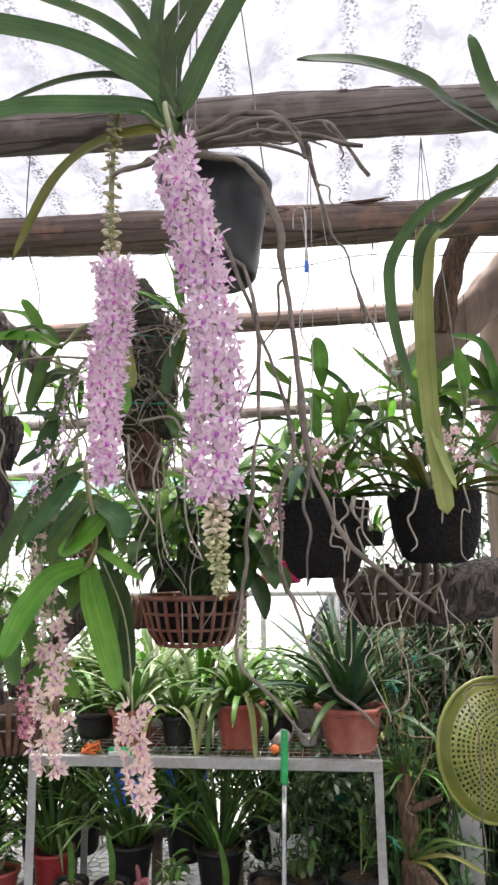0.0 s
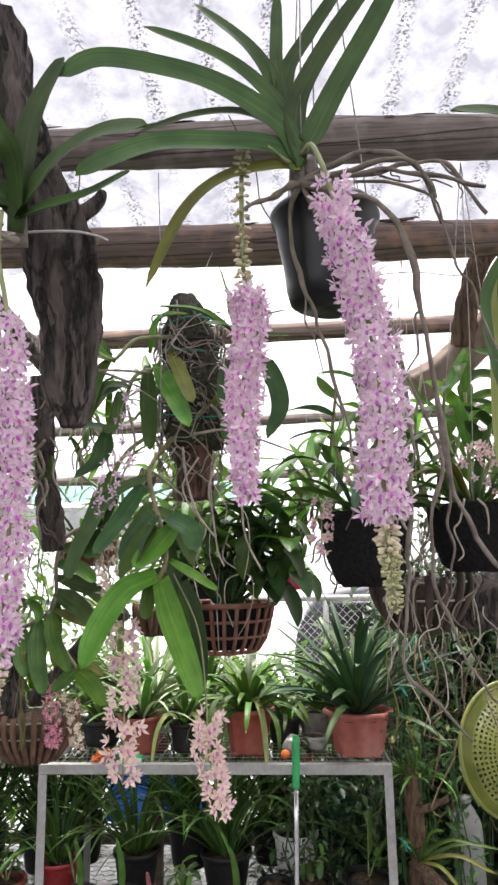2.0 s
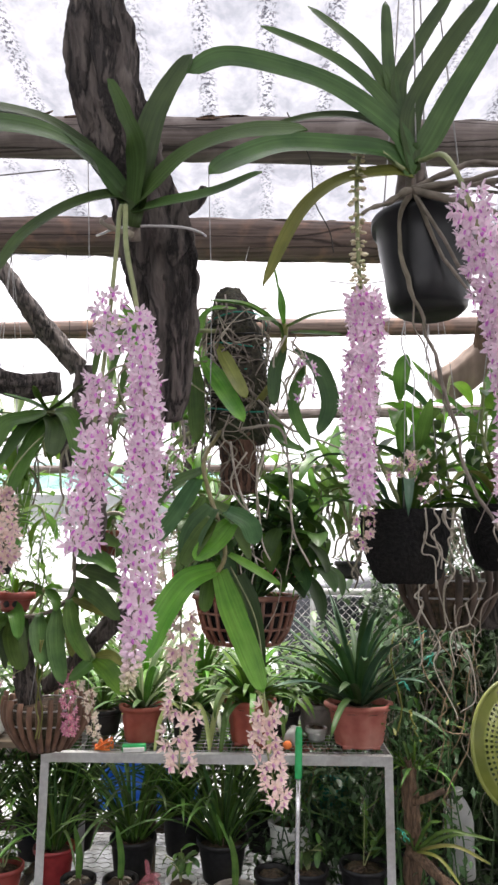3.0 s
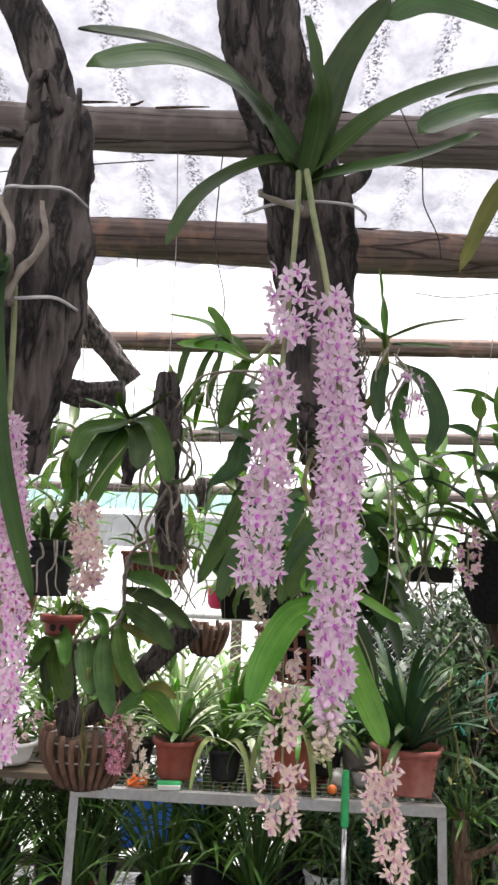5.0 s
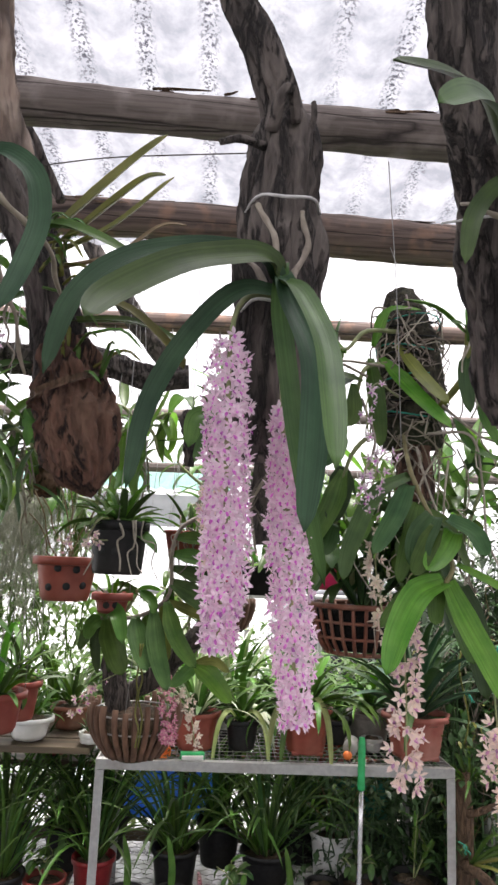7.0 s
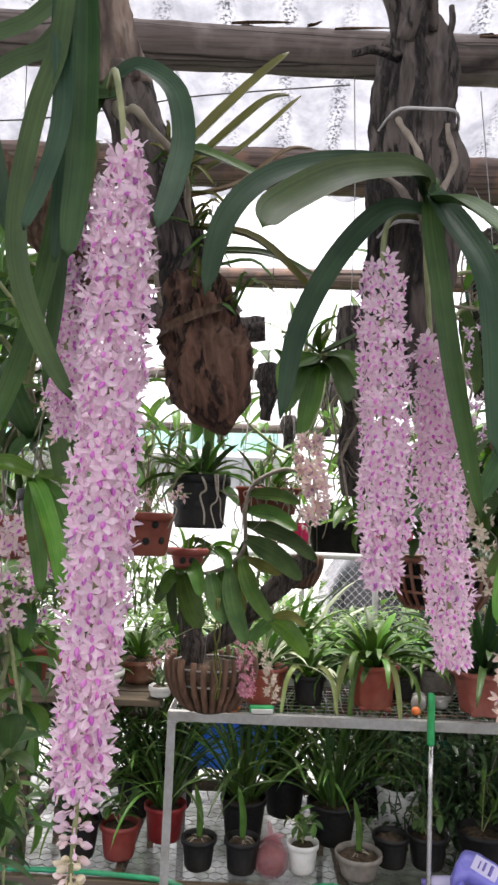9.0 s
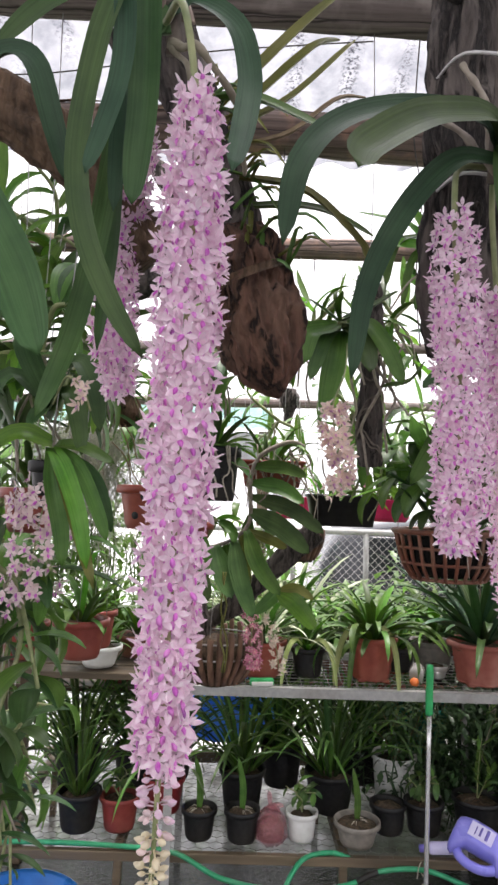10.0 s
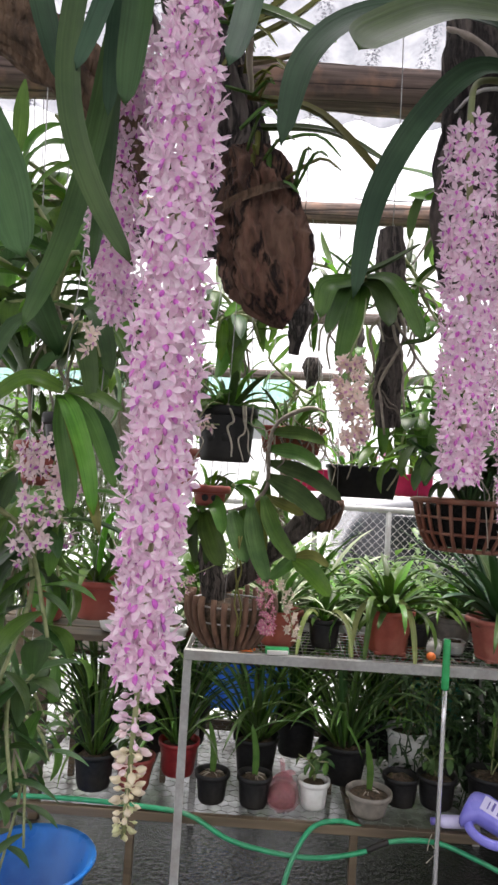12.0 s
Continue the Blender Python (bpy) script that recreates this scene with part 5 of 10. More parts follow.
part("leaf", strap_of([(0.415, 0.72, 1.92), (0.345, 0.840, 1.889), (0.323, 0.850, 1.878), (0.318, 0.870, 1.837), (0.320, 0.900, 1.761), (0.329, 0.940, 1.669), (0.347, 0.970, 1.555)], 0.0275, 70, fold=0.55, thick=0.0018, facing=(0, -0.92, 0.32), twist=0.15, blunt=24.0), yellow_leaf, P0, "pale yellow-green leaf with a blunt end")
part("leaf", strap_of([(0.329, 0.942, 1.67), (0.341, 0.948, 1.63), (0.358, 0.955, 1.585)], 0.012, 10, fold=0.5, thick=0.0014, facing=(0, -0.92, 0.32), blunt=1.0), yellow_leaf, P0)
hang_wire(P0, (0.415, 0.64, 2.385), (0.415, 0.72, 1.95))


# ---- shared leaves for potted plants ----
CLIVIA = [arch_mesh("leaf", m, L, W, d, 0.3, 9, 0.7) for m, L, W, d in ((mid_leaf, 0.25, 0.023, 1.9), (vanda_green, 0.21, 0.022, 1.2), (mid_leaf, 0.23, 0.022, 1.5), (mid_leaf, 0.27, 0.023, 2.4), (bright_leaf, 0.17, 0.026, 0.8))]
AGAVE = [arch_mesh("leaf", m, L, W, d, 0.55, 8, 0.35) for m, L, W, d in ((vanda_blue, 0.27, 0.021, 0.7), (dark_leaf, 0.24, 0.021, 1.1), (vanda_blue, 0.29, 0.020, 0.4), (vanda_green, 0.25, 0.020, 1.5))]
DULL = [arch_mesh("leaf", m, L, W, d, 0.5, 9, 0.5) for m, L, W, d in ((olive_leaf, 0.20, 0.018, 1.7), (vanda_blue, 0.24, 0.020, 1.9), (vanda_green, 0.22, 0.020, 1.3))]
CYMB = [arch_mesh("leaf", m, L, W, d, 0.5, 10, 0.2) for m, L, W, d in ((mid_leaf, 0.46, 0.017, 1.3), (vanda_green, 0.52, 0.018, 1.9), (mid_leaf, 0.42, 0.016, 0.8), (dark_leaf, 0.50, 0.016, 0.5), (mid_leaf, 0.48, 0.018, 2.3))]
SPIDER = [arch_mesh("leaf", m, L, W, d, 0.4, 8, 0.15) for m, L, W, d in ((stripe_leaf, 0.26, 0.016, 1.6), (stripe_leaf, 0.22, 0.015, 1.0), (bright_leaf, 0.24, 0.015, 1.9), (mid_leaf, 0.22, 0.016, 1.2))]
FAN = [arch_mesh("leaf", m, L, W, d, 0.5, 8, 0.6) for m, L, W, d in ((mid_leaf, 0.15, 0.022, 1.4), (bright_leaf, 0.13, 0.022, 1.0), (mid_leaf, 0.16, 0.024, 1.9), (vanda_green, 0.14, 0.022, 0.6))]
OVAL = [oval_mesh("leaf", m, L, W, d) for m, L, W, d in ((dark_leaf, 0.11, 0.048, 0.7), (vanda_green, 0.09, 0.042, 1.1), (mid_leaf, 0.10, 0.045, 0.9), (vanda_green, 0.12, 0.05, 1.4))]
LONGOVAL = [oval_mesh("leaf", m, L, W, d, 0.3) for m, L, W, d in ((bright_leaf, 0.13, 0.030, 0.2), (mid_leaf, 0.14, 0.030, -0.4), (mid_leaf, 0.13, 0.034, 0.9), (bright_leaf, 0.12, 0.030, 1.4), (mid_leaf, 0.15, 0.036, 1.9), (dark_leaf, 0.12, 0.036, 0.6))]


def rosette(parent, c, stock, count, seed, tilt=(0.1, 1.2), spread=0.012, scale=(0.8, 1.15), fan=None):
    """Leaves of shared meshes standing round a crown; fan: the heading in which they gather, with its width."""
    rnd = random.Random(seed)
    for k in range(count):
        a = 2.399 * k + rnd.uniform(-0.4, 0.4) if fan is None else fan[0] + rnd.uniform(-fan[1], fan[1])
        u = (k + 0.5) / count
        ti = tilt[0] + (tilt[1] - tilt[0]) * u + rnd.uniform(-0.12, 0.12)
        m = Matrix.Translation(Vector(c) + Vector((math.cos(a) * spread, math.sin(a) * spread, rnd.uniform(-0.005, 0.008)))) @ Matrix.Rotation(a, 4, "Z") @ Matrix.Rotation(ti, 4, "Y") @ Matrix.Rotation(rnd.uniform(-0.3, 0.3), 4, "Z") @ Matrix.Scale(rnd.uniform(*scale), 4)
        piece("leaf", rnd.choice(stock), parent, m)


def leafy_stems(parent, base, ends, stock, seed, per=8, scale=(0.7, 1.1), radius=0.004, material=None, bare=0.25):
    """Bending stems with leaves set alternately along them."""
    rnd = random.Random(seed)
    for e in ends:
        b, e = Vector(base), Vector(e)
        mid = (b + e) / 2 + Vector((rnd.uniform(-0.03, 0.03), rnd.uniform(-0.03, 0.03), 0.02))
        ps = spline([b, mid, e], 12)
        part("stem", tube(bmesh.new(), ps, lambda u: radius * (1 - 0.4 * u), 6), material or stem_green, parent)
        ts = tangents(ps)
        for k in range(per):
            u = bare + (1 - bare) * (k + rnd.uniform(0.2, 0.8)) / per
            i = min(11, int(u * 12))
            t = ts[i]
            s = t.orthogonal().normalized()
            d = Matrix.Rotation(math.pi * k + rnd.uniform(-0.7, 0.7), 3, t) @ s
            d = (d + t * 0.35 + Vector((0, 0, rnd.uniform(-0.2, 0.3)))).normalized()
            a = math.atan2(d.y, d.x)
            ti = math.acos(max(-1, min(1, d.z))) - 0.5
            m = Matrix.Translation(ps[i]) @ Matrix.Rotation(a, 4, "Z") @ Matrix.Rotation(ti, 4, "Y") @ Matrix.Scale(rnd.uniform(*scale), 4)
            piece("leaf", rnd.choice(stock), parent, m)


def pot(name, c, r_top, r_foot, h, material, label, seg=28, square=0.0, rim=0.008, rings=0, holes=(), hanger=None, fill=0.86, feet=0, group=""):
    """A pot standing at c: hollow wall with a rolled rim, potting mix inside, holes and feet where it has them."""
    p = thing(name, c, label, "pot", group)
    bm = bmesh.new()
    prof = [(0.0, 0.004), (r_foot * 0.96, 0.004), (r_foot, 0.010)]
    steps = max(8, 2 * rings + 1)
    for k in range(1, steps + 1):
        u = k / (steps + 0.5)
        rr = r_foot + (r_top - r_foot) * u
        if rings and k % 2:
            rr -= 0.0036 if rings < 2 else 0.0034
        prof.append((rr, h * u))
    prof += [(r_top - 0.002, h - 0.020), (r_top + rim, h - 0.018), (r_top + rim, h - 0.002), (r_top + rim * 0.4, h), (r_top - 0.004, h - 0.004), (r_top - 0.008, h * 0.8), (r_foot - 0.004, 0.012), (0.0, 0.012)]
    lathe(bm, c, prof, seg, square)
    part("body", bm, material, p)
    bm = bmesh.new()
    rf = r_foot + (r_top - r_foot) * fill - 0.006
    rings_ = lathe(bm, c, [(rf, h * fill - 0.008), (rf * 0.7, h * fill + 0.004), (rf * 0.35, h * fill + 0.007), (0.001, h * fill + 0.009)], 18)
    for ring in rings_:
        for v in ring:
            v.co.z += random.Random(int(v.co.x * 9999)).uniform(-0.003, 0.005)
    part("potting_mix", bm, soil, p)
    for a, z in holes:
        rr = r_foot + (r_top - r_foot) * z / h
        bm = bmesh.new()
        m = Matrix.Translation(Vector(c) + Vector((math.cos(a) * (rr - 0.0005), math.sin(a) * (rr - 0.0005), z))) @ turn_to((math.cos(a), math.sin(a), -0.1))
        bmesh.ops.create_cone(bm, cap_ends=True, segments=14, radius1=0.0085, radius2=0.0085, depth=0.004, matrix=m)
        part("drain_hole", bm, rubber, p)
    for k in range(feet):
        a = 2 * math.pi * (k + 0.5) / feet
        q = Vector(c) + Vector((math.cos(a) * r_foot * 0.85, math.sin(a) * r_foot * 0.85, 0))
        part("foot", box(bmesh.new(), q + Vector((-0.014, -0.014, -0.0)), q + Vector((0.014, 0.014, 0.012)), 0.003), material, p)
    if hanger:
        for k in range(3):
            a = 2 * math.pi * k / 3 + 0.6
            hang_wire(p, hanger, Vector(c) + Vector((math.cos(a) * (r_top + rim * 0.5), math.sin(a) * (r_top + rim * 0.5), h - 0.004)))
    return p


def potted(name, c, label, category="plant", group=""):
    return thing(name, c, label, category, group)


# ---- the steel bench ----
def bench():
    b = thing("steel_bench", (-0.25, 2.45, 0.0), "grey painted steel angle bench with a wire mesh top", "bench")
    t, y0, y1, x0, x1, z = 0.028, 2.45, 3.02, -0.85, 0.35, 0.85
    for name, lo, hi in (("front_rail", (x0, y0, z - 0.032), (x1, y0 + 0.005, z)), ("back_rail", (x0, y1 - 0.005, z - 0.032), (x1, y1, z)), ("end_rail", (x0, y0 + 0.006, z - 0.032), (x0 + 0.005, y1 - 0.006, z)), ("end_rail", (x1 - 0.005, y0 + 0.006, z - 0.032), (x1, y1 - 0.006, z))):
        part(name, box(bmesh.new(), lo, hi, 0.001), steel_paint, b, smooth=False)
    part("front_flange", box(bmesh.new(), (x0, y0 + 0.0055, z - 0.005), (x1, y0 + 0.032, z - 0.001), 0.001), steel_paint, b, smooth=False)
    for x, s in ((x0, 1), (x1, -1)):
        for y in (y0, y1 - t):
            bm = bmesh.new()
            lo, hi = sorted((x, x + s * t))
            box(bm, (lo, y + 0.001, 0), (hi, y + 0.006, z - 0.033))
            lo, hi = sorted((x, x + s * 0.005))
            box(bm, (lo, y + 0.0065, 0), (hi, y + t, z - 0.033))
            part("leg", bm, steel_paint, b, smooth=False)
    bm = bmesh.new()
    for k in range(25):
        x = x0 + 0.02 + k * (x1 - x0 - 0.04) / 24
        tube(bm, [Vector((x, y0 + 0.01, z - 0.001)), Vector((x, y1 - 0.01, z - 0.001))], 0.0012, 4)
    for k in range(12):
        y = y0 + 0.04 + k * 0.045
        tube(bm, [Vector((x0 + 0.01, y, z + 0.0005)), Vector((x1 - 0.01, y, z + 0.0005))], 0.0012, 4)
    part("mesh_top", bm, wire_mat, b)


bench()
TOP = 0.852


def timber_bench():
    b = thing("timber_bench", (-1.35, 2.9, 0.0), "narrow weathered plank bench behind the steel one", "bench")
    for k, y in enumerate((2.62, 2.75, 2.88)):
        part("plank", box(bmesh.new(), (-2.2, y, 0.815 + 0.001 * k), (-0.90, y + 0.115, 0.838 + 0.001 * k), 0.003), plank_wood, b, smooth=False)
    for x in (-2.1, -1.5):
        for y in (2.64, 2.95):
            part("leg", box(bmesh.new(), (x, y, 0), (x + 0.04, y + 0.04, 0.814), 0.003), plank_wood, b, smooth=False)


timber_bench()

# pots on the steel bench
pot("flower_pot", (-0.137, 2.60, TOP), 0.088, 0.068, 0.155, terracotta, "reddish terracotta plastic pot with a footed base, on the steel bench", 40, 0.8, rings=1, feet=4, group="bench pots")
pot("flower_pot", (0.255, 2.585, TOP), 0.112, 0.086, 0.150, pot_pink, "faded eight-sided clay-coloured pot with a wide rim, on the bench", 40, 1.0, rim=0.013, rings=7, feet=4, group="bench pots")
pot("flower_pot", (-0.530, 2.60, TOP), 0.080, 0.062, 0.130, terracotta, "orange terracotta plastic pot on the bench", 32, 0.6, rings=0, group="bench pots")
pot("flower_pot", (-0.365, 2.61, TOP), 0.058, 0.046, 0.105, pot_black, "small black plastic nursery pot on the bench", 24, rim=0.004, group="bench pots")
pot("flower_pot", (0.125, 2.75, TOP), 0.082, 0.064, 0.115, pot_grey, "grey plastic pot behind a clay-coloured one", 30, 0.5, group="bench pots")
pot("flower_pot", (-0.010, 2.73, TOP), 0.060, 0.050, 0.090, pot_black, "small black pot on the bench", 24, rim=0.004, group="bench pots")
pot("flower_pot", (-0.70, 2.70, TOP), 0.075, 0.060, 0.095, pot_black, "low black plastic pot at the back of the bench", 24, rim=0.004, group="bench pots")

pl = potted("clivia_plant", (-0.137, 2.60, TOP + 0.14), "broad-leaved green strap plant in a terracotta pot")
rosette(pl, (-0.137, 2.60, TOP + 0.13), CLIVIA, 52, 101, (0.05, 1.25), 0.016, (1.0, 1.35))
for a, mat in ((3.5, yellow_leaf), (5.2, yellow_leaf), (4.0, mid_leaf)):
    c = Vector((-0.137, 2.60, TOP + 0.14))
    d = Vector((math.cos(a), math.sin(a), 0))
    part("leaf", strap_of([c, c + d * 0.06 + Vector((0, 0, 0.05)), c + d * 0.12 + Vector((0, 0, 0.0)), c + d * 0.145 + Vector((0, 0, -0.10)), c + d * 0.15 + Vector((0, 0, -0.16))], 0.024, 12, fold=0.35), mat, pl)
pl = potted("agave_plant", (0.255, 2.585, TOP + 0.14), "stiff blue-green strap-leaved rosette in a clay-coloured pot")
rosette(pl, (0.255, 2.585, TOP + 0.13), AGAVE, 54, 102, (0.0, 1.3), 0.016, (1.1, 1.9))
pl = potted("spider_plant", (-0.530, 2.60, TOP + 0.12), "striped spider plant with narrow arching leaves in a pot")
rosette(pl, (-0.530, 2.60, TOP + 0.11), SPIDER + CLIVIA[:2], 44, 103, (0.05, 1.1), 0.014, (1.0, 1.4))
pl = potted("strap_plant", (-0.365, 2.61, TOP + 0.10), "small dark green strap-leaved plant in a black pot")
rosette(pl, (-0.365, 2.61, TOP + 0.09), FAN + [CLIVIA[0]], 22, 104, (0.05, 1.0), 0.012, (0.8, 1.2))
c = Vector((-0.375, 2.60, TOP + 0.09))
for dx in (-0.06, 0.065):
    part("leaf", strap_of([c, c + Vector((dx * 0.7, -0.05, 0.05)), c + Vector((dx * 1.3, -0.09, 0.0)), c + Vector((dx * 1.6, -0.105, -0.13))], 0.020, 12, fold=0.35), yellow_leaf, pl, "drooping yellowing leaf")
pl = potted("strap_plant", (0.125, 2.75, TOP + 0.10), "narrow-leaved green plant in a grey pot")
rosette(pl, (0.125, 2.75, TOP + 0.10), SPIDER[2:] + FAN, 22, 105, (0.0, 1.0), 0.012, (0.8, 1.2))
pl = potted("strap_plant", (-0.010, 2.73, TOP + 0.08), "green strap-leaved plant in a small black pot")
rosette(pl, (-0.010, 2.73, TOP + 0.08), CLIVIA, 16, 106, (0.05, 1.1), 0.012, (0.7, 1.0))
pl = potted("strap_plant", (-0.70, 2.70, TOP + 0.08), "green plant in a low black pot")
rosette(pl, (-0.70, 2.70, TOP + 0.08), FAN + CLIVIA, 20, 107, (0.05, 1.1), 0.014, (0.7, 1.1))

# small things on the bench
lab = thing("plant_label", (-0.535, 2.475, TOP), "bright green plastic plate lying on the bench", "label")
bm = box(bmesh.new(), (-0.040, -0.013, 0.0), (0.040, 0.013, 0.022), 0.003)
bm.transform(Matrix.Translation((-0.535, 2.475, TOP)) @ Matrix.Rotation(0.12, 4, "Z"))
part("plate", bm, green_plastic, lab)
bm = box(bmesh.new(), (-0.036, -0.022, 0.0), (0.036, -0.0135, 0.014), 0.001)
bm.transform(Matrix.Translation((-0.535, 2.475, TOP)) @ Matrix.Rotation(0.12, 4, "Z"))
part("bristles", bm, pot_white, lab, "worn white bristles")
fl = thing("twine_scrap", (-0.64, 2.475, TOP), "tangled scrap of orange plastic twine", "scrap")
rnd = random.Random(5)
for k in range(5):
    q = Vector((-0.64, 2.475, TOP + 0.004))
    part("strand", tube_of([q + Vector((rnd.uniform(-0.03, 0.03), rnd.uniform(-0.012, 0.012), rnd.uniform(0, 0.04) * (j % 2))) for j in range(5)], 20, 0.0028, 5), orange_bit, fl)
cup = thing("plastic_cup", (0.075, 2.64, TOP), "clear plastic cup with an orange lid lying on the bench", "cup")
bm = bmesh.new()
lathe(bm, (0, 0, 0), [(0.0, 0.0), (0.024, 0.0), (0.028, 0.06), (0.027, 0.06), (0.022, 0.003), (0.0, 0.003)], 20)
bm.transform(Matrix.Translation((0.005, 2.52, TOP + 0.03)) @ Matrix.Rotation(radians(-80), 4, "X") @ Matrix.Rotation(0.3, 4, "Y"))
part("body", bm, clear_cup, cup)
bm = bmesh.new()
bmesh.ops.create_uvsphere(bm, u_segments=14, v_segments=8, radius=0.016, matrix=Matrix.Translation((-0.005, 2.505, TOP + 0.017)) @ Matrix.Diagonal((1, 1, 0.9, 1)))
part("lid", bm, orange_bit, cup)
pot("plastic_bowl", (0.105, 2.62, TOP), 0.038, 0.030, 0.052, clear_cup, "small clear plastic tub on the bench", 24, rim=0.003)
lit = tagged(new("leaf_litter"), "dry red-brown fallen leaves on the bench mesh", "leaf litter", "", "stuff")
bm = bmesh.new()
rnd = random.Random(8)
for k in range(46):
    q = Vector((rnd.choice((-0.24, 0.06, 0.0, -0.6, 0.12)) + rnd.gauss(0, 0.05), 2.475 + abs(rnd.gauss(0, 0.03)), TOP + 0.003 + rnd.uniform(0, 0.006)))
    a = rnd.uniform(0, 6.3)
    L = rnd.uniform(0.008, 0.02)
    d, s = Vector((math.cos(a), math.sin(a), rnd.uniform(-0.1, 0.3))), Vector((-math.sin(a), math.cos(a), rnd.uniform(-0.1, 0.3)))
    vs = [bm.verts.new(v) for v in (q, q + d * L * 0.5 + s * L * 0.25, q + d * L, q + d * L * 0.5 - s * L * 0.25)]
    bm.faces.new(vs)
lit_me = finish(bm, "leaf_litter", surface("dry leaf", (0.18, 0.03, 0.02), (0.34, 0.10, 0.05), 0.7, 60, 4, 0.1))
bpy.data.objects.remove(lit)
lit = tagged(new("leaf_litter", lit_me), "dry red-brown fallen leaves on the bench mesh", "leaf litter", "", "stuff")

# broom stick leaning against the bench
br = thing("broom_stick", (0.03, 2.42, 0.0), "shiny steel broom handle with a green cap, leaning on the bench", "stick")
part("tube", tube_of([(0.012, 2.405, 0.0), (0.03, 2.442, 0.80)], 6, 0.0085, 14), chrome, br)
part("cap", tube_of([(0.0295, 2.4415, 0.78), (0.0302, 2.443, 0.83), (0.0325, 2.447, 0.943)], 10, lambda u: 0.0125 if u < 0.93 else 0.010, 14), green_plastic, br, "ribbed green plastic cap")

# white pots on the timber bench
pot("flower_pot", (-1.135, 2.70, 0.842), 0.080, 0.055, 0.082, pot_white, "white oval plastic pot on the timber bench", 30, rim=0.006)
pot("flower_pot", (-0.905, 2.66, 0.842), 0.042, 0.036, 0.042, pot_white, "small square white pot with a succulent", 8, rim=0.002)
pot("flower_pot", (-1.02, 2.88, 0.842), 0.075, 0.06, 0.09, pot_brown, "brown plastic pot on the timber bench", 26)
pot("flower_pot", (-1.45, 2.80, 0.842), 0.09, 0.07, 0.14, terracotta, "terracotta plastic pot on the timber bench", 26)
for c, stock, n, lab_ in (((-1.145, 2.74, 0.90), FAN, 14, "small green rosette in a white pot"), ((-0.905, 2.66, 0.88), [FAN[3]], 12, "tiny pointed succulent in a white pot"), ((-1.02, 2.88, 0.93), CLIVIA + SPIDER, 22, "green strap-leaved plant in a brown pot"), ((-1.45, 2.80, 0.97), CLIVIA, 24, "green strap-leaved plant in a terracotta pot")):
    pl = potted("potted_plant", c, lab_)
    rosette(pl, c, stock, n, int(c[0] * -100), (0.05, 1.1), 0.01, (0.35, 0.5) if n == 12 else (0.7, 1.1))


# ---- the low mesh bench on blocks, with its pots ----
SH = 0.300


def hex_wire(bm, x0, x1, y0, y1, z, pitch=0.046, r=0.0008):
    """Hexagonal chicken wire in a level plane."""
    nx, ny = int((x1 - x0) / pitch), int((y1 - y0) / (pitch * 0.87))
    for j in range(ny):
        for i in range(nx):
            ox = x0 + (i + (0.5 if j % 2 else 0)) * pitch
            oy = y0 + j * pitch * 0.87
            a = Vector((ox, oy, z))
            b = Vector((ox, oy + pitch * 0.5, z + 0.0012))
            c = Vector((ox + pitch * 0.5, oy + pitch * 0.87, z))
            d = Vector((ox - pitch * 0.5, oy + pitch * 0.87, z))
            for p, q in ((a, b), (b, c), (b, d)):
                t = (q - p).normalized()
                s = t.cross(Vector((0, 0, 1))) * r * 1.3
                u = Vector((0, 0, r * 2))
                v = [bm.verts.new(w) for w in (p - s, p + s, p + u, q - s, q + s, q + u)]
                for f in ((0, 1, 4, 3), (1, 2, 5, 4), (2, 0, 3, 5)):
                    bm.faces.new([v[k] for k in f])


def low_bench():
    b = thing("low_bench", (-0.4, 2.45, 0.0), "low timber bench topped with chicken wire, close above the floor", "bench")
    part("front_plank", box(bmesh.new(), (-1.5, 2.475, SH - 0.034), (1.0, 2.500, SH - 0.004), 0.003), plank_wood, b, smooth=False)
    part("back_plank", box(bmesh.new(), (-1.5, 3.38, SH - 0.050), (1.0, 3.405, SH - 0.004), 0.003), plank_wood, b, smooth=False)
    for x in (-1.45, -1.02, -0.25, 0.30, 0.9):
        part("cross_bar", box(bmesh.new(), (x, 2.502, SH - 0.040), (x + 0.03, 3.378, SH - 0.006), 0.002), plank_wood, b, smooth=False)
        for y in (2.52, 3.33):
            part("leg", box(bmesh.new(), (x + 0.002, y, 0), (x + 0.028, y + 0.03, SH - 0.041), 0.002), plank_wood, b, smooth=False)
    bm = bmesh.new()
    hex_wire(bm, -1.5, 1.0, 2.48, 3.40, SH - 0.003)
    part("wire_netting", bm, netting_wire, b)


low_bench()

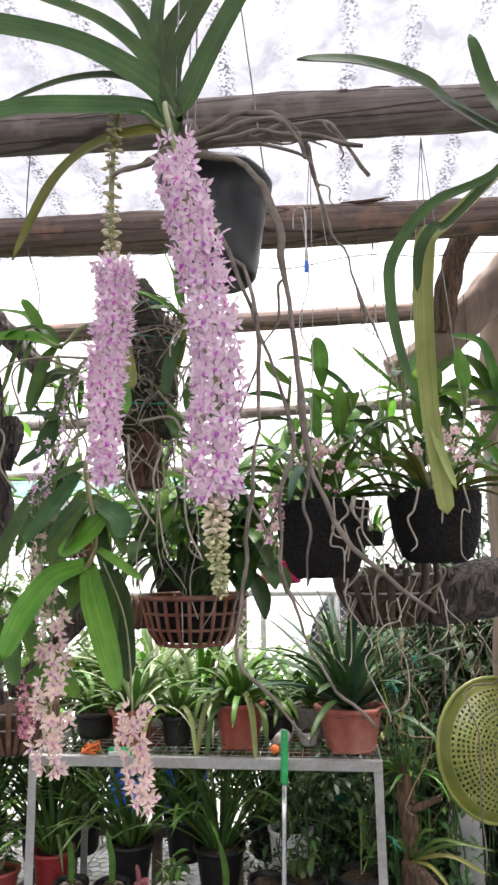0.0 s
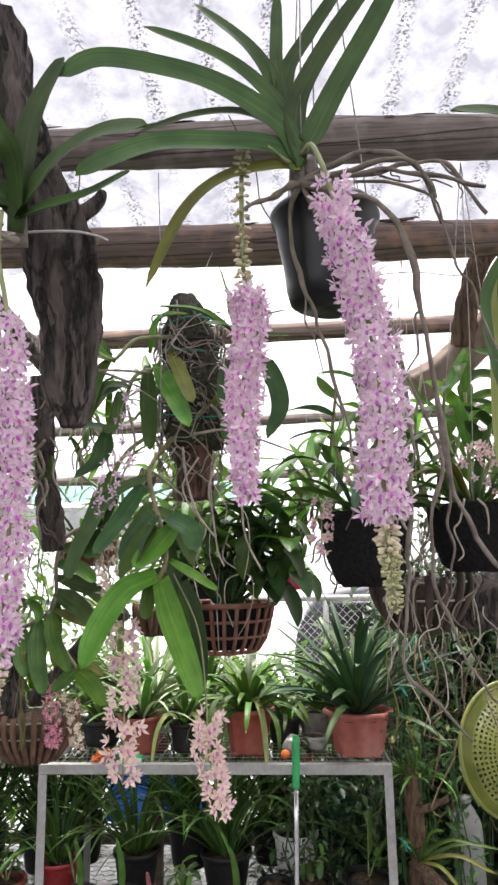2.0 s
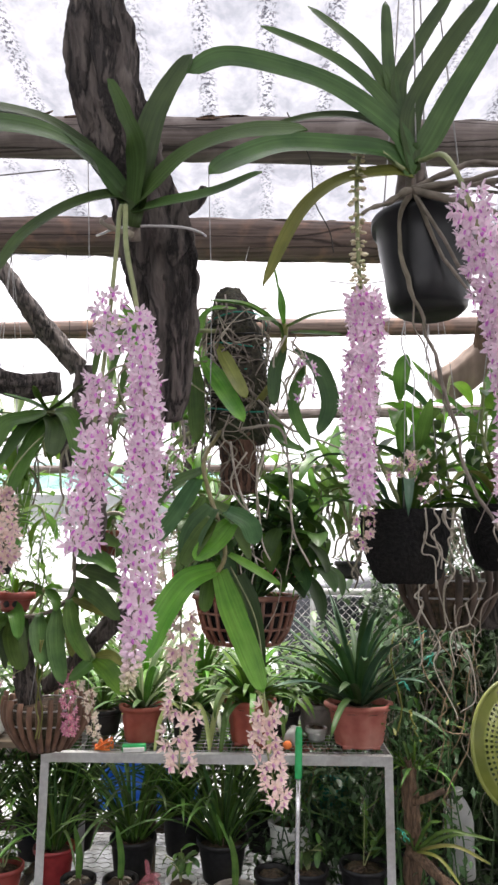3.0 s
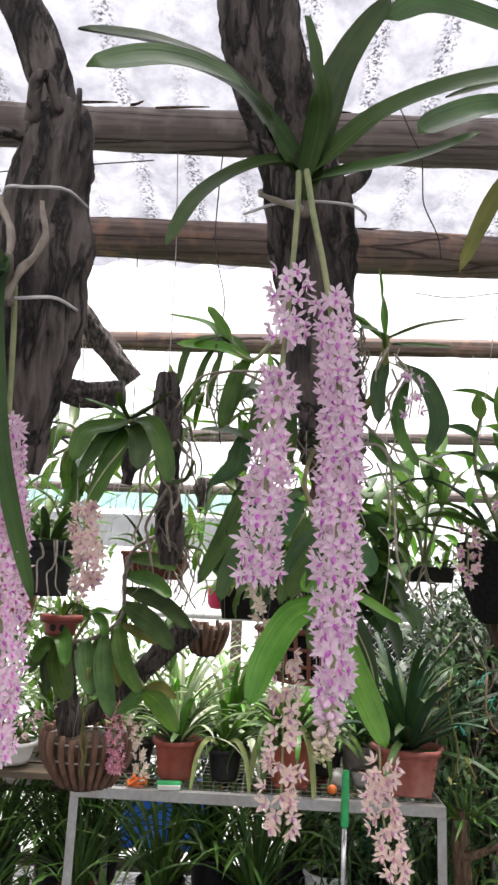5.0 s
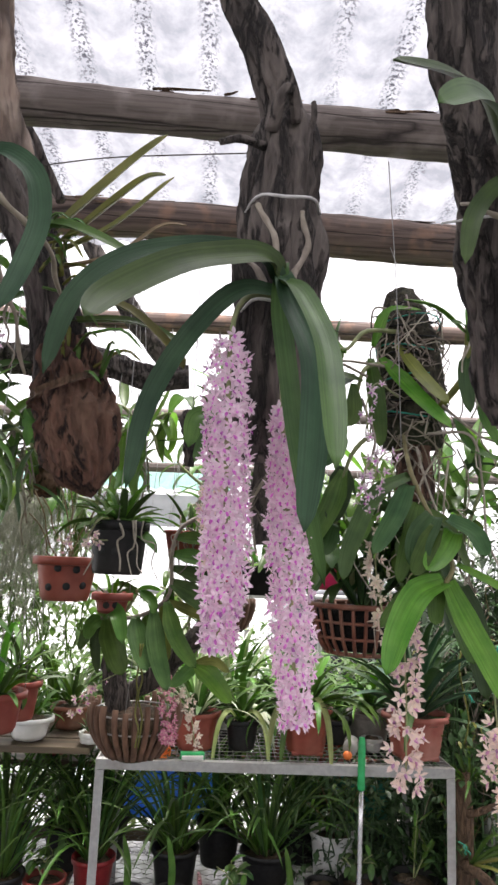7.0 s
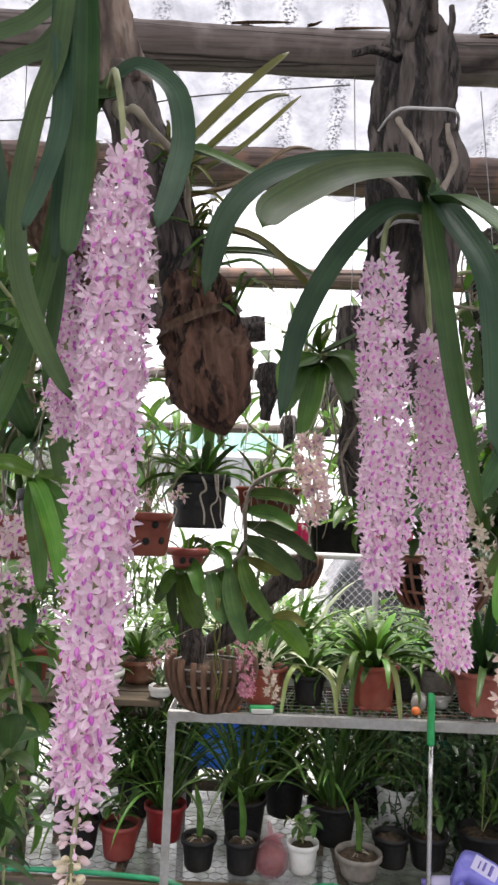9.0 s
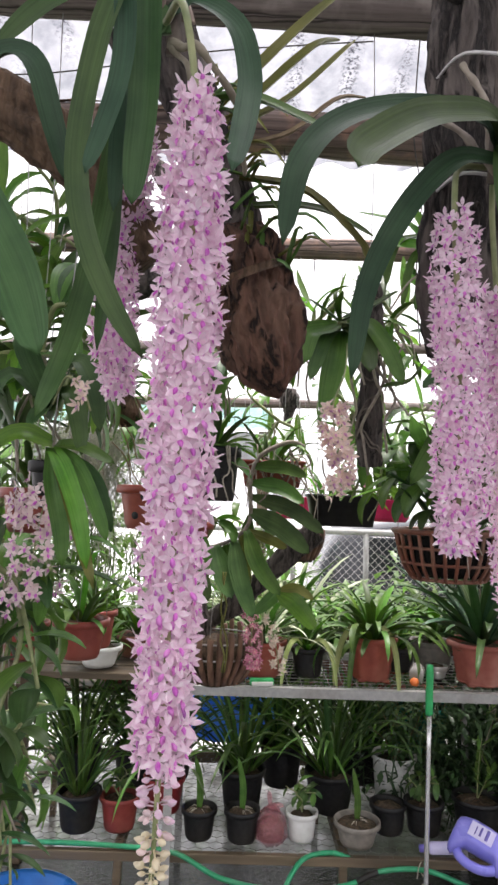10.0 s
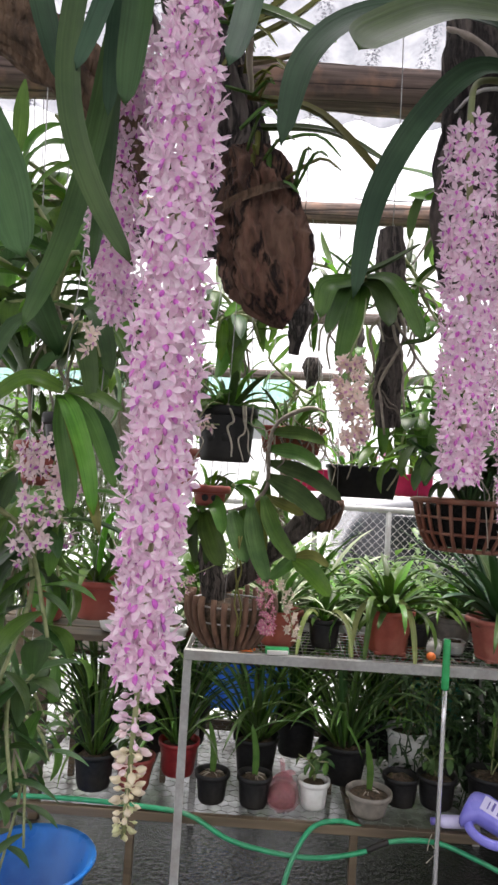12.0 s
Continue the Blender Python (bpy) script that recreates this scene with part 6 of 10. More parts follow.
LOW = [
    ((-1.165, 2.62), 0.075, 0.058, 0.135, pot_black, "black nursery pot with a torn edge on the wire bench", "c"),
    ((-1.02, 2.63), 0.068, 0.052, 0.120, terracotta, "terracotta plastic pot on the wire bench", "o"),
    ((-0.88, 2.78), 0.075, 0.06, 0.13, red_plastic, "dull red plastic pot on the wire bench", "c"),
    ((-0.735, 2.58), 0.058, 0.046, 0.105, pot_black, "small black pot of dry roots on the wire bench", "f"),
    ((-0.585, 2.57), 0.058, 0.048, 0.110, pot_black, "small black pot of bark on the wire bench", "f"),
    ((-0.585, 2.80), 0.085, 0.065, 0.16, pot_black, "black pot of tall strap leaves on the wire bench", "C"),
    ((-0.375, 2.585), 0.052, 0.042, 0.100, pot_white, "round white mug-like pot on the wire bench", "o"),
    ((-0.245, 2.82), 0.095, 0.070, 0.15, pot_black, "wide black pot of tall strap leaves on the wire bench", "C"),
    ((-0.185, 2.56), 0.076, 0.055, 0.085, pot_grey, "wide grey pot holding one upright leaf", "f"),
    ((-0.055, 2.66), 0.062, 0.052, 0.105, pot_black, "black pot with a handle on the wire bench", ""),
    ((0.075, 2.66), 0.068, 0.055, 0.115, pot_black, "black pot with a dry brown flower on the bench", "o"),
    ((0.275, 2.68), 0.085, 0.070, 0.125, pot_black, "wide black pot with a climbing vine", "v"),
    ((0.02, 2.90), 0.085, 0.07, 0.19, pot_white, "grimy white plastic pot on the wire bench", "s"),
    ((-0.42, 3.05), 0.09, 0.07, 0.17, pot_black, "black pot at the back of the wire bench", "C"),
    ((-0.88, 3.08), 0.09, 0.07, 0.17, pot_black, "black pot at the back of the wire bench", "C"),
    ((-1.25, 2.95), 0.09, 0.07, 0.17, pot_black, "black pot at the back of the wire bench", "C"),
    ((-1.02, 3.0), 0.09, 0.07, 0.16, pot_black, "black pot at the back of the wire bench", "C"),
    ((0.18, 3.10), 0.09, 0.07, 0.15, pot_black, "black pot at the back of the wire bench", "s"),
    ((0.50, 2.75), 0.09, 0.07, 0.12, pot_black, "black pot of ferny growth on the wire bench", "s"),
    ((-0.08, 3.1), 0.09, 0.07, 0.15, pot_black, "black pot at the back of the wire bench", "C"),
]
for k, ((x, y), rt, rf, h, mat, text, kind) in enumerate(LOW):
    pot("flower_pot", (x, y, SH), rt, rf, h, mat, text, 24, rim=0.005, group="low bench pots")
    c = (x, y, SH + h * 0.85)
    if kind == "C":
        pl = potted("cymbidium_plant", c, "tall clump of dark narrow arching leaves in a pot")
        rosette(pl, c, CYMB, 52, 200 + k, (0.0, 0.85), 0.032, (0.8, 1.2))
    elif kind == "c":
        pl = potted("cymbidium_plant", c, "clump of narrow arching leaves in a pot")
        rosette(pl, c, CYMB, 38, 200 + k, (0.0, 0.8), 0.024, (0.7, 1.05))
    elif kind == "o":
        pl = potted("leafy_plant", c, "low leafy green plant in a pot")
        leafy_stems(pl, c, [Vector(c) + Vector((math.cos(a) * 0.06, math.sin(a) * 0.06, 0.09)) for a in (0.5, 1.7, 3.0, 4.2, 5.5)], OVAL, 200 + k, 5, (0.35, 0.6), 0.003)
    elif kind == "s":
        pl = potted("ferny_plant", c, "dark twiggy plant with small leaves in a pot")
        leafy_stems(pl, c, [Vector(c) + Vector((math.cos(a) * 0.14, math.sin(a) * 0.11, 0.10 + 0.07 * (a % 3))) for a in (0.2, 1.0, 1.9, 2.8, 3.7, 4.6, 5.5)], LONGOVAL, 200 + k, 9, (0.25, 0.45), 0.002, stem_brown)
    elif kind == "v":
        pl = potted("vine_plant", c, "bright green vine leaves climbing from a black pot")
        leafy_stems(pl, c, [Vector(c) + Vector((0.0, -0.05, 0.24)), Vector(c) + Vector((0.05, -0.02, 0.12))], [LONGOVAL[1]], 200 + k, 8, (0.45, 0.7), 0.0025)
    elif kind == "f":
        pl = potted("strap_leaf", c, "lone upright strap leaf in a small pot")
        q = Vector(c)
        part("leaf", strap_of([q, q + Vector((0.0, 0.0, 0.09)), q + Vector((-0.02, -0.01, 0.19))], 0.026, 8, fold=0.3), mid_leaf, pl)
        rr = random.Random(k)
        for j in range(9):
            a = rr.uniform(0, 6.3)
            part("dry_root", tube_of([q, q + Vector((math.cos(a) * 0.02, math.sin(a) * 0.02, 0.012)), q + Vector((math.cos(a) * 0.04, math.sin(a) * 0.04, 0.004))], 6, 0.0015, 4), root_pale, pl)


# plastic bag of potting mix
bag = thing("plastic_bag", (-0.485, 2.575, SH), "tied pink translucent plastic bag of dark potting mix", "bag")
bm = bmesh.new()
rings = lathe(bm, (-0.485, 2.575, SH), [(0.0, 0.0), (0.050, 0.002), (0.060, 0.020), (0.056, 0.050), (0.050, 0.075), (0.030, 0.096), (0.009, 0.108)], 30, ripple=0.07)
rr = random.Random(3)
for ring in rings[1:]:
    for v in ring:
        v.co += Vector((rr.uniform(-1, 1), rr.uniform(-1, 1), rr.uniform(-1, 1))) * 0.006
part("film", bm, pink_bag, bag)
bm = bmesh.new()
lathe(bm, (-0.485, 2.575, SH), [(0.0, 0.006), (0.043, 0.008), (0.050, 0.022), (0.046, 0.058), (0.030, 0.076), (0.0, 0.084)], 18)
part("potting_mix", bm, soil, bag)
part("knot", tube_of([(-0.500, 2.57, SH + 0.108), (-0.488, 2.563, SH + 0.113), (-0.478, 2.568, SH + 0.106)], 10, 0.0085, 8, 0.35), pink_bag, bag)
for tip in ((-0.497, 2.565, SH + 0.172), (-0.440, 2.555, SH + 0.122), (-0.452, 2.56, SH + 0.100)):
    part("bag_ear", strap_of([(-0.486, 2.57, SH + 0.108), Vector((-0.486, 2.57, SH + 0.108)).lerp(Vector(tip), 0.5) + Vector((0, 0, 0.008)), tip], 0.018, 8, fold=0.7, thick=0.0008), pink_bag, bag)


# fabric softener bottle lying on its side
def softener():
    b = thing("detergent_bottle", (0.24, 2.52, SH), "lilac plastic detergent bottle with a moulded handle, lying on its side", "bottle")
    axis = Vector((0.76, -0.50, -0.28)).normalized()
    face = Vector((0.0, -0.75, 0.66))
    side = face.cross(axis).normalized()
    face = axis.cross(side).normalized()
    m = Matrix.Translation((0.125, 2.48, SH + 0.088)) @ Matrix((( side.x, -face.x, axis.x, 0), (side.y, -face.y, axis.y, 0), (side.z, -face.z, axis.z, 0), (0, 0, 0, 1)))
    # body set upright: x across, y thick, z up, then laid over
    bm = bmesh.new()
    prof = [(0.0, 0.046, 0.028), (0.005, 0.058, 0.036), (0.018, 0.066, 0.041), (0.05, 0.075, 0.045), (0.10, 0.075, 0.045), (0.14, 0.069, 0.043), (0.165, 0.054, 0.037), (0.185, 0.041, 0.032), (0.200, 0.029, 0.027), (0.212, 0.022, 0.022), (0.222, 0.021, 0.021)]
    rings = []
    for h, rx, ry in prof:
        ring = []
        for k in range(28):
            a = 2 * math.pi * k / 28
            ex = 0.85
            ca, sa = math.cos(a), math.sin(a)
            waist = 0.30 if ca < 0 and 0.04 < h < 0.15 else 1.0
            ring.append(bm.verts.new((rx * waist * math.copysign(abs(ca) ** ex, ca), ry * math.copysign(abs(sa) ** ex, sa), h)))
        rings.append(ring)
    for a, b_ in zip(rings, rings[1:]):
        for k in range(28):
            bm.faces.new((a[k], a[(k + 1) % 28], b_[(k + 1) % 28], b_[k]))
    bm.faces.new(rings[0])
    bm.faces.new(rings[-1])
    bm.transform(m)
    part("body", bm, lilac, b)
    bm = bmesh.new()
    tube(bm, spline([(-0.030, 0.0, 0.020), (-0.058, 0.0, 0.045), (-0.066, 0.0, 0.085), (-0.056, 0.0, 0.130), (-0.030, 0.0, 0.165)], 16), 0.0155, 12)
    bm.transform(m)
    part("handle", bm, lilac, b)
    bm = bmesh.new()
    box(bm, (0.002, -0.0455, 0.045), (0.052, -0.0425, 0.125), 0.001)
    bm.transform(m)
    part("label", bm, lilac_pale, b, "pale lilac paper label")
    for z0, z1, x0, x1 in ((0.098, 0.108, 0.010, 0.046), (0.078, 0.085, 0.014, 0.044), (0.064, 0.068, 0.012, 0.040)):
        bm = bmesh.new()
        box(bm, (x0, -0.0470, z0), (x1, -0.0460, z1))
        bm.transform(m)
        part("print_bar", bm, label_dark, b)
    bm = bmesh.new()
    lathe(bm, (0, 0, 0.218), [(0.0, 0.0), (0.026, 0.0), (0.026, 0.030), (0.022, 0.034), (0.0, 0.034)], 24, ripple=0.03)
    bm.transform(m)
    part("cap", bm, lilac_pale, b, "pale screw cap")


softener()
tb = thing("spray_bottle", (0.06, 2.52, SH), "slim lilac bottle lying on the wire bench", "bottle")
bm = bmesh.new()
lathe(bm, (0, 0, 0), [(0.0, 0.0), (0.019, 0.0), (0.021, 0.006), (0.021, 0.075), (0.014, 0.088), (0.010, 0.090)], 20)
bm.transform(Matrix.Translation((0.135, 2.505, SH + 0.024)) @ Matrix.Rotation(radians(-92), 4, "Y"))
part("body", bm, lilac_pale, tb)
bm = bmesh.new()
lathe(bm, (0, 0, 0.090), [(0.0, 0.0), (0.013, 0.0), (0.012, 0.026), (0.0, 0.028)], 18, ripple=0.04)
bm.transform(Matrix.Translation((0.135, 2.505, SH + 0.024)) @ Matrix.Rotation(radians(-92), 4, "Y"))
part("cap", bm, label_dark, tb, "dark purple cap")

# hose, basin
hs = thing("garden_hose", (-0.4, 2.43, 0.25), "green garden hose trailing along the front plank", "hose")
part("run", tube_of([(-1.42, 2.50, SH + 0.008), (-1.18, 2.49, SH + 0.014), (-0.95, 2.485, SH + 0.008), (-0.80, 2.47, SH - 0.002), (-0.66, 2.455, 0.235), (-0.50, 2.45, 0.205), (-0.36, 2.45, 0.200), (-0.22, 2.455, 0.225), (-0.12, 2.46, 0.265), (0.02, 2.455, 0.275), (0.15, 2.45, 0.235), (0.32, 2.45, 0.165), (0.48, 2.44, 0.13)], 80, 0.0082, 12), hose_green, hs)
part("loop", tube_of([(-0.22, 2.49, 0.290), (-0.29, 2.49, 0.305), (-0.38, 2.47, 0.290), (-0.44, 2.43, 0.22), (-0.475, 2.40, 0.12), (-0.48, 2.37, 0.009), (-0.50, 2.30, 0.009), (-0.62, 2.1, 0.009)], 50, 0.0082, 12), hose_green, hs)
part("joiner", tube_of([(-0.20, 2.456, 0.232), (-0.165, 2.457, 0.25), (-0.13, 2.46, 0.262)], 6, 0.0098, 12), pot_black, hs, "black tape joint")
part("string", tube_of([(-0.005, 2.44, 0.255), (0.0, 2.44, 0.29), (0.012, 2.455, 0.30), (0.01, 2.47, 0.27), (0.02, 2.44, 0.25), (-0.01, 2.43, 0.22)], 24, 0.0016, 5), root_pale, hs, "pale string tie")
bs = thing("basin", (-1.29, 2.40, 0.0), "round blue plastic basin standing on the wet floor", "basin")
bm = bmesh.new()
lathe(bm, (-1.30, 2.37, 0.0), [(0.0, 0.004), (0.13, 0.004), (0.145, 0.015), (0.195, 0.165), (0.208, 0.170), (0.210, 0.178), (0.203, 0.182), (0.190, 0.172), (0.138, 0.020), (0.0, 0.012)], 48)
part("shell", bm, blue_plastic, bs)
part("rim", tube(bmesh.new(), [Vector((-1.30 + math.cos(a) * 0.207, 2.37 + math.sin(a) * 0.207, 0.1765)) for a in [2 * math.pi * k / 64 for k in range(65)]], 0.0062, 8), blue_plastic, bs)


# ---- middle row ----
def wriggle(a, b, seed, amount=0.02, n=6):
    """Points from a to b that wander."""
    rnd = random.Random(seed)
    a, b = Vector(a), Vector(b)
    n = 4 if (b - a).length < 0.2 else n
    amount = min(amount, (b - a).length * 0.14)
    return [a.lerp(b, i / n) + (Vector((rnd.uniform(-1, 1), rnd.uniform(-0.6, 0.6), rnd.uniform(-1, 1))) * amount if 0 < i < n else Vector((0, 0, 0))) for i in range(n + 1)]


def dangling_roots(parent, starts, seed, length=(0.06, 0.16), r=0.0022, material=None, name="root", wander=0.014):
    rnd = random.Random(seed)
    for k, s in enumerate(starts):
        s = Vector(s)
        e = s + Vector((rnd.uniform(-0.04, 0.04), rnd.uniform(-0.03, 0.01), -rnd.uniform(*length)))
        part(name, tube_of(wriggle(s, e, seed * 31 + k, wander), 18, lambda u, q=r * rnd.uniform(0.7, 1.2): q * (1 - 0.4 * u), 6, 0.15), material or root_pale, parent)


def blades(parent, rows, seed, n=14, fold=(0.2, 0.45), blunt=(0.7, 1.3), base=0.35, facing=(0, -0.7, 0.7)):
    """Leaves from rows of width, material and the points that the leaf passes."""
    rnd = random.Random(seed)
    for w, mat, *pts in rows:
        part("leaf", strap_of(pts, w, n, fold=rnd.uniform(*fold), thick=0.0014, facing=facing, twist=rnd.uniform(-0.3, 0.3), blunt=rnd.uniform(*blunt), base=base), mat, parent)


# moss pole with its orchid
mp = thing("moss_pole", (-0.142, 1.28, 1.74), "mossy fibre pole wrapped in netting and roots, hung from a beam", "moss pole")
part("core", tube_of([(-0.160, 1.28, 2.035), (-0.150, 1.28, 1.95), (-0.143, 1.28, 1.84), (-0.140, 1.28, 1.73)], 26, lambda u: 0.024 + 0.034 * min(1, u * 2.6) - 0.006 * u, 36, 0.25, 1.0, 40, 0.15), moss, mp)
part("root_ball", tube_of([(-0.140, 1.275, 1.74), (-0.138, 1.27, 1.69), (-0.136, 1.27, 1.632)], 12, lambda u: 0.037 * (1.0 - 0.16 * u), 28, 0.25, 1.0, 60), husk, mp)
rnd = random.Random(15)
for k in range(12):
    zz = 1.77 + 0.02 * k + rnd.uniform(-0.005, 0.005)
    ps = [Vector((-0.145 + math.cos(a) * 0.060, 1.28 + math.sin(a) * 0.060, zz + 0.006 * math.sin(a * 2 + k))) for a in [2 * math.pi * j / 16 for j in range(17)]]
    part("netting_cord", tube(bmesh.new(), ps, 0.0016, 4), [pot_black, twine_teal, pot_black][k % 3], mp)
for k in range(95):
    a, zz, turn_ = rnd.uniform(2.6, 6.8), rnd.uniform(1.74, 2.01), rnd.uniform(-0.5, 0.5)
    pts = []
    for _ in range(rnd.randint(4, 9)):
        rad = 0.056 + abs(rnd.gauss(0.004, 0.008))
        pts.append(Vector((-0.145 + math.cos(a) * rad, 1.28 + math.sin(a) * rad, zz)))
        a += turn_ + rnd.uniform(-0.45, 0.45)
        zz += rnd.uniform(-0.045, 0.012)
    part("root", tube_of(pts, len(pts) * 4, lambda u, q=rnd.uniform(0.0009, 0.0021): q * (1 - 0.3 * u), 5, 0.15), [root_pale, root_grey, root_dark][k % 3], mp)
for pts in ([(-0.10, 1.22, 1.80), (-0.05, 1.19, 1.745), (-0.02, 1.18, 1.73), (0.05, 1.17, 1.70)], [(-0.13, 1.21, 1.745), (-0.06, 1.19, 1.74), (-0.045, 1.18, 1.65), (-0.038, 1.18, 1.56), (-0.01, 1.17, 1.50)], [(-0.15, 1.21, 1.72), (-0.14, 1.19, 1.66), (-0.12, 1.18, 1.60), (-0.09, 1.17, 1.56)]):
    part("root", tube_of(pts, 26, lambda u: 0.0027 * (1 - 0.35 * u), 6, 0.2), root_pale, mp)
hang_wire(mp, (-0.125, 1.50, 2.24), (-0.155, 1.285, 2.03))
dn = thing("dendrobium_plant", (-0.30, 1.21, 1.90), "leafy orchid with bright narrow leaves growing on a moss pole", "orchid")
blades(dn, [
    (0.0196, bright_leaf, (-0.331, 1.225, 1.926), (-0.362, 1.24, 1.965), (-0.440, 1.26, 1.990)),
    (0.0238, bright_leaf, (-0.321, 1.22, 1.923), (-0.338, 1.22, 1.956), (-0.362, 1.22, 1.990)),
    (0.0192, mid_leaf, (-0.332, 1.21, 1.933), (-0.379, 1.20, 1.916), (-0.396, 1.20, 1.880), (-0.401, 1.20, 1.838)),
    (0.0342, bright_leaf, (-0.276, 1.21, 1.885), (-0.335, 1.20, 1.905), (-0.408, 1.19, 1.908)),
    (0.0280, mid_leaf, (-0.287, 1.22, 1.899), (-0.327, 1.22, 1.933), (-0.375, 1.22, 1.922)),
    (0.0149, mid_leaf, (-0.340, 1.20, 1.913), (-0.362, 1.20, 1.872), (-0.377, 1.19, 1.800)),
    (0.0148, mid_leaf, (-0.330, 1.20, 1.903), (-0.344, 1.20, 1.852), (-0.352, 1.20, 1.798)),
    (0.0315, mid_leaf, (-0.282, 1.21, 1.895), (-0.308, 1.20, 1.844), (-0.327, 1.19, 1.763)),
    (0.0355, dark_leaf, (-0.256, 1.22, 1.846), (-0.293, 1.21, 1.825), (-0.330, 1.20, 1.804)),
    (0.0293, mid_leaf, (-0.246, 1.21, 1.836), (-0.293, 1.20, 1.834), (-0.323, 1.19, 1.765)),
    (0.0268, dark_leaf, (-0.280, 1.22, 1.757), (-0.318, 1.21, 1.765), (-0.360, 1.20, 1.764)),
    (0.0428, dark_leaf, (-0.290, 1.22, 1.757), (-0.298, 1.20, 1.700), (-0.341, 1.19, 1.668)),
    (0.0403, mid_leaf, (-0.277, 1.21, 1.673), (-0.305, 1.20, 1.598), (-0.352, 1.22, 1.512)),
    (0.0465, dark_leaf, (-0.277, 1.22, 1.682), (-0.284, 1.21, 1.636), (-0.300, 1.20, 1.580)),
    (0.0463, dark_leaf, (-0.291, 1.22, 1.581), (-0.307, 1.21, 1.544), (-0.319, 1.20, 1.526)),
    (0.0309, mid_leaf, (-0.264, 1.20, 1.826), (-0.267, 1.19, 1.767), (-0.289, 1.18, 1.747)),
    (0.0294, olive_leaf, (-0.179, 1.235, 1.915), (-0.147, 1.190, 1.844), (-0.119, 1.130, 1.782)),
    (0.0400, bright_leaf, (-0.207, 1.240, 1.888), (-0.163, 1.184, 1.811), (-0.123, 1.109, 1.737)),
    (0.0244, bright_leaf, (-0.219, 1.250, 1.912), (-0.196, 1.225, 1.972), (-0.141, 1.210, 1.974)),
    (0.0357, mid_leaf, (-0.224, 1.250, 1.889), (-0.216, 1.230, 1.797), (-0.211, 1.220, 1.719)),
], 301)
for pts in ([(-0.17, 1.24, 1.94), (-0.24, 1.22, 1.93), (-0.28, 1.21, 1.89), (-0.33, 1.21, 1.92)], [(-0.19, 1.24, 1.88), (-0.24, 1.22, 1.86), (-0.26, 1.21, 1.80), (-0.285, 1.21, 1.76)], [(-0.20, 1.24, 1.76), (-0.25, 1.22, 1.72), (-0.275, 1.21, 1.67), (-0.29, 1.21, 1.58)]):
    part("stem", tube_of(pts, 16, lambda u: 0.0045 * (1 - 0.4 * u), 8, 0.25), stem_green, dn)
for pts in ([(-0.21, 1.20, 1.86), (-0.29, 1.18, 1.86), (-0.36, 1.17, 1.845), (-0.40, 1.17, 1.79)], [(-0.24, 1.20, 1.84), (-0.31, 1.18, 1.86), (-0.35, 1.17, 1.83), (-0.33, 1.17, 1.76)], [(-0.25, 1.2, 1.80), (-0.23, 1.18, 1.72), (-0.25, 1.17, 1.66), (-0.24, 1.17, 1.60)]):
    part("root", tube_of(pts, 20, lambda u: 0.0026 * (1 - 0.35 * u), 6, 0.2), root_grey, dn)


def spray(parent, pts, stock, count, seed, label="", r=0.02, scale=(0.8, 1.15), name="flower_spray", start=0.25):
    """A loose spray: a thin stem with flowers on short stalks."""
    rnd = random.Random(seed)
    ps = spline(pts, 24)
    stem = part(name, tube(bmesh.new(), ps, 0.0014, 5), stem_green, parent, label)
    for k in range(count):
        u = start + (1 - start) * (k + rnd.random()) / count
        i = min(23, int(u * 24))
        d = Vector((rnd.uniform(-1, 1), rnd.uniform(-1, 0.5), rnd.uniform(-0.7, 0.4))).normalized()
        c = ps[i] + d * r * rnd.uniform(0.5, 1.1)
        piece("flower", rnd.choice(stock), stem, Matrix.Translation(c) @ turn_to(d + Vector((0, -0.6, 0)), rnd.uniform(-1, 1)) @ Matrix.Scale(rnd.uniform(*scale), 4))
    return stem


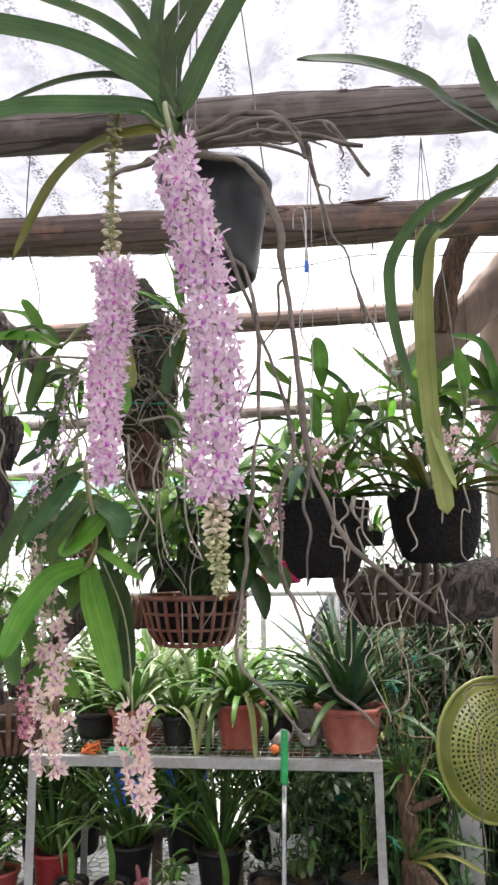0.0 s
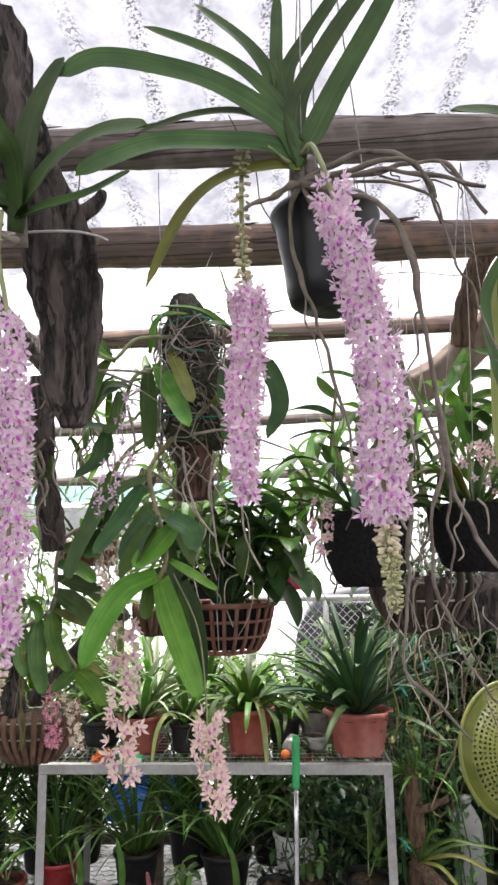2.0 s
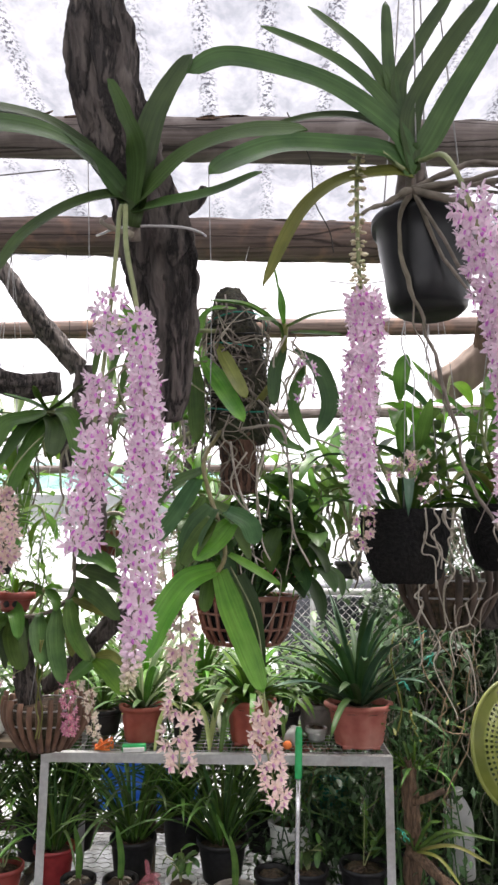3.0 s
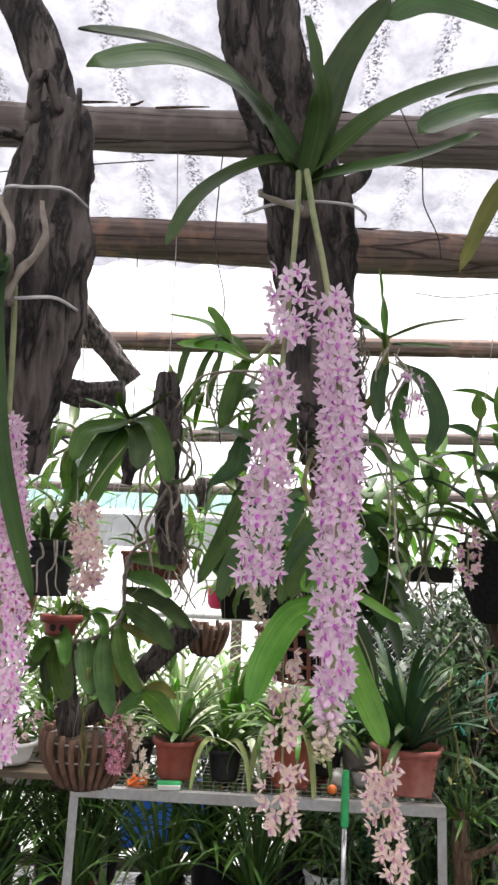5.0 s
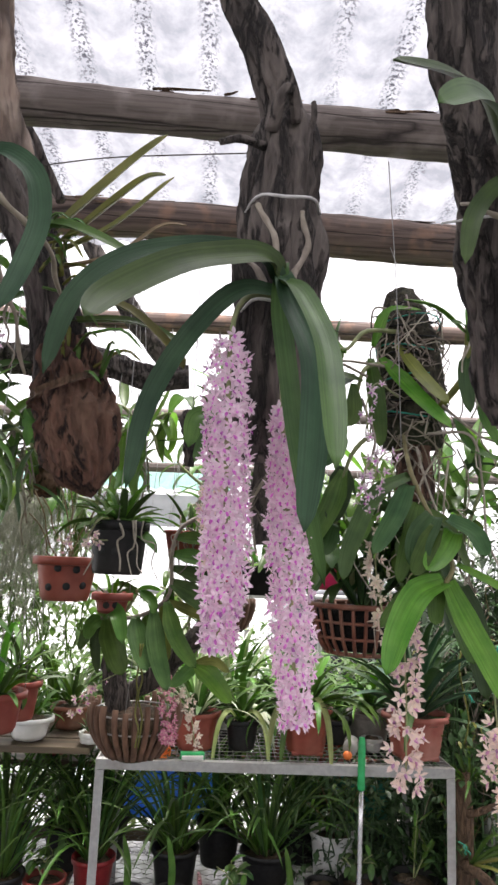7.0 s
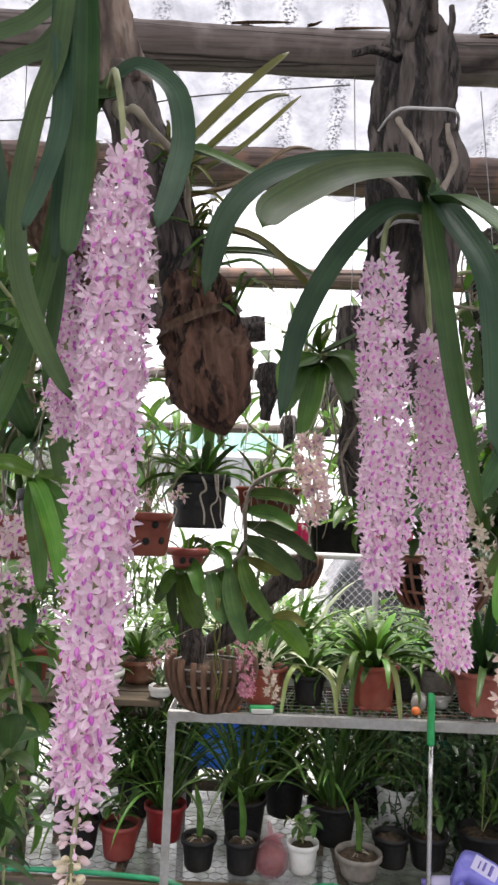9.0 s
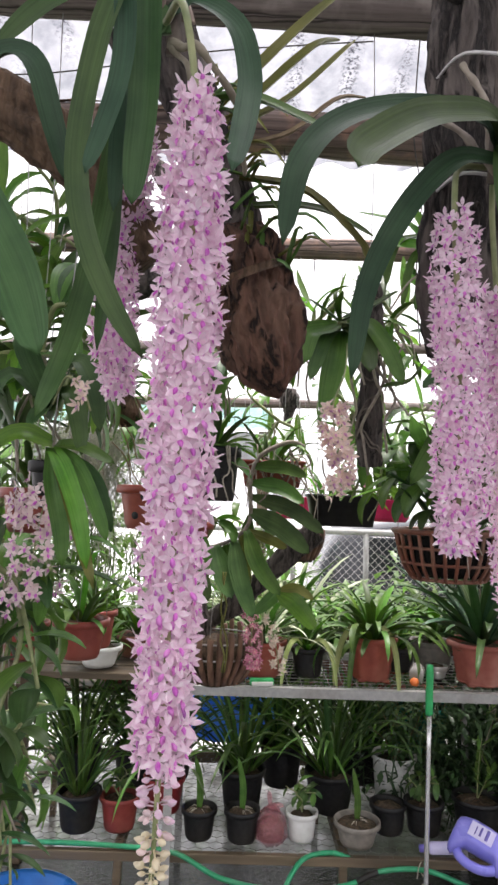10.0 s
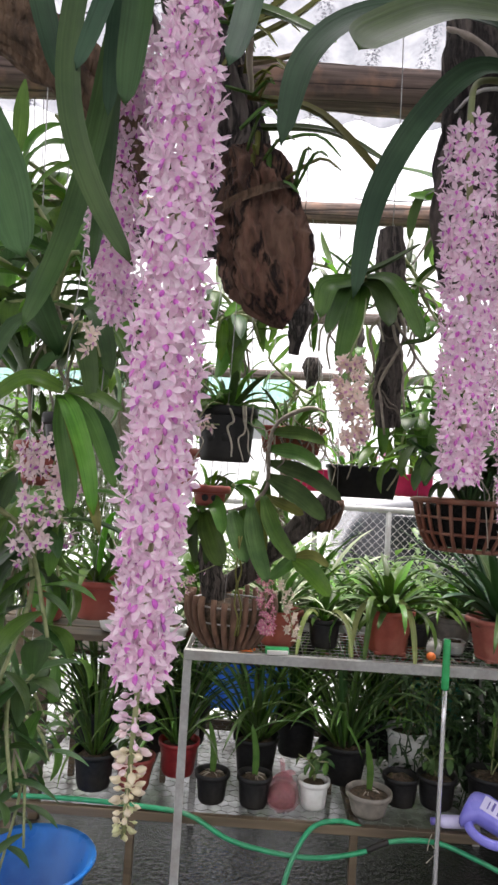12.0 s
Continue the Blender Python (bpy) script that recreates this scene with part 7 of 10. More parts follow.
# orchid with broad leaves and peach sprays, below the moss pole
ct = thing("aerides_orchid", (-0.15, 1.04, 1.51), "broad-leaved orchid hanging on its stem with peach-pink flower sprays", "orchid")
part("stem", tube_of([(-0.17, 1.22, 1.74), (-0.189, 1.12, 1.674), (-0.178, 1.09, 1.619), (-0.155, 1.06, 1.555), (-0.148, 1.04, 1.516), (-0.159, 1.04, 1.491)], 20, 0.0036, 8, 0.25), surface("ripe stem", (0.13, 0.11, 0.045), (0.26, 0.23, 0.10), 0.5, 40, 4, 0.1), ct, "yellowish brown jointed stem")
blades(ct, [
    (0.0443, dark_leaf, (-0.168, 1.060, 1.590), (-0.195, 1.045, 1.550), (-0.205, 1.030, 1.510)),
    (0.0420, bright_leaf, (-0.138, 1.060, 1.568), (-0.164, 1.040, 1.536), (-0.193, 1.020, 1.510)),
    (0.0364, dark_leaf, (-0.148, 1.060, 1.586), (-0.113, 1.045, 1.564), (-0.102, 1.030, 1.533)),
    (0.0159, bright_leaf, (-0.142, 1.040, 1.519), (-0.103, 1.020, 1.498), (-0.065, 1.000, 1.476)),
    (0.0440, bright_leaf, (-0.159, 1.040, 1.495), (-0.204, 1.024, 1.475), (-0.237, 1.005, 1.426), (-0.257, 0.990, 1.370)),
    (0.0400, bright_leaf, (-0.156, 1.040, 1.494), (-0.136, 1.019, 1.439), (-0.112, 0.999, 1.386), (-0.089, 0.980, 1.331)),
    (0.0268, mid_leaf, (-0.166, 1.050, 1.495), (-0.173, 1.040, 1.462), (-0.176, 1.030, 1.434)),
    (0.0386, mid_leaf, (-0.156, 1.060, 1.486), (-0.133, 1.050, 1.437), (-0.118, 1.040, 1.381)),
    (0.0400, mid_leaf, (-0.152, 1.055, 1.499), (-0.199, 1.045, 1.477), (-0.253, 1.040, 1.427)),
    (0.0440, dark_leaf, (-0.131, 1.060, 1.487), (-0.111, 1.055, 1.422), (-0.096, 1.050, 1.332)),
    (0.0340, dark_leaf, (-0.195, 1.10, 1.640), (-0.225, 1.075, 1.585), (-0.262, 1.050, 1.530)),
    (0.0300, vanda_green, (-0.190, 1.11, 1.655), (-0.250, 1.09, 1.62), (-0.290, 1.070, 1.545), (-0.305, 1.06, 1.49)),
    (0.0300, mid_leaf, (-0.182, 1.09, 1.610), (-0.200, 1.07, 1.560), (-0.222, 1.060, 1.490)),
    (0.0280, mid_leaf, (-0.175, 1.09, 1.600), (-0.140, 1.08, 1.575), (-0.110, 1.070, 1.510)),
    (0.0260, dark_leaf, (-0.160, 1.08, 1.580), (-0.150, 1.08, 1.53), (-0.135, 1.080, 1.470)),
    (0.0329, mid_leaf, (-0.167, 1.050, 1.573), (-0.191, 1.035, 1.535), (-0.211, 1.020, 1.502)),
], 302, 20, (0.25, 0.45), (0.8, 1.3), 0.62)
spray(ct, [(-0.16, 1.06, 1.52), (-0.205, 1.06, 1.50), (-0.214, 1.055, 1.428), (-0.211, 1.055, 1.306), (-0.212, 1.055, 1.203)], PEACH, 66, 311, "hanging spray of peach-pink flowers", 0.023, (0.82, 1.15), start=0.50)
spray(ct, [(-0.14, 1.06, 1.50), (-0.10, 1.04, 1.42), (-0.088, 1.04, 1.32), (-0.085, 1.04, 1.25), (-0.066, 1.04, 1.165)], PEACH, 62, 312, "hanging spray of peach-pink flowers", 0.020, (0.78, 1.08), start=0.58)
spray(ct, [(-0.20, 1.12, 1.70), (-0.24, 1.10, 1.68), (-0.255, 1.10, 1.62), (-0.262, 1.10, 1.585)], FLOWERS, 34, 313, "short spray of pink flowers", 0.020, (0.9, 1.2))
spray(ct, [(-0.20, 1.10, 1.60), (-0.245, 1.09, 1.55), (-0.245, 1.09, 1.48), (-0.225, 1.09, 1.40)], PALE, 34, 314, "hanging spray of cream flowers", 0.016)
spray(ct, [(-0.19, 1.18, 1.80), (-0.23, 1.17, 1.82), (-0.25, 1.16, 1.78), (-0.245, 1.16, 1.72)], FLOWERS, 10, 315, "short spray of pink flowers", 0.016)
hang_wire(ct, (-0.20, 1.22, 2.27), (-0.185, 1.18, 1.71))
dangling_roots(ct, [(-0.10, 1.25, 1.72), (-0.06, 1.26, 1.73), (-0.09, 1.22, 1.70), (-0.12, 1.2, 1.70), (-0.16, 1.2, 1.72)], 33, (0.12, 0.26), 0.0020, None, "root", 0.03)


def lattice_basket(c, r, h, text):
    """Round plastic lattice basket lined with netting."""
    b = thing("hanging_basket", c, text, "basket")
    c = Vector(c)
    prof = lambda u: r * (0.68 + 0.32 * u ** 0.55)
    for z, rr, w in ((h, r * 1.03, 0.0065), (h * 0.66, prof(0.66), 0.0036), (h * 0.33, prof(0.33), 0.0036), (0.0, r * 0.67, 0.0050)):
        ps = [c + Vector((math.cos(a) * rr, math.sin(a) * rr, z)) for a in [2 * math.pi * k / 36 for k in range(37)]]
        part("hoop" if z < h else "rim", tube(bmesh.new(), ps, w, 7), pot_brown, b)
    for k in range(26):
        a = 2 * math.pi * k / 26
        ps = [c + Vector((math.cos(a) * prof(u), math.sin(a) * prof(u), h * u)) for u in (0, 0.25, 0.5, 0.75, 1.0)]
        part("slat", tube(bmesh.new(), ps, 0.0045, 6), pot_brown, b)
    bm = bmesh.new()
    lathe(bm, c, [(0.0, 0.006)] + [(prof(u) - 0.010, h * u + 0.004) for u in (0.02, 0.3, 0.6, 0.85)] + [(r * 0.6, h * 0.93), (0.0, h * 0.98)], 30)
    part("liner", bm, pot_fibre, b, "dark fibre lining")
    for a in (0.5, 2.6, 4.7):
        hang_wire(b, (c.x, 2.10, 2.225), c + Vector((math.cos(a) * r, math.sin(a) * r, h)))
    return b


lattice_basket((-0.133, 1.72, 1.310), 0.124, 0.108, "brown plastic lattice basket lined with netting, hung from a pole")
lf = thing("leafy_orchid", (-0.133, 1.72, 1.42), "dense dark leafy plant growing in a brown lattice basket", "plant")
leafy_stems(lf, (-0.133, 1.72, 1.40), [(-0.133 + 0.16 * math.cos(a), 1.70 + 0.12 * math.sin(a), 1.60 + 0.07 * math.sin(a * 3)) for a in [0.3 + 0.62 * k for k in range(10)]], OVAL, 321, 9, (0.7, 1.05), 0.0055, dark_leaf, 0.3)
leafy_stems(lf, (-0.133, 1.72, 1.40), [(-0.17, 1.66, 1.70), (-0.08, 1.66, 1.72), (-0.02, 1.68, 1.66), (-0.25, 1.68, 1.66)], LONGOVAL, 322, 8, (0.8, 1.2), 0.006, dark_leaf, 0.35)
leafy_stems(lf, (-0.11, 1.71, 1.41), [(0.05, 1.66, 1.58), (0.08, 1.68, 1.50), (0.03, 1.65, 1.68), (-0.01, 1.64, 1.74), (0.06, 1.72, 1.64)], OVAL, 324, 8, (0.8, 1.25), 0.0055, dark_leaf, 0.35)
leafy_stems(lf, (-0.15, 1.74, 1.42), [(-0.21, 1.70, 1.72), (-0.13, 1.70, 1.76), (-0.05, 1.72, 1.78), (-0.26, 1.72, 1.60)], LONGOVAL[:4], 325, 8, (0.8, 1.2), 0.005, stem_green, 0.4)
rosette(lf, (-0.03, 1.68, 1.415), SPIDER[2:], 14, 323, (0.1, 1.2), 0.03, (0.25, 0.4))
dangling_roots(lf, [(-0.10, 1.60, 1.60), (-0.16, 1.60, 1.56), (-0.07, 1.60, 1.55)], 34, (0.15, 0.24), 0.0020, None, "root", 0.03)


def fibre_pot(c, r, h, text, seed):
    p = thing("fibre_pot", c, text, "pot", "black hanging pots")
    bm = bmesh.new()
    rings = lathe(bm, c, [(0.0, 0.0), (r * 0.55, 0.0), (r * 0.72, 0.012), (r * 0.90, h * 0.4), (r * 1.0, h * 0.93), (r * 0.99, h), (r * 0.90, h), (r * 0.86, h * 0.8), (0.0, h * 0.86)], 30)
    rr = random.Random(seed)
    for ring in rings:
        for v in ring:
            v.co += Vector((rr.uniform(-1, 1), rr.uniform(-1, 1), rr.uniform(-1, 1))) * 0.0022
    part("body", bm, pot_fibre, p)
    for a in (0.3, 2.4, 4.5):
        hang_wire(p, (c[0], 1.24 + 0.04 * c[0], 2.28), Vector(c) + Vector((math.cos(a) * r * 0.96, math.sin(a) * r * 0.96, h)))
    return p


fibre_pot((0.184, 1.33, 1.468), 0.087, 0.136, "round black fibre pot trailing pale roots, hung from a beam", 1)
fibre_pot((0.392, 1.36, 1.492), 0.086, 0.125, "round black fibre pot hung from a beam", 2)
for c, sd in (((0.184, 1.33, 1.60), 331), ((0.392, 1.36, 1.615), 332)):
    o = thing("orchid_plant", c, "leafy orchid with small pale pink flowers in a black pot", "orchid", "hanging orchids")
    rosette(o, c, FAN + SPIDER[3:] + DULL, 22, sd, (0.2, 1.4), 0.03, (0.75, 1.2))
    leafy_stems(o, c, [(c[0] - 0.05, 1.30, c[2] + 0.24), (c[0] + 0.08, 1.38, c[2] + 0.22), (c[0] + 0.02, 1.42, c[2] + 0.30)], LONGOVAL, sd + 5, 8, (0.7, 1.1), 0.005, stem_green, 0.25)
    spray(o, [c, (c[0] - 0.02, 1.28, c[2] + 0.08), (c[0] + 0.01, 1.26, c[2] + 0.10), (c[0] + 0.03, 1.25, c[2] + 0.02)], BLUSH, 34, sd + 9, "spray of small pale pink flowers", 0.030, (0.75, 1.0))
    rr = random.Random(sd)
    starts = [(c[0] + rr.uniform(-0.08, 0.08), 1.33 - 0.088 + abs(rr.gauss(0, 0.01)), c[2] + 0.006) for _ in range(8 if sd == 331 else 3)]
    dangling_roots(o, starts, sd, (0.04, 0.16), 0.0020, None, "root", 0.035)
    if sd == 331:
        spray(o, [c, (0.105, 1.28, 1.63), (0.096, 1.27, 1.58), (0.095, 1.27, 1.535)], BLUSH, 26, 341, "dense spray of pale pink flowers", 0.020, (0.8, 1.05), start=0.4)
pot("hanging_pot", (0.253, 2.80, 1.425), 0.052, 0.042, 0.075, pot_black, "small black pot hung far behind the plants", 20, rim=0.004, hanger=(0.253, 2.9, 2.12))
o = potted("potted_plant", (0.253, 2.80, 1.49), "small green tuft in a black hanging pot")
rosette(o, (0.253, 2.80, 1.485), FAN, 10, 3712, (0.0, 1.1), 0.02, (0.4, 0.6))
rt = thing("root_tangle", (0.28, 1.45, 1.45), "tangle of pale aerial roots trailing below the black pots", "roots")
rr = random.Random(61)
for k in range(18):
    s = Vector((0.22 + rr.uniform(0, 0.20), 1.40 + rr.uniform(-0.02, 0.12), 1.50 - rr.uniform(0, 0.08)))
    e = s + Vector((rr.uniform(-0.07, 0.10), rr.uniform(-0.05, 0.03), -rr.uniform(0.05, 0.16 if k % 4 else 0.30)))
    part("root", tube_of(wriggle(s, e, k + 400, 0.045, 5), 26, lambda u, q=rr.uniform(0.0012, 0.0026): q * (1 - 0.4 * u), 6, 0.15), [root_pale, root_pale, root_grey][k % 3], rt)
hang_wire(rt, (0.28, 1.53, 2.23), (0.28, 1.42, 1.48), wire_dark)


def slat_basket(c, r, h, text, hang, count=18, squash=1.0, wood=None):
    """Bellied basket of bent wooden slats."""
    b = thing("slat_basket", c, text, "basket")
    c = Vector(c)
    prof = lambda u: r * (0.40 + 0.60 * math.sin(math.pi * (0.10 + 0.50 * u)))
    rr = random.Random(int(r * 9000))
    for k in range(count):
        a = 2 * math.pi * (k + rr.uniform(-0.22, 0.22)) / count
        tall = rr.uniform(0.94, 1.12)
        ps = [c + Vector((math.cos(a) * prof(u), math.sin(a) * prof(u) * squash, h * u * tall)) for u in (-0.04, 0.1, 0.25, 0.4, 0.6, 0.8, 1.0)]
        part("slat", tube(bmesh.new(), ps, rr.uniform(0.0062, 0.0086), 6, 0.22, 0.8), wood or slat_wood, b)
    for u in (0.04, 0.50, 0.84):
        ps = [c + Vector((math.cos(a) * (prof(u) - 0.008), math.sin(a) * (prof(u) - 0.008) * squash, h * u)) for a in [2 * math.pi * j / 30 for j in range(31)]]
        part("hoop", tube(bmesh.new(), ps, 0.0024, 6), wire_mat, b)
    bm = bmesh.new()
    rings = lathe(bm, c, [(0.0, -0.012), (r * 0.50, -0.012), (r * 0.60, 0.012), (r * 0.84, h * 0.5), (r * 0.80, h * 0.80), (r * 0.4, h * 0.9), (0.0, h * 0.92)], 22)
    for ring in rings:
        for v in ring:
            v.co.y = c.y + (v.co.y - c.y) * squash
            v.co += noise.noise_vector(v.co * 60) * 0.006
    part("fill", bm, soil, b)
    for a in (0.6, 2.5, 4.6):
        hang_wire(b, hang, c + Vector((math.cos(a) * prof(1), math.sin(a) * prof(1) * squash, h)))
    return b


slat_basket((0.312, 1.52, 1.378), 0.105, 0.108, "brown slatted basket full of roots, hung behind black pots", (0.32, 1.56, 2.23), 16, 0.8, dark_slat)
slat_basket((-0.680, 1.94, 1.012), 0.118, 0.122, "round basket of bent brown wooden slats, hung above the bench", (-0.66, 2.12, 2.23), 26)
slat_basket((-0.425, 2.30, 1.300), 0.066, 0.085, "small slatted wooden basket hung behind the plants", (-0.425, 2.14, 2.23), 16)
vs = thing("vanda_plant", (-0.62, 1.86, 1.35), "orchid with broad dark leaves above a slatted basket", "orchid")
part("stem", tube_of([(-0.468, 1.86, 1.620), (-0.500, 1.86, 1.631), (-0.544, 1.86, 1.617), (-0.587, 1.86, 1.586), (-0.604, 1.86, 1.529), (-0.602, 1.86, 1.430), (-0.631, 1.86, 1.387), (-0.677, 1.86, 1.361), (-0.716, 1.86, 1.354), (-0.776, 1.86, 1.352)], 40, lambda u: 0.0058 - 0.001 * u, 8, 0.2), root_grey, vs)
part("stem", tube_of([(-0.745, 1.90, 1.33), (-0.700, 1.885, 1.40), (-0.688, 1.88, 1.427)], 10, 0.005, 8, 0.2), stem_green, vs)
part("stem", tube_of([(-0.611, 1.85, 1.383), (-0.570, 1.835, 1.31), (-0.526, 1.822, 1.254)], 10, 0.0045, 8, 0.2), stem_green, vs)
blades(vs, [
    (0.0371, mid_leaf, (-0.598, 1.860, 1.565), (-0.523, 1.830, 1.562), (-0.465, 1.800, 1.541)),
    (0.0435, mid_leaf, (-0.600, 1.860, 1.522), (-0.527, 1.825, 1.510), (-0.472, 1.790, 1.473)),
    (0.0454, vanda_green, (-0.600, 1.860, 1.486), (-0.501, 1.830, 1.458), (-0.419, 1.800, 1.402)),
    (0.0568, vanda_green, (-0.602, 1.860, 1.450), (-0.522, 1.820, 1.409), (-0.457, 1.780, 1.353)),
    (0.0471, mid_leaf, (-0.772, 1.850, 1.356), (-0.750, 1.800, 1.378), (-0.722, 1.770, 1.367), (-0.702, 1.740, 1.305)),
    (0.0650, mid_leaf, (-0.757, 1.850, 1.355), (-0.731, 1.810, 1.286), (-0.703, 1.790, 1.225)),
    (0.0516, vanda_green, (-0.688, 1.850, 1.360), (-0.672, 1.810, 1.301), (-0.642, 1.780, 1.239)),
    (0.0513, vanda_green, (-0.642, 1.850, 1.378), (-0.624, 1.800, 1.283), (-0.590, 1.760, 1.197)),
    (0.0464, mid_leaf, (-0.611, 1.850, 1.400), (-0.579, 1.805, 1.318), (-0.525, 1.770, 1.251)),
    (0.0543, bright_leaf, (-0.526, 1.820, 1.251), (-0.488, 1.800, 1.228), (-0.436, 1.780, 1.169)),
    (0.0249, olive_leaf, (-0.526, 1.820, 1.258), (-0.482, 1.800, 1.265), (-0.443, 1.780, 1.242)),
    (0.0368, mid_leaf, (-0.526, 1.822, 1.252), (-0.554, 1.810, 1.228), (-0.586, 1.800, 1.200)),
    (0.0359, mid_leaf, (-0.693, 1.880, 1.422), (-0.725, 1.860, 1.403), (-0.738, 1.840, 1.358)),
    (0.0307, mid_leaf, (-0.683, 1.880, 1.424), (-0.649, 1.860, 1.399), (-0.641, 1.840, 1.368)),
    (0.0310, vanda_green, (-0.770, 1.860, 1.350), (-0.786, 1.860, 1.296), (-0.774, 1.860, 1.216)),
    (0.0293, olive_leaf, (-0.606, 1.865, 1.400), (-0.543, 1.870, 1.375), (-0.506, 1.860, 1.359)),
    (0.0153, mid_leaf, (-0.690, 1.880, 1.427), (-0.736, 1.860, 1.440), (-0.764, 1.840, 1.418)),
    (0.0137, bright_leaf, (-0.688, 1.880, 1.427), (-0.657, 1.860, 1.434), (-0.625, 1.840, 1.428)),
    (0.0407, mid_leaf, (-0.773, 1.860, 1.352), (-0.794, 1.840, 1.338), (-0.803, 1.820, 1.303)),
    (0.0413, mid_leaf, (-0.662, 1.870, 1.366), (-0.654, 1.870, 1.323), (-0.632, 1.860, 1.247)),
    (0.0347, olive_leaf, (-0.625, 1.870, 1.390), (-0.612, 1.885, 1.310), (-0.603, 1.880, 1.246)),
    (0.0346, mid_leaf, (-0.604, 1.865, 1.440), (-0.608, 1.885, 1.383), (-0.596, 1.880, 1.326)),
    (0.0389, vanda_green, (-0.735, 1.870, 1.354), (-0.742, 1.880, 1.300), (-0.750, 1.885, 1.215)),
    (0.0354, mid_leaf, (-0.772, 1.860, 1.352), (-0.800, 1.870, 1.330), (-0.828, 1.870, 1.270)),
], 306, 16, (0.25, 0.45), (0.6, 1.1), 0.35, (0.1, -1, 0.15))
rr = random.Random(72)
for k in range(22):
    a = Vector((rr.uniform(-0.60, -0.46), 1.87 + rr.uniform(-0.01, 0.03), rr.uniform(1.56, 1.625)))
    e = a + Vector((rr.uniform(-0.07, 0.09), rr.uniform(-0.03, 0.02), -rr.uniform(0.04, 0.13)))
    part("root", tube_of(wriggle(a, e, 720 + k, 0.05), 18, lambda u, q=rr.uniform(0.0014, 0.0028): q * (1 - 0.4 * u), 6, 0.15), [root_grey, root_dark, root_pale][k % 3], vs)
for x in (-0.665, -0.658):
    part("root", tube_of(wriggle(Vector((x, 1.80, 1.30)), Vector((x + 0.004, 1.79, 1.06)), int(-x * 1000), 0.008), 18, 0.0022, 6), olive_leaf, vs)
spray(vs, [(-0.62, 1.84, 1.24), (-0.595, 1.82, 1.20), (-0.588, 1.82, 1.10), (-0.585, 1.82, 1.07)], ROSE, 84, 341, "dense spray of rose-coloured flowers", 0.019, (0.75, 1.0))
spray(vs, [(-0.60, 1.84, 1.22), (-0.545, 1.82, 1.17), (-0.525, 1.82, 1.10), (-0.52, 1.82, 1.06)], PALE, 44, 342, "spray of cream flowers", 0.019, (0.8, 1.05))
spray(vs, [(-0.72, 1.86, 1.22), (-0.79, 1.83, 1.18), (-0.815, 1.82, 1.12)], BLUSH, 16, 343, "spray of pale pink flowers", 0.020, (0.8, 1.0))
dangling_roots(vs, [(-0.50, 1.85, 1.59), (-0.46, 1.85, 1.60), (-0.55, 1.85, 1.57), (-0.42, 1.86, 1.59), (-0.48, 1.84, 1.57)], 35, (0.06, 0.16), 0.0028, root_grey, "root", 0.025)
log_thing("driftwood_branch", [(-0.70, 1.98, 1.15), (-0.63, 1.95, 1.20), (-0.545, 1.92, 1.29), (-0.49, 1.90, 1.345), (-0.425, 1.90, 1.40)], lambda u: 0.024 + 0.006 * u, bark, "short dark driftwood branch with a pale cut end", 24, 14, category="branch")
log_thing("driftwood_stump", [(-0.748, 1.905, 1.345), (-0.745, 1.91, 1.25), (-0.730, 1.92, 1.15), (-0.715, 1.93, 1.04)], lambda u: 0.022 + 0.010 * u, bark, "dark upright driftwood stump standing in a slatted basket", 40, 26, 0.35, 1.0, 50, "stump")

# upright stick mount with an orchid
log_thing("orchid_mount", [(-0.424, 1.225, 1.865), (-0.418, 1.235, 1.76), (-0.414, 1.26, 1.66), (-0.407, 1.285, 1.545)], lambda u: 0.0185 + 0.004 * math.sin(9 * u), bark, "bark-covered stick hung upright as an orchid mount", 56, 28, 0.35, 1.0, 60, "mount")
mount_roots = bpy.data.objects["orchid_mount"]
rr = random.Random(73)
for k in range(13):
    z, a = rr.uniform(1.57, 1.84), rr.uniform(3.2, 6.2)
    f = (1.865 - z) / 0.32
    core = Vector((-0.424 + 0.017 * f, 1.225 + 0.06 * f, z))
    ps = [core + Vector((math.cos(a + j * 0.55 * (1 if k % 2 else -1)) * 0.023, math.sin(a + j * 0.55 * (1 if k % 2 else -1)) * 0.023, -0.012 * j + rr.uniform(-0.012, 0.012))) for j in range(5)]
    part("root", tube_of(ps, 16, lambda u, q=rr.uniform(0.0011, 0.0022): q * (1 - 0.3 * u), 5), root_dark, mount_roots)
for k in range(3):
    a = Vector((-0.42 + rr.uniform(-0.02, 0.02), 1.22, rr.uniform(1.72, 1.82)))
    part("root", tube_of(wriggle(a, a + Vector((rr.uniform(-0.09, 0.10), rr.uniform(-0.04, 0.02), -rr.uniform(0.06, 0.22))), 730 + k, 0.04), 18, 0.0021, 6, 0.15), root_pale, mount_roots)
hang_wire(bpy.data.objects["orchid_mount"], (-0.43, 1.19, 2.27), (-0.424, 1.225, 1.86))
om = thing("orchid_plant", (-0.43, 1.20, 1.77), "small orchid with broad grey-green leaves tied to a stick", "orchid", "hanging orchids")
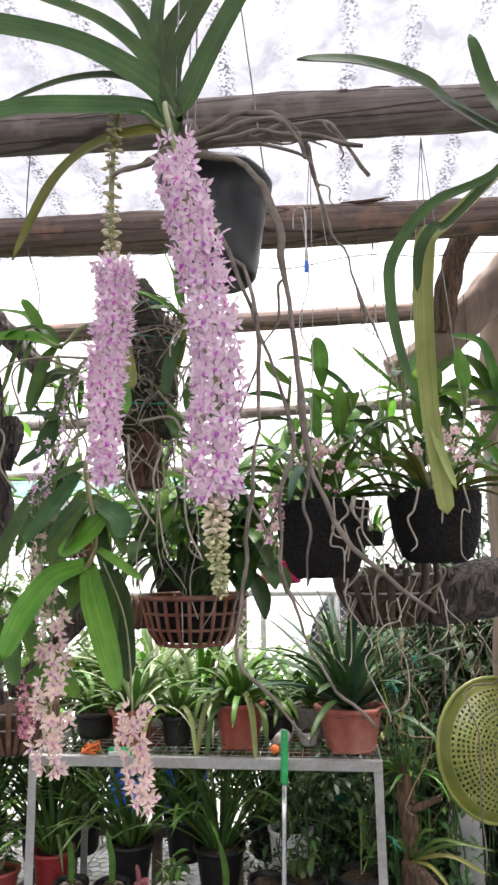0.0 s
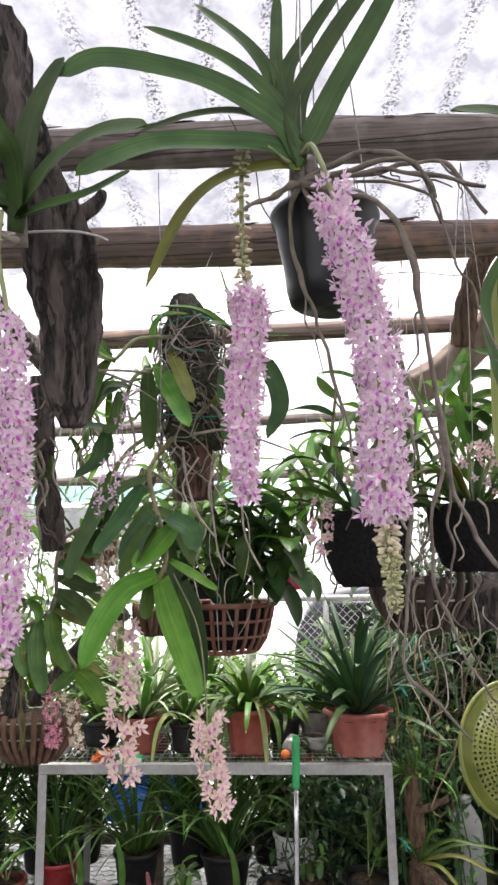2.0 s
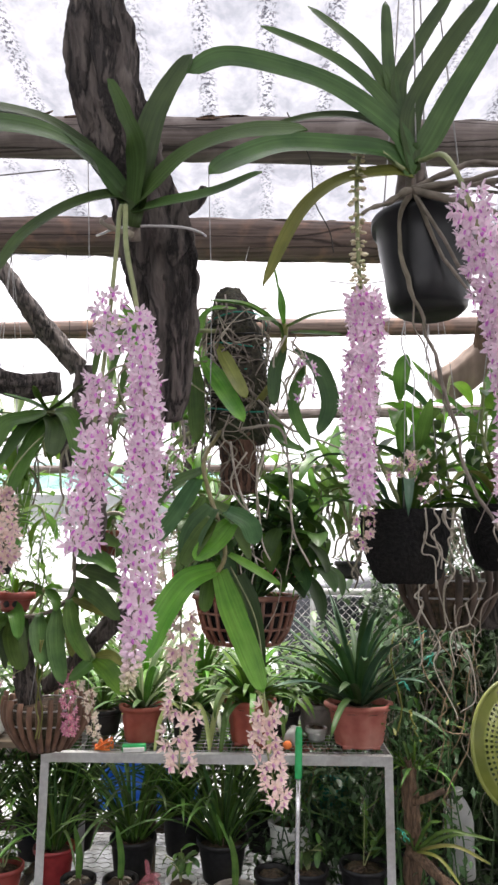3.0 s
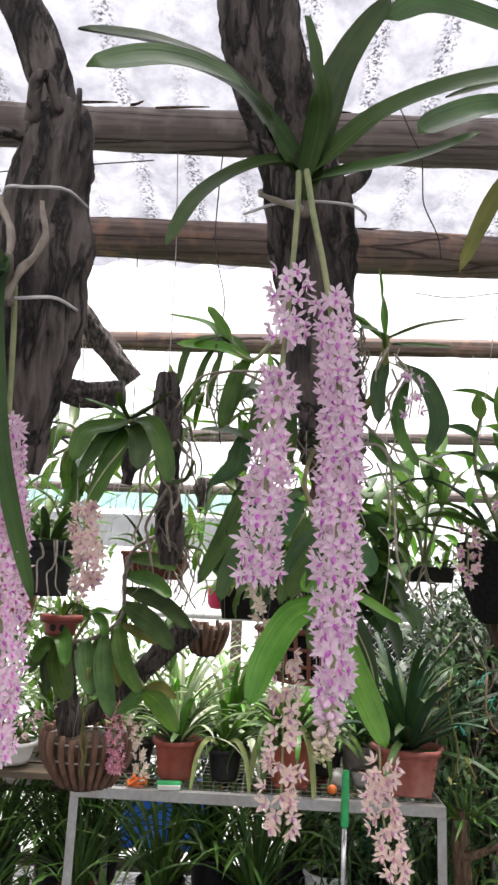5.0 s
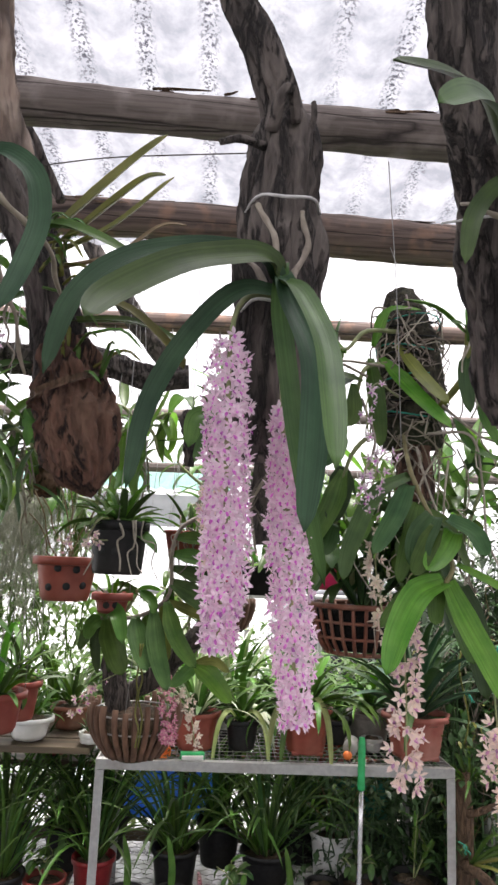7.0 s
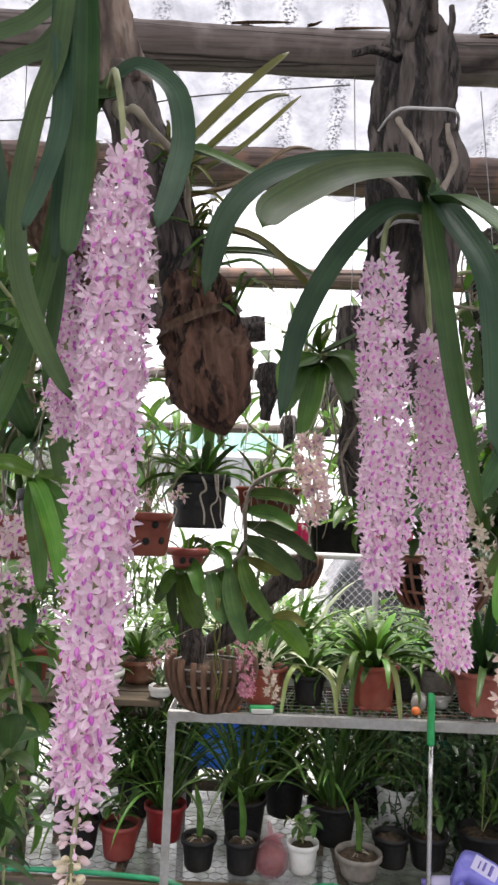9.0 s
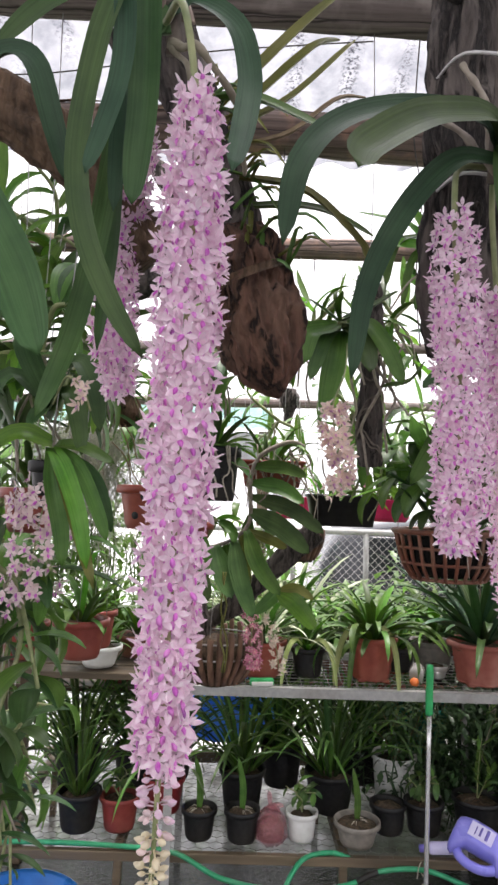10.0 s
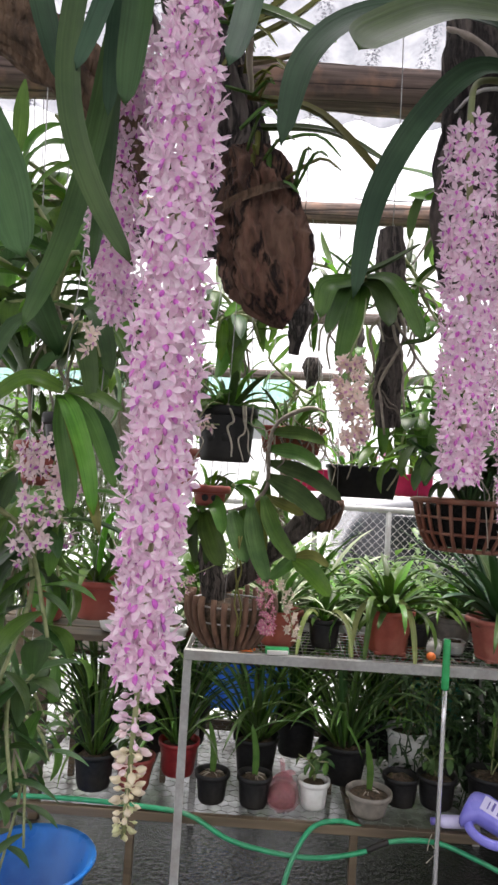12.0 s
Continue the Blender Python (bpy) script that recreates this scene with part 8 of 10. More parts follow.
blades(om, [
    (0.0164, mid_leaf, (-0.478, 1.190, 1.774), (-0.509, 1.160, 1.785), (-0.535, 1.120, 1.788)),
    (0.0284, vanda_green, (-0.478, 1.190, 1.774), (-0.443, 1.160, 1.784), (-0.399, 1.120, 1.805)),
    (0.0143, mid_leaf, (-0.478, 1.190, 1.774), (-0.486, 1.160, 1.787), (-0.484, 1.120, 1.802)),
    (0.0405, mid_leaf, (-0.478, 1.190, 1.769), (-0.504, 1.163, 1.752), (-0.533, 1.137, 1.736), (-0.543, 1.110, 1.684)),
    (0.0443, vanda_green, (-0.475, 1.190, 1.764), (-0.450, 1.155, 1.737), (-0.442, 1.110, 1.676)),
    (0.0374, mid_leaf, (-0.472, 1.190, 1.771), (-0.436, 1.163, 1.760), (-0.410, 1.137, 1.713), (-0.393, 1.110, 1.658)),
    (0.0423, mid_leaf, (-0.475, 1.190, 1.759), (-0.488, 1.150, 1.704), (-0.510, 1.110, 1.609)),
    (0.0305, vanda_green, (-0.478, 1.190, 1.764), (-0.505, 1.155, 1.735), (-0.532, 1.110, 1.660)),
    (0.0197, mid_leaf, (-0.406, 1.190, 1.669), (-0.373, 1.155, 1.672), (-0.357, 1.120, 1.697)),
], 304, 16, (0.3, 0.5), (0.8, 1.4), 0.4)
part("stem", tube_of([(-0.432, 1.21, 1.73), (-0.455, 1.20, 1.755), (-0.478, 1.19, 1.775)], 8, 0.008, 8, 0.25), stem_green, om)
dangling_roots(om, [(-0.41, 1.20, 1.72), (-0.42, 1.20, 1.70), (-0.44, 1.20, 1.71), (-0.40, 1.20, 1.74)], 36, (0.08, 0.20), 0.0028, root_grey, "root", 0.02)
spray(om, [(-0.465, 1.19, 1.75), (-0.484, 1.08, 1.669), (-0.503, 1.063, 1.612), (-0.493, 1.063, 1.548), (-0.494, 1.063, 1.490)], PEACH, 80, 351, "hanging spray of peach-pink flowers", 0.019, (0.72, 1.0), start=0.48)

# hanging pots at the far end
HOLES = [(4.25, 0.035), (4.62, 0.078), (4.95, 0.038), (5.25, 0.076), (5.6, 0.040)]
pot("hanging_pot", (-0.839, 1.70, 1.400), 0.071, 0.054, 0.104, terracotta, "terracotta plastic pot pierced with round holes, hung on wires", 30, holes=HOLES, hanger=(-0.84, 2.12, 2.23))
pot("hanging_pot", (-0.693, 1.49, 1.470), 0.059, 0.050, 0.112, pot_black, "black slotted plastic pot hung on wires", 26, rim=0.004, holes=[(a + 4.0, z) for a in (0.2, 0.75, 1.3) for z in (0.05,)], hanger=(-0.69, 1.50, 2.23))
pot("hanging_pot", (-0.745, 1.82, 1.365), 0.044, 0.034, 0.055, terracotta, "small terracotta pot pierced with holes, hung on wires", 24, holes=[(4.5, 0.025), (5.1, 0.025)], hanger=(-0.745, 2.12, 2.23))
pot("hanging_pot", (-1.000, 1.34, 1.405), 0.055, 0.044, 0.082, terracotta, "terracotta pot with four round holes, hung on wires", 26, holes=[(a, z) for a in (4.75, 5.25) for z in (0.028, 0.056)], hanger=(-1.000, 1.50, 2.23))
pot("hanging_pot", (-1.036, 1.93, 1.050), 0.066, 0.048, 0.105, terracotta, "terracotta pot hung on wires among leaves", 26, hanger=(-1.02, 2.12, 2.23))
pot("hanging_pot", (-0.938, 1.25, 1.470), 0.045, 0.036, 0.062, pot_black, "small black pot hung among leaves", 24, rim=0.003, hanger=(-0.938, 1.49, 2.23))
pot("hanging_pot", (-1.05, 2.20, 1.020), 0.055, 0.042, 0.115, terracotta, "terracotta pot pierced with holes, hung on wires", 26, holes=[(4.6, 0.05), (5.1, 0.05)], hanger=(-1.05, 2.14, 2.23))
for c, text, n, stock, sc in (((-0.693, 1.49, 1.57), "green fan of narrow leaves in a black hanging pot", 34, FAN + SPIDER[2:3] + OVAL[2:3], (0.6, 0.95)), ((-0.745, 1.82, 1.41), "small green plant in a pierced pot", 10, FAN, (0.4, 0.6)), ((-1.036, 1.93, 1.14), "green leafy plant in a terracotta pot", 20, FAN + SPIDER[2:], (0.8, 1.3)), ((-1.05, 2.20, 1.12), "leafy plant in a pierced terracotta pot", 18, FAN + CLIVIA, (0.7, 1.0)), ((-1.000, 1.34, 1.48), "green leafy plant in a pierced pot", 12, FAN, (0.6, 1.0))):
    o = potted("potted_plant", c, text)
    rosette(o, c, stock, n, int(-c[0] * 1000), (0.0, 1.3), 0.015, sc)
kp = thing("orchid_roots", (-0.693, 1.44, 1.57), "pale roots and three pink flowers hanging over a black pot", "roots")
dangling_roots(kp, [(-0.69, 1.432, 1.585), (-0.66, 1.432, 1.583), (-0.655, 1.435, 1.583), (-0.73, 1.435, 1.583), (-0.64, 1.44, 1.583)], 37, (0.06, 0.13), 0.0024)
spray(kp, [(-0.70, 1.44, 1.585), (-0.72, 1.40, 1.58), (-0.74, 1.39, 1.545), (-0.72, 1.385, 1.54), (-0.70, 1.385, 1.54)], PEACH, 5, 361, "three pink flowers", 0.012, (0.9, 1.1))
tw = thing("twiggy_orchid", (-0.839, 1.70, 1.49), "sparse twiggy orchid with tiny pale flowers in a pierced pot", "orchid")
rr = random.Random(81)
for k in range(12):
    s = Vector((-0.839 + rr.uniform(-0.03, 0.03), 1.69, 1.49))
    e = s + Vector((rr.uniform(-0.09, 0.09), rr.uniform(-0.05, 0.05), rr.uniform(0.08, 0.24)))
    part("cane", tube_of(wriggle(s, e, k + 500, 0.012, 4), 12, 0.0016, 5), [stem_green, stem_brown][k % 2], tw)
spray(tw, [(-0.84, 1.69, 1.49), (-0.85, 1.68, 1.53), (-0.82, 1.67, 1.54), (-0.80, 1.67, 1.52)], BLUSH, 10, 362, "tiny pale flowers", 0.02, (0.6, 0.8))


def trough(c, size, material, text, hang):
    p = thing("planter", c, text, "planter")
    cx, cy, cz = c
    w, d, h = size
    bm = bmesh.new()
    rings = []
    for z, f, g in ((0.0, 0.86, 0.80), (h * 0.9, 1.0, 1.0), (h * 0.9, 1.05, 1.06), (h, 1.05, 1.06), (h, 0.95, 0.92), (h * 0.1, 0.83, 0.76)):
        ring = []
        for k in range(24):
            a = 2 * math.pi * k / 24
            ca, sa = math.cos(a), math.sin(a)
            ring.append(bm.verts.new((cx + w / 2 * f * math.copysign(abs(ca) ** 0.35, ca), cy + d / 2 * g * math.copysign(abs(sa) ** 0.35, sa), cz + z)))
        rings.append(ring)
    for a, b in zip(rings, rings[1:]):
        for k in range(24):
            bm.faces.new((a[k], a[(k + 1) % 24], b[(k + 1) % 24], b[k]))
    bm.faces.new(rings[0])
    bm.faces.new(rings[-1])
    part("body", bm, material, p)
    part("potting_mix", box(bmesh.new(), (cx - w * 0.43, cy - d * 0.40, cz + h * 0.5), (cx + w * 0.43, cy + d * 0.40, cz + h * 0.90), 0.006), soil, p)
    for sx in (-1, 1):
        for sy in (-1, 1):
            hang_wire(p, (cx + 0.2 * sx * w, hang[0], hang[1]), (cx + sx * w * 0.46, cy + sy * d * 0.42, cz + h))
    return p


trough((-0.545, 1.95, 1.515), (0.17, 0.10, 0.070), terracotta, "reddish brown plastic trough tangled with roots, hung on wires", (2.12, 2.23))
trough((-0.285, 2.40, 1.400), (0.235, 0.13, 0.105), pot_black, "black plastic trough of small flowering plants, hung on wires", (2.14, 2.23))
trough((0.315, 2.50, 1.545), (0.165, 0.11, 0.052), pot_black, "shallow black trough of small plants, hung far behind", (2.9, 2.12))
for c, text, n, stock in (((-0.545, 1.95, 1.58), "narrow green leaves in a reddish trough", 12, FAN), ((-0.33, 2.40, 1.50), "small bright green plants in a black trough", 14, FAN), ((-0.23, 2.40, 1.50), "small green plants in a black trough", 14, FAN + SPIDER[2:]), ((0.285, 2.50, 1.585), "small bright green plants in a shallow trough", 12, FAN), ((0.35, 2.50, 1.585), "narrow green leaves in a shallow trough", 12, FAN)):
    o = potted("trough_plant", c, text)
    rosette(o, c, stock, n, int(abs(c[0]) * 1234), (0.0, 1.2), 0.03, (0.6, 1.0))
tf = thing("trough_flowers", (-0.26, 2.36, 1.52), "a few red and pale pink blooms above a black trough", "flowers")
spray(tf, [(-0.24, 2.38, 1.49), (-0.235, 2.36, 1.56)], ROSE, 5, 371, "red blooms", 0.02, (1.0, 1.5))
spray(tf, [(-0.36, 2.38, 1.49), (-0.375, 2.36, 1.55)], BLUSH, 5, 372, "pale blooms", 0.02, (0.9, 1.2))
tb2 = thing("crimson_tub", (0.0, 2.99, 1.40), "crimson plastic tub hung behind the plants", "tub")
bm = bmesh.new()
lathe(bm, (0.0, 2.99, 1.405), [(0.0, 0.0), (0.075, 0.0), (0.088, 0.02), (0.092, 0.085), (0.097, 0.090), (0.090, 0.092), (0.083, 0.02), (0.0, 0.008)], 28)
part("body", bm, crimson, tb2)
for a in (0.5, 2.6, 4.7):
    hang_wire(tb2, (0.0, 2.9, 2.12), (math.cos(a) * 0.094, 2.99 + math.sin(a) * 0.094, 1.495))
copy_thing(tb2, Matrix.Translation((-0.40, 2.99, 1.40)))
o = potted("potted_plant", (0.0, 2.99, 1.47), "leafy plant filling a crimson tub")
rosette(o, (0.0, 2.99, 1.47), FAN + CLIVIA, 22, 3711, (0.0, 1.2), 0.03, (0.7, 1.0))

# ---- right-hand side ----
pole("timber_post", (0.655, 1.97, 0.0), (0.70, 1.97, 2.26), 0.060, pole_wood, "reddish brown split timber post", 71, 16, 0.16, 40, category="post")
log_thing("branch", [(0.375, 1.79, 1.962), (0.44, 1.79, 2.00), (0.52, 1.79, 2.065), (0.60, 1.79, 2.14), (0.68, 1.80, 2.23), (0.80, 1.82, 2.36)], lambda u: 0.046 + 0.006 * u, pole_wood, "pale sawn-off timber branch slanting up to the roof", 60, 32, 0.1, 1.0, 14, "branch")
log_thing("branch", [(0.50, 1.76, 2.06), (0.515, 1.75, 2.16), (0.545, 1.74, 2.26), (0.60, 1.72, 2.36)], lambda u: 0.028, bark_brown, "rough forked branch below the roof's edge", 48, 28, 0.3, 1.0, 30, "branch")
log_thing("driftwood_log", [(0.40, 1.62, 1.40), (0.45, 1.61, 1.41), (0.52, 1.62, 1.43), (0.60, 1.66, 1.45), (0.68, 1.72, 1.44)], lambda u: 0.038 + 0.022 * math.sin(3.1 * u), bark, "dark hollow driftwood log hung near the post", 26, 18, 0.35, 1.0, 22)
hang_wire(bpy.data.objects["driftwood_log.002"], (0.52, 1.58, 2.23), (0.52, 1.62, 1.47), wire_dark)


def colander():
    """Shallow round strainer with rows of holes, hung by its rim on the post."""
    c = thing("colander", (0.592, 1.90, 1.035), "olive green plastic colander with round holes, hung on a post", "colander")
    bm = bmesh.new()
    R, n, seg = 0.166, 32, 128
    rings = []
    for i in range(n + 1):
        r = R * i / n
        h = -0.052 * math.cos(math.pi / 2 * min(1, (r / R) ** 1.6))
        rings.append([bm.verts.new((r * math.cos(2 * math.pi * k / seg), h, r * math.sin(2 * math.pi * k / seg))) for k in range(seg)] if i else [bm.verts.new((0, h, 0))])
    for k in range(seg):
        bm.faces.new((rings[0][0], rings[1][k], rings[1][(k + 1) % seg]))
    for i in range(1, n):
        # the spacing of the holes doubles towards the middle, so that they stay about one size
        step = 4 if i < 8 else 2 if i < 16 else 1
        for k in range(seg):
            if 5 < i < 28 and i % 2 == 0 and (k + (step // 2 if i % 4 == 0 else 0)) % (step * 2) < step:
                continue
            bm.faces.new((rings[i][k], rings[i][(k + 1) % seg], rings[i + 1][(k + 1) % seg], rings[i + 1][k]))
    bmesh.ops.solidify(bm, geom=bm.faces[:], thickness=0.0018)
    m = Matrix.Translation((0.592, 1.90, 1.035)) @ Matrix.Rotation(radians(24), 4, "Z") @ Matrix.Rotation(radians(-6), 4, "X")
    bm.transform(m)
    part("bowl", bm, colander_green, c)
    bm = bmesh.new()
    ps = [Vector((R * math.cos(2 * math.pi * k / 60), 0.0, R * math.sin(2 * math.pi * k / 60))) for k in range(61)]
    tube(bm, ps, 0.0048, 8)
    bm.transform(m)
    part("rim", bm, colander_green, c)
    part("hook", tube_of([(0.62, 1.90, 1.198), (0.63, 1.905, 1.215), (0.655, 1.918, 1.22)], 8, 0.0015, 5), wire_mat, c)


colander()


jug_plastic = surface("cloudy plastic", (0.40, 0.41, 0.40), (0.58, 0.59, 0.57), 0.35, 14, 4, 0.08, stain=(0.34, 0.32, 0.26), stain_scale=9, stain_amount=0.5, translucent=0.3)


def jug(c):
    j = thing("plastic_jug", c, "cloudy white plastic jug with a moulded handle", "jug")
    c = Vector(c)
    bm = bmesh.new()
    rings = []
    for h, rx in ((0.0, 0.046), (0.006, 0.052), (0.02, 0.055), (0.12, 0.054), (0.205, 0.055), (0.240, 0.049), (0.275, 0.033), (0.292, 0.020), (0.310, 0.019)):
        ring = []
        for k in range(28):
            a = 2 * math.pi * k / 28
            ca, sa = math.cos(a), math.sin(a)
            ex = 0.5 if h < 0.245 else 0.9
            ring.append(bm.verts.new(c + Vector((rx * math.copysign(abs(ca) ** ex, ca), rx * 0.85 * math.copysign(abs(sa) ** ex, sa), h))))
        rings.append(ring)
    for a, b in zip(rings, rings[1:]):
        for k in range(28):
            bm.faces.new((a[k], a[(k + 1) % 28], b[(k + 1) % 28], b[k]))
    bm.faces.new(rings[0])
    bm.faces.new(rings[-1])
    part("body", bm, jug_plastic, j)
    part("handle", tube_of([c + Vector((-0.020, -0.03, 0.280)), c + Vector((-0.045, -0.042, 0.285)), c + Vector((-0.060, -0.045, 0.250)), c + Vector((-0.050, -0.04, 0.180))], 14, 0.008, 9), jug_plastic, j)
    bm = bmesh.new()
    lathe(bm, c + Vector((0, 0, 0.305)), [(0.0, 0.0), (0.023, 0.0), (0.023, 0.016), (0.0, 0.017)], 20)
    part("cap", bm, pot_white, j)


jug((0.675, 2.88, SH))

# vanda and leaves beside the post
vr = orchid((0.62, 1.72, 1.84), "strap-leaved orchid with bright arching leaves beside a post", [
    (0.030, (0.55, 1.70, 1.92), (0.47, 1.69, 1.88), (0.42, 1.68, 1.80)),
    (0.032, (0.56, 1.68, 1.95), (0.50, 1.66, 1.96), (0.46, 1.66, 1.93)),
    (0.030, (0.57, 1.69, 1.88), (0.50, 1.68, 1.86), (0.46, 1.67, 1.78)),
    (0.028, (0.60, 1.68, 1.92), (0.57, 1.66, 2.00), (0.50, 1.65, 2.02)),
    (0.028, (0.66, 1.68, 1.93), (0.70, 1.66, 1.98), (0.78, 1.66, 1.96)),
    (0.026, (0.58, 1.69, 1.80), (0.54, 1.68, 1.74), (0.52, 1.67, 1.66)),
    (0.028, (0.62, 1.68, 1.92), (0.63, 1.67, 2.0)),
], [bright_leaf, mid_leaf], 17, [(0.004, (0.60, 1.70, 1.76), (0.57, 1.68, 1.66), (0.58, 1.68, 1.54))])
spray(vr, [(0.60, 1.70, 1.84), (0.54, 1.66, 1.80), (0.50, 1.65, 1.74), (0.49, 1.65, 1.68)], BLUSH, 26, 381, "hanging spray of pale pink flowers", 0.028, (0.9, 1.2))
hang_wire(vr, (0.62, 1.60, 2.23), (0.62, 1.72, 1.86))
for base, ends, stock, sd, text in (
        ((0.36, 1.62, 1.62), [(0.28, 1.58, 1.88), (0.36, 1.60, 1.95), (0.45, 1.62, 1.90), (0.50, 1.60, 1.78), (0.24, 1.60, 1.78)], LONGOVAL, 391, "tall bright leafy orchid canes behind the black pots"),
        ((0.13, 1.75, 1.58), [(0.05, 1.72, 1.80), (0.15, 1.72, 1.86), (0.22, 1.74, 1.80)], LONGOVAL, 392, "leafy orchid canes hung behind the black pots")):
    o = thing("cane_orchid", base, text, "orchid")
    leafy_stems(o, base, ends, stock, sd, 9, (0.8, 1.2), 0.005, stem_green, 0.15)
    hang_wire(o, (base[0], 2.1, 2.23), base)
    rr = random.Random(sd)
    for k in range(6):
        part("root", tube_of(wriggle(base, Vector(base) + Vector((rr.uniform(-0.06, 0.06), rr.uniform(-0.04, 0.04), -rr.uniform(0.06, 0.16))), sd + k, 0.015), 14, 0.0024, 6), root_grey, o)


# ---- left-hand side: crowded hanging orchids ----
def hung_leaves(loc, text, ends, stock, seed, per=8, scale=(0.8, 1.2), hang=(1.5, 2.23), stem=None, roots=4):
    o = thing("leafy_orchid", loc, text, "orchid")
    leafy_stems(o, loc, ends, stock, seed, per, scale, 0.0055, stem or stem_green, 0.12)
    hang_wire(o, (loc[0], hang[0], hang[1]), loc)
    rr = random.Random(seed)
    for k in range(roots):
        part("root", tube_of(wriggle(loc, Vector(loc) + Vector((rr.uniform(-0.06, 0.06), rr.uniform(-0.04, 0.04), -rr.uniform(0.06, 0.2))), seed + k, 0.018), 14, 0.0024, 6), root_grey, o)
    return o


lv = thing("broadleaf_orchid", (-0.885, 1.02, 1.545), "broad-leaved pale green orchid with long drooping leaves", "orchid")
for w, mat, pts in (
        (0.038, bright_leaf, [(-0.885, 1.02, 1.545), (-0.93, 1.00, 1.555), (-0.985, 0.99, 1.51)]),
        (0.024, mid_leaf, [(-0.880, 1.02, 1.545), (-0.84, 1.00, 1.540), (-0.795, 0.99, 1.52)]),
        (0.026, bright_leaf, [(-0.885, 1.02, 1.54), (-0.86, 0.99, 1.51), (-0.835, 0.98, 1.45), (-0.822, 0.98, 1.385)]),
        (0.022, olive_leaf, [(-0.885, 1.02, 1.54), (-0.858, 1.0, 1.49), (-0.836, 0.99, 1.43), (-0.812, 0.98, 1.36)]),
        (0.026, mid_leaf, [(-0.885, 1.02, 1.54), (-0.875, 1.0, 1.49), (-0.862, 1.0, 1.43), (-0.858, 1.0, 1.385)]),
        (0.022, mid_leaf, [(-0.882, 1.02, 1.54), (-0.845, 1.0, 1.515), (-0.815, 0.99, 1.46), (-0.80, 0.99, 1.42)]),
        (0.028, dark_leaf, [(-0.88, 1.03, 1.53), (-0.83, 1.02, 1.50), (-0.80, 1.02, 1.43)]),
        (0.030, dark_leaf, [(-0.90, 1.05, 1.60), (-0.86, 1.02, 1.66), (-0.83, 1.0, 1.62), (-0.815, 0.99, 1.56)]),
        (0.030, vanda_green, [(-0.90, 1.05, 1.58), (-0.87, 1.03, 1.62), (-0.85, 1.01, 1.58), (-0.84, 1.0, 1.53)]),
        (0.030, dark_leaf, [(-0.90, 1.05, 1.60), (-0.95, 1.03, 1.64), (-0.98, 1.01, 1.58), (-0.99, 1.0, 1.53)]),
        (0.034, dark_leaf, [(-0.90, 1.05, 1.60), (-0.93, 1.02, 1.68), (-0.91, 1.0, 1.72)])):
    part("leaf", strap_of(pts, w, 12, fold=0.3, thick=0.0015, blunt=0.8), mat, lv)
spray(lv, [(-0.89, 1.03, 1.60), (-0.86, 0.98, 1.63), (-0.835, 0.97, 1.61), (-0.825, 0.97, 1.585)], PEACH, 6, 401, "a few pink flowers", 0.014, (0.8, 1.0))
spray(lv, [(-0.90, 1.06, 1.52), (-0.93, 1.16, 1.47), (-0.945, 1.18, 1.42), (-0.965, 1.20, 1.30)], PALEPINK, 110, 402, "loose hanging spray of pale pink flowers", 0.046, (1.0, 1.3))
hang_wire(lv, (-0.885, 1.17, 2.27), (-0.885, 1.02, 1.55))

hung_leaves((-1.02, 1.45, 1.98), "dense leafy orchid with green canes under a roof beam", [(-1.16, 1.40, 2.05), (-1.14, 1.38, 1.90), (-0.98, 1.36, 1.86), (-1.04, 1.35, 2.10), (-1.20, 1.42, 1.98), (-0.95, 1.40, 1.95)], LONGOVAL + OVAL[:1], 411)
hung_leaves((-1.00, 1.30, 1.72), "dark leafy orchid hung among other plants", [(-1.10, 1.24, 1.80), (-0.93, 1.22, 1.80), (-1.06, 1.2, 1.62), (-0.92, 1.22, 1.64), (-1.14, 1.26, 1.70)], OVAL + LONGOVAL[5:], 412)
hung_leaves((-1.12, 1.60, 1.30), "green leafy orchid canes hanging at the end of the row", [(-1.20, 1.55, 1.42), (-1.05, 1.50, 1.40), (-1.02, 1.52, 1.22), (-1.18, 1.5, 1.16), (-1.10, 1.5, 1.08), (-1.22, 1.55, 1.28)], LONGOVAL[1:3] + LONGOVAL[4:] + OVAL[2:3], 413)
hung_leaves((-1.14, 1.70, 0.98), "trailing green leafy orchid with drooping canes", [(-1.06, 1.62, 0.90), (-1.20, 1.60, 0.84), (-1.10, 1.60, 0.76), (-1.02, 1.62, 1.02), (-1.26, 1.64, 0.95), (-1.16, 1.6, 0.66)], LONGOVAL[4:] + OVAL[:2], 414, 9, (0.7, 1.1))
hung_leaves((-1.20, 1.90, 0.80), "trailing dark leafy orchid low at the end of the row", [(-1.10, 1.82, 0.72), (-1.26, 1.80, 0.62), (-1.14, 1.80, 0.52), (-1.30, 1.84, 0.74), (-1.20, 1.8, 0.44)], LONGOVAL[4:] + OVAL[:2], 415, 9, (0.7, 1.1), (2.13, 2.23))
hung_leaves((-1.30, 2.05, 1.45), "leafy green orchid far along the row", [(-1.40, 2.0, 1.60), (-1.20, 1.98, 1.62), (-1.18, 2.0, 1.36), (-1.38, 2.0, 1.30), (-1.3, 1.98, 1.70)], LONGOVAL, 416, 8, (0.9, 1.3), (2.13, 2.23))
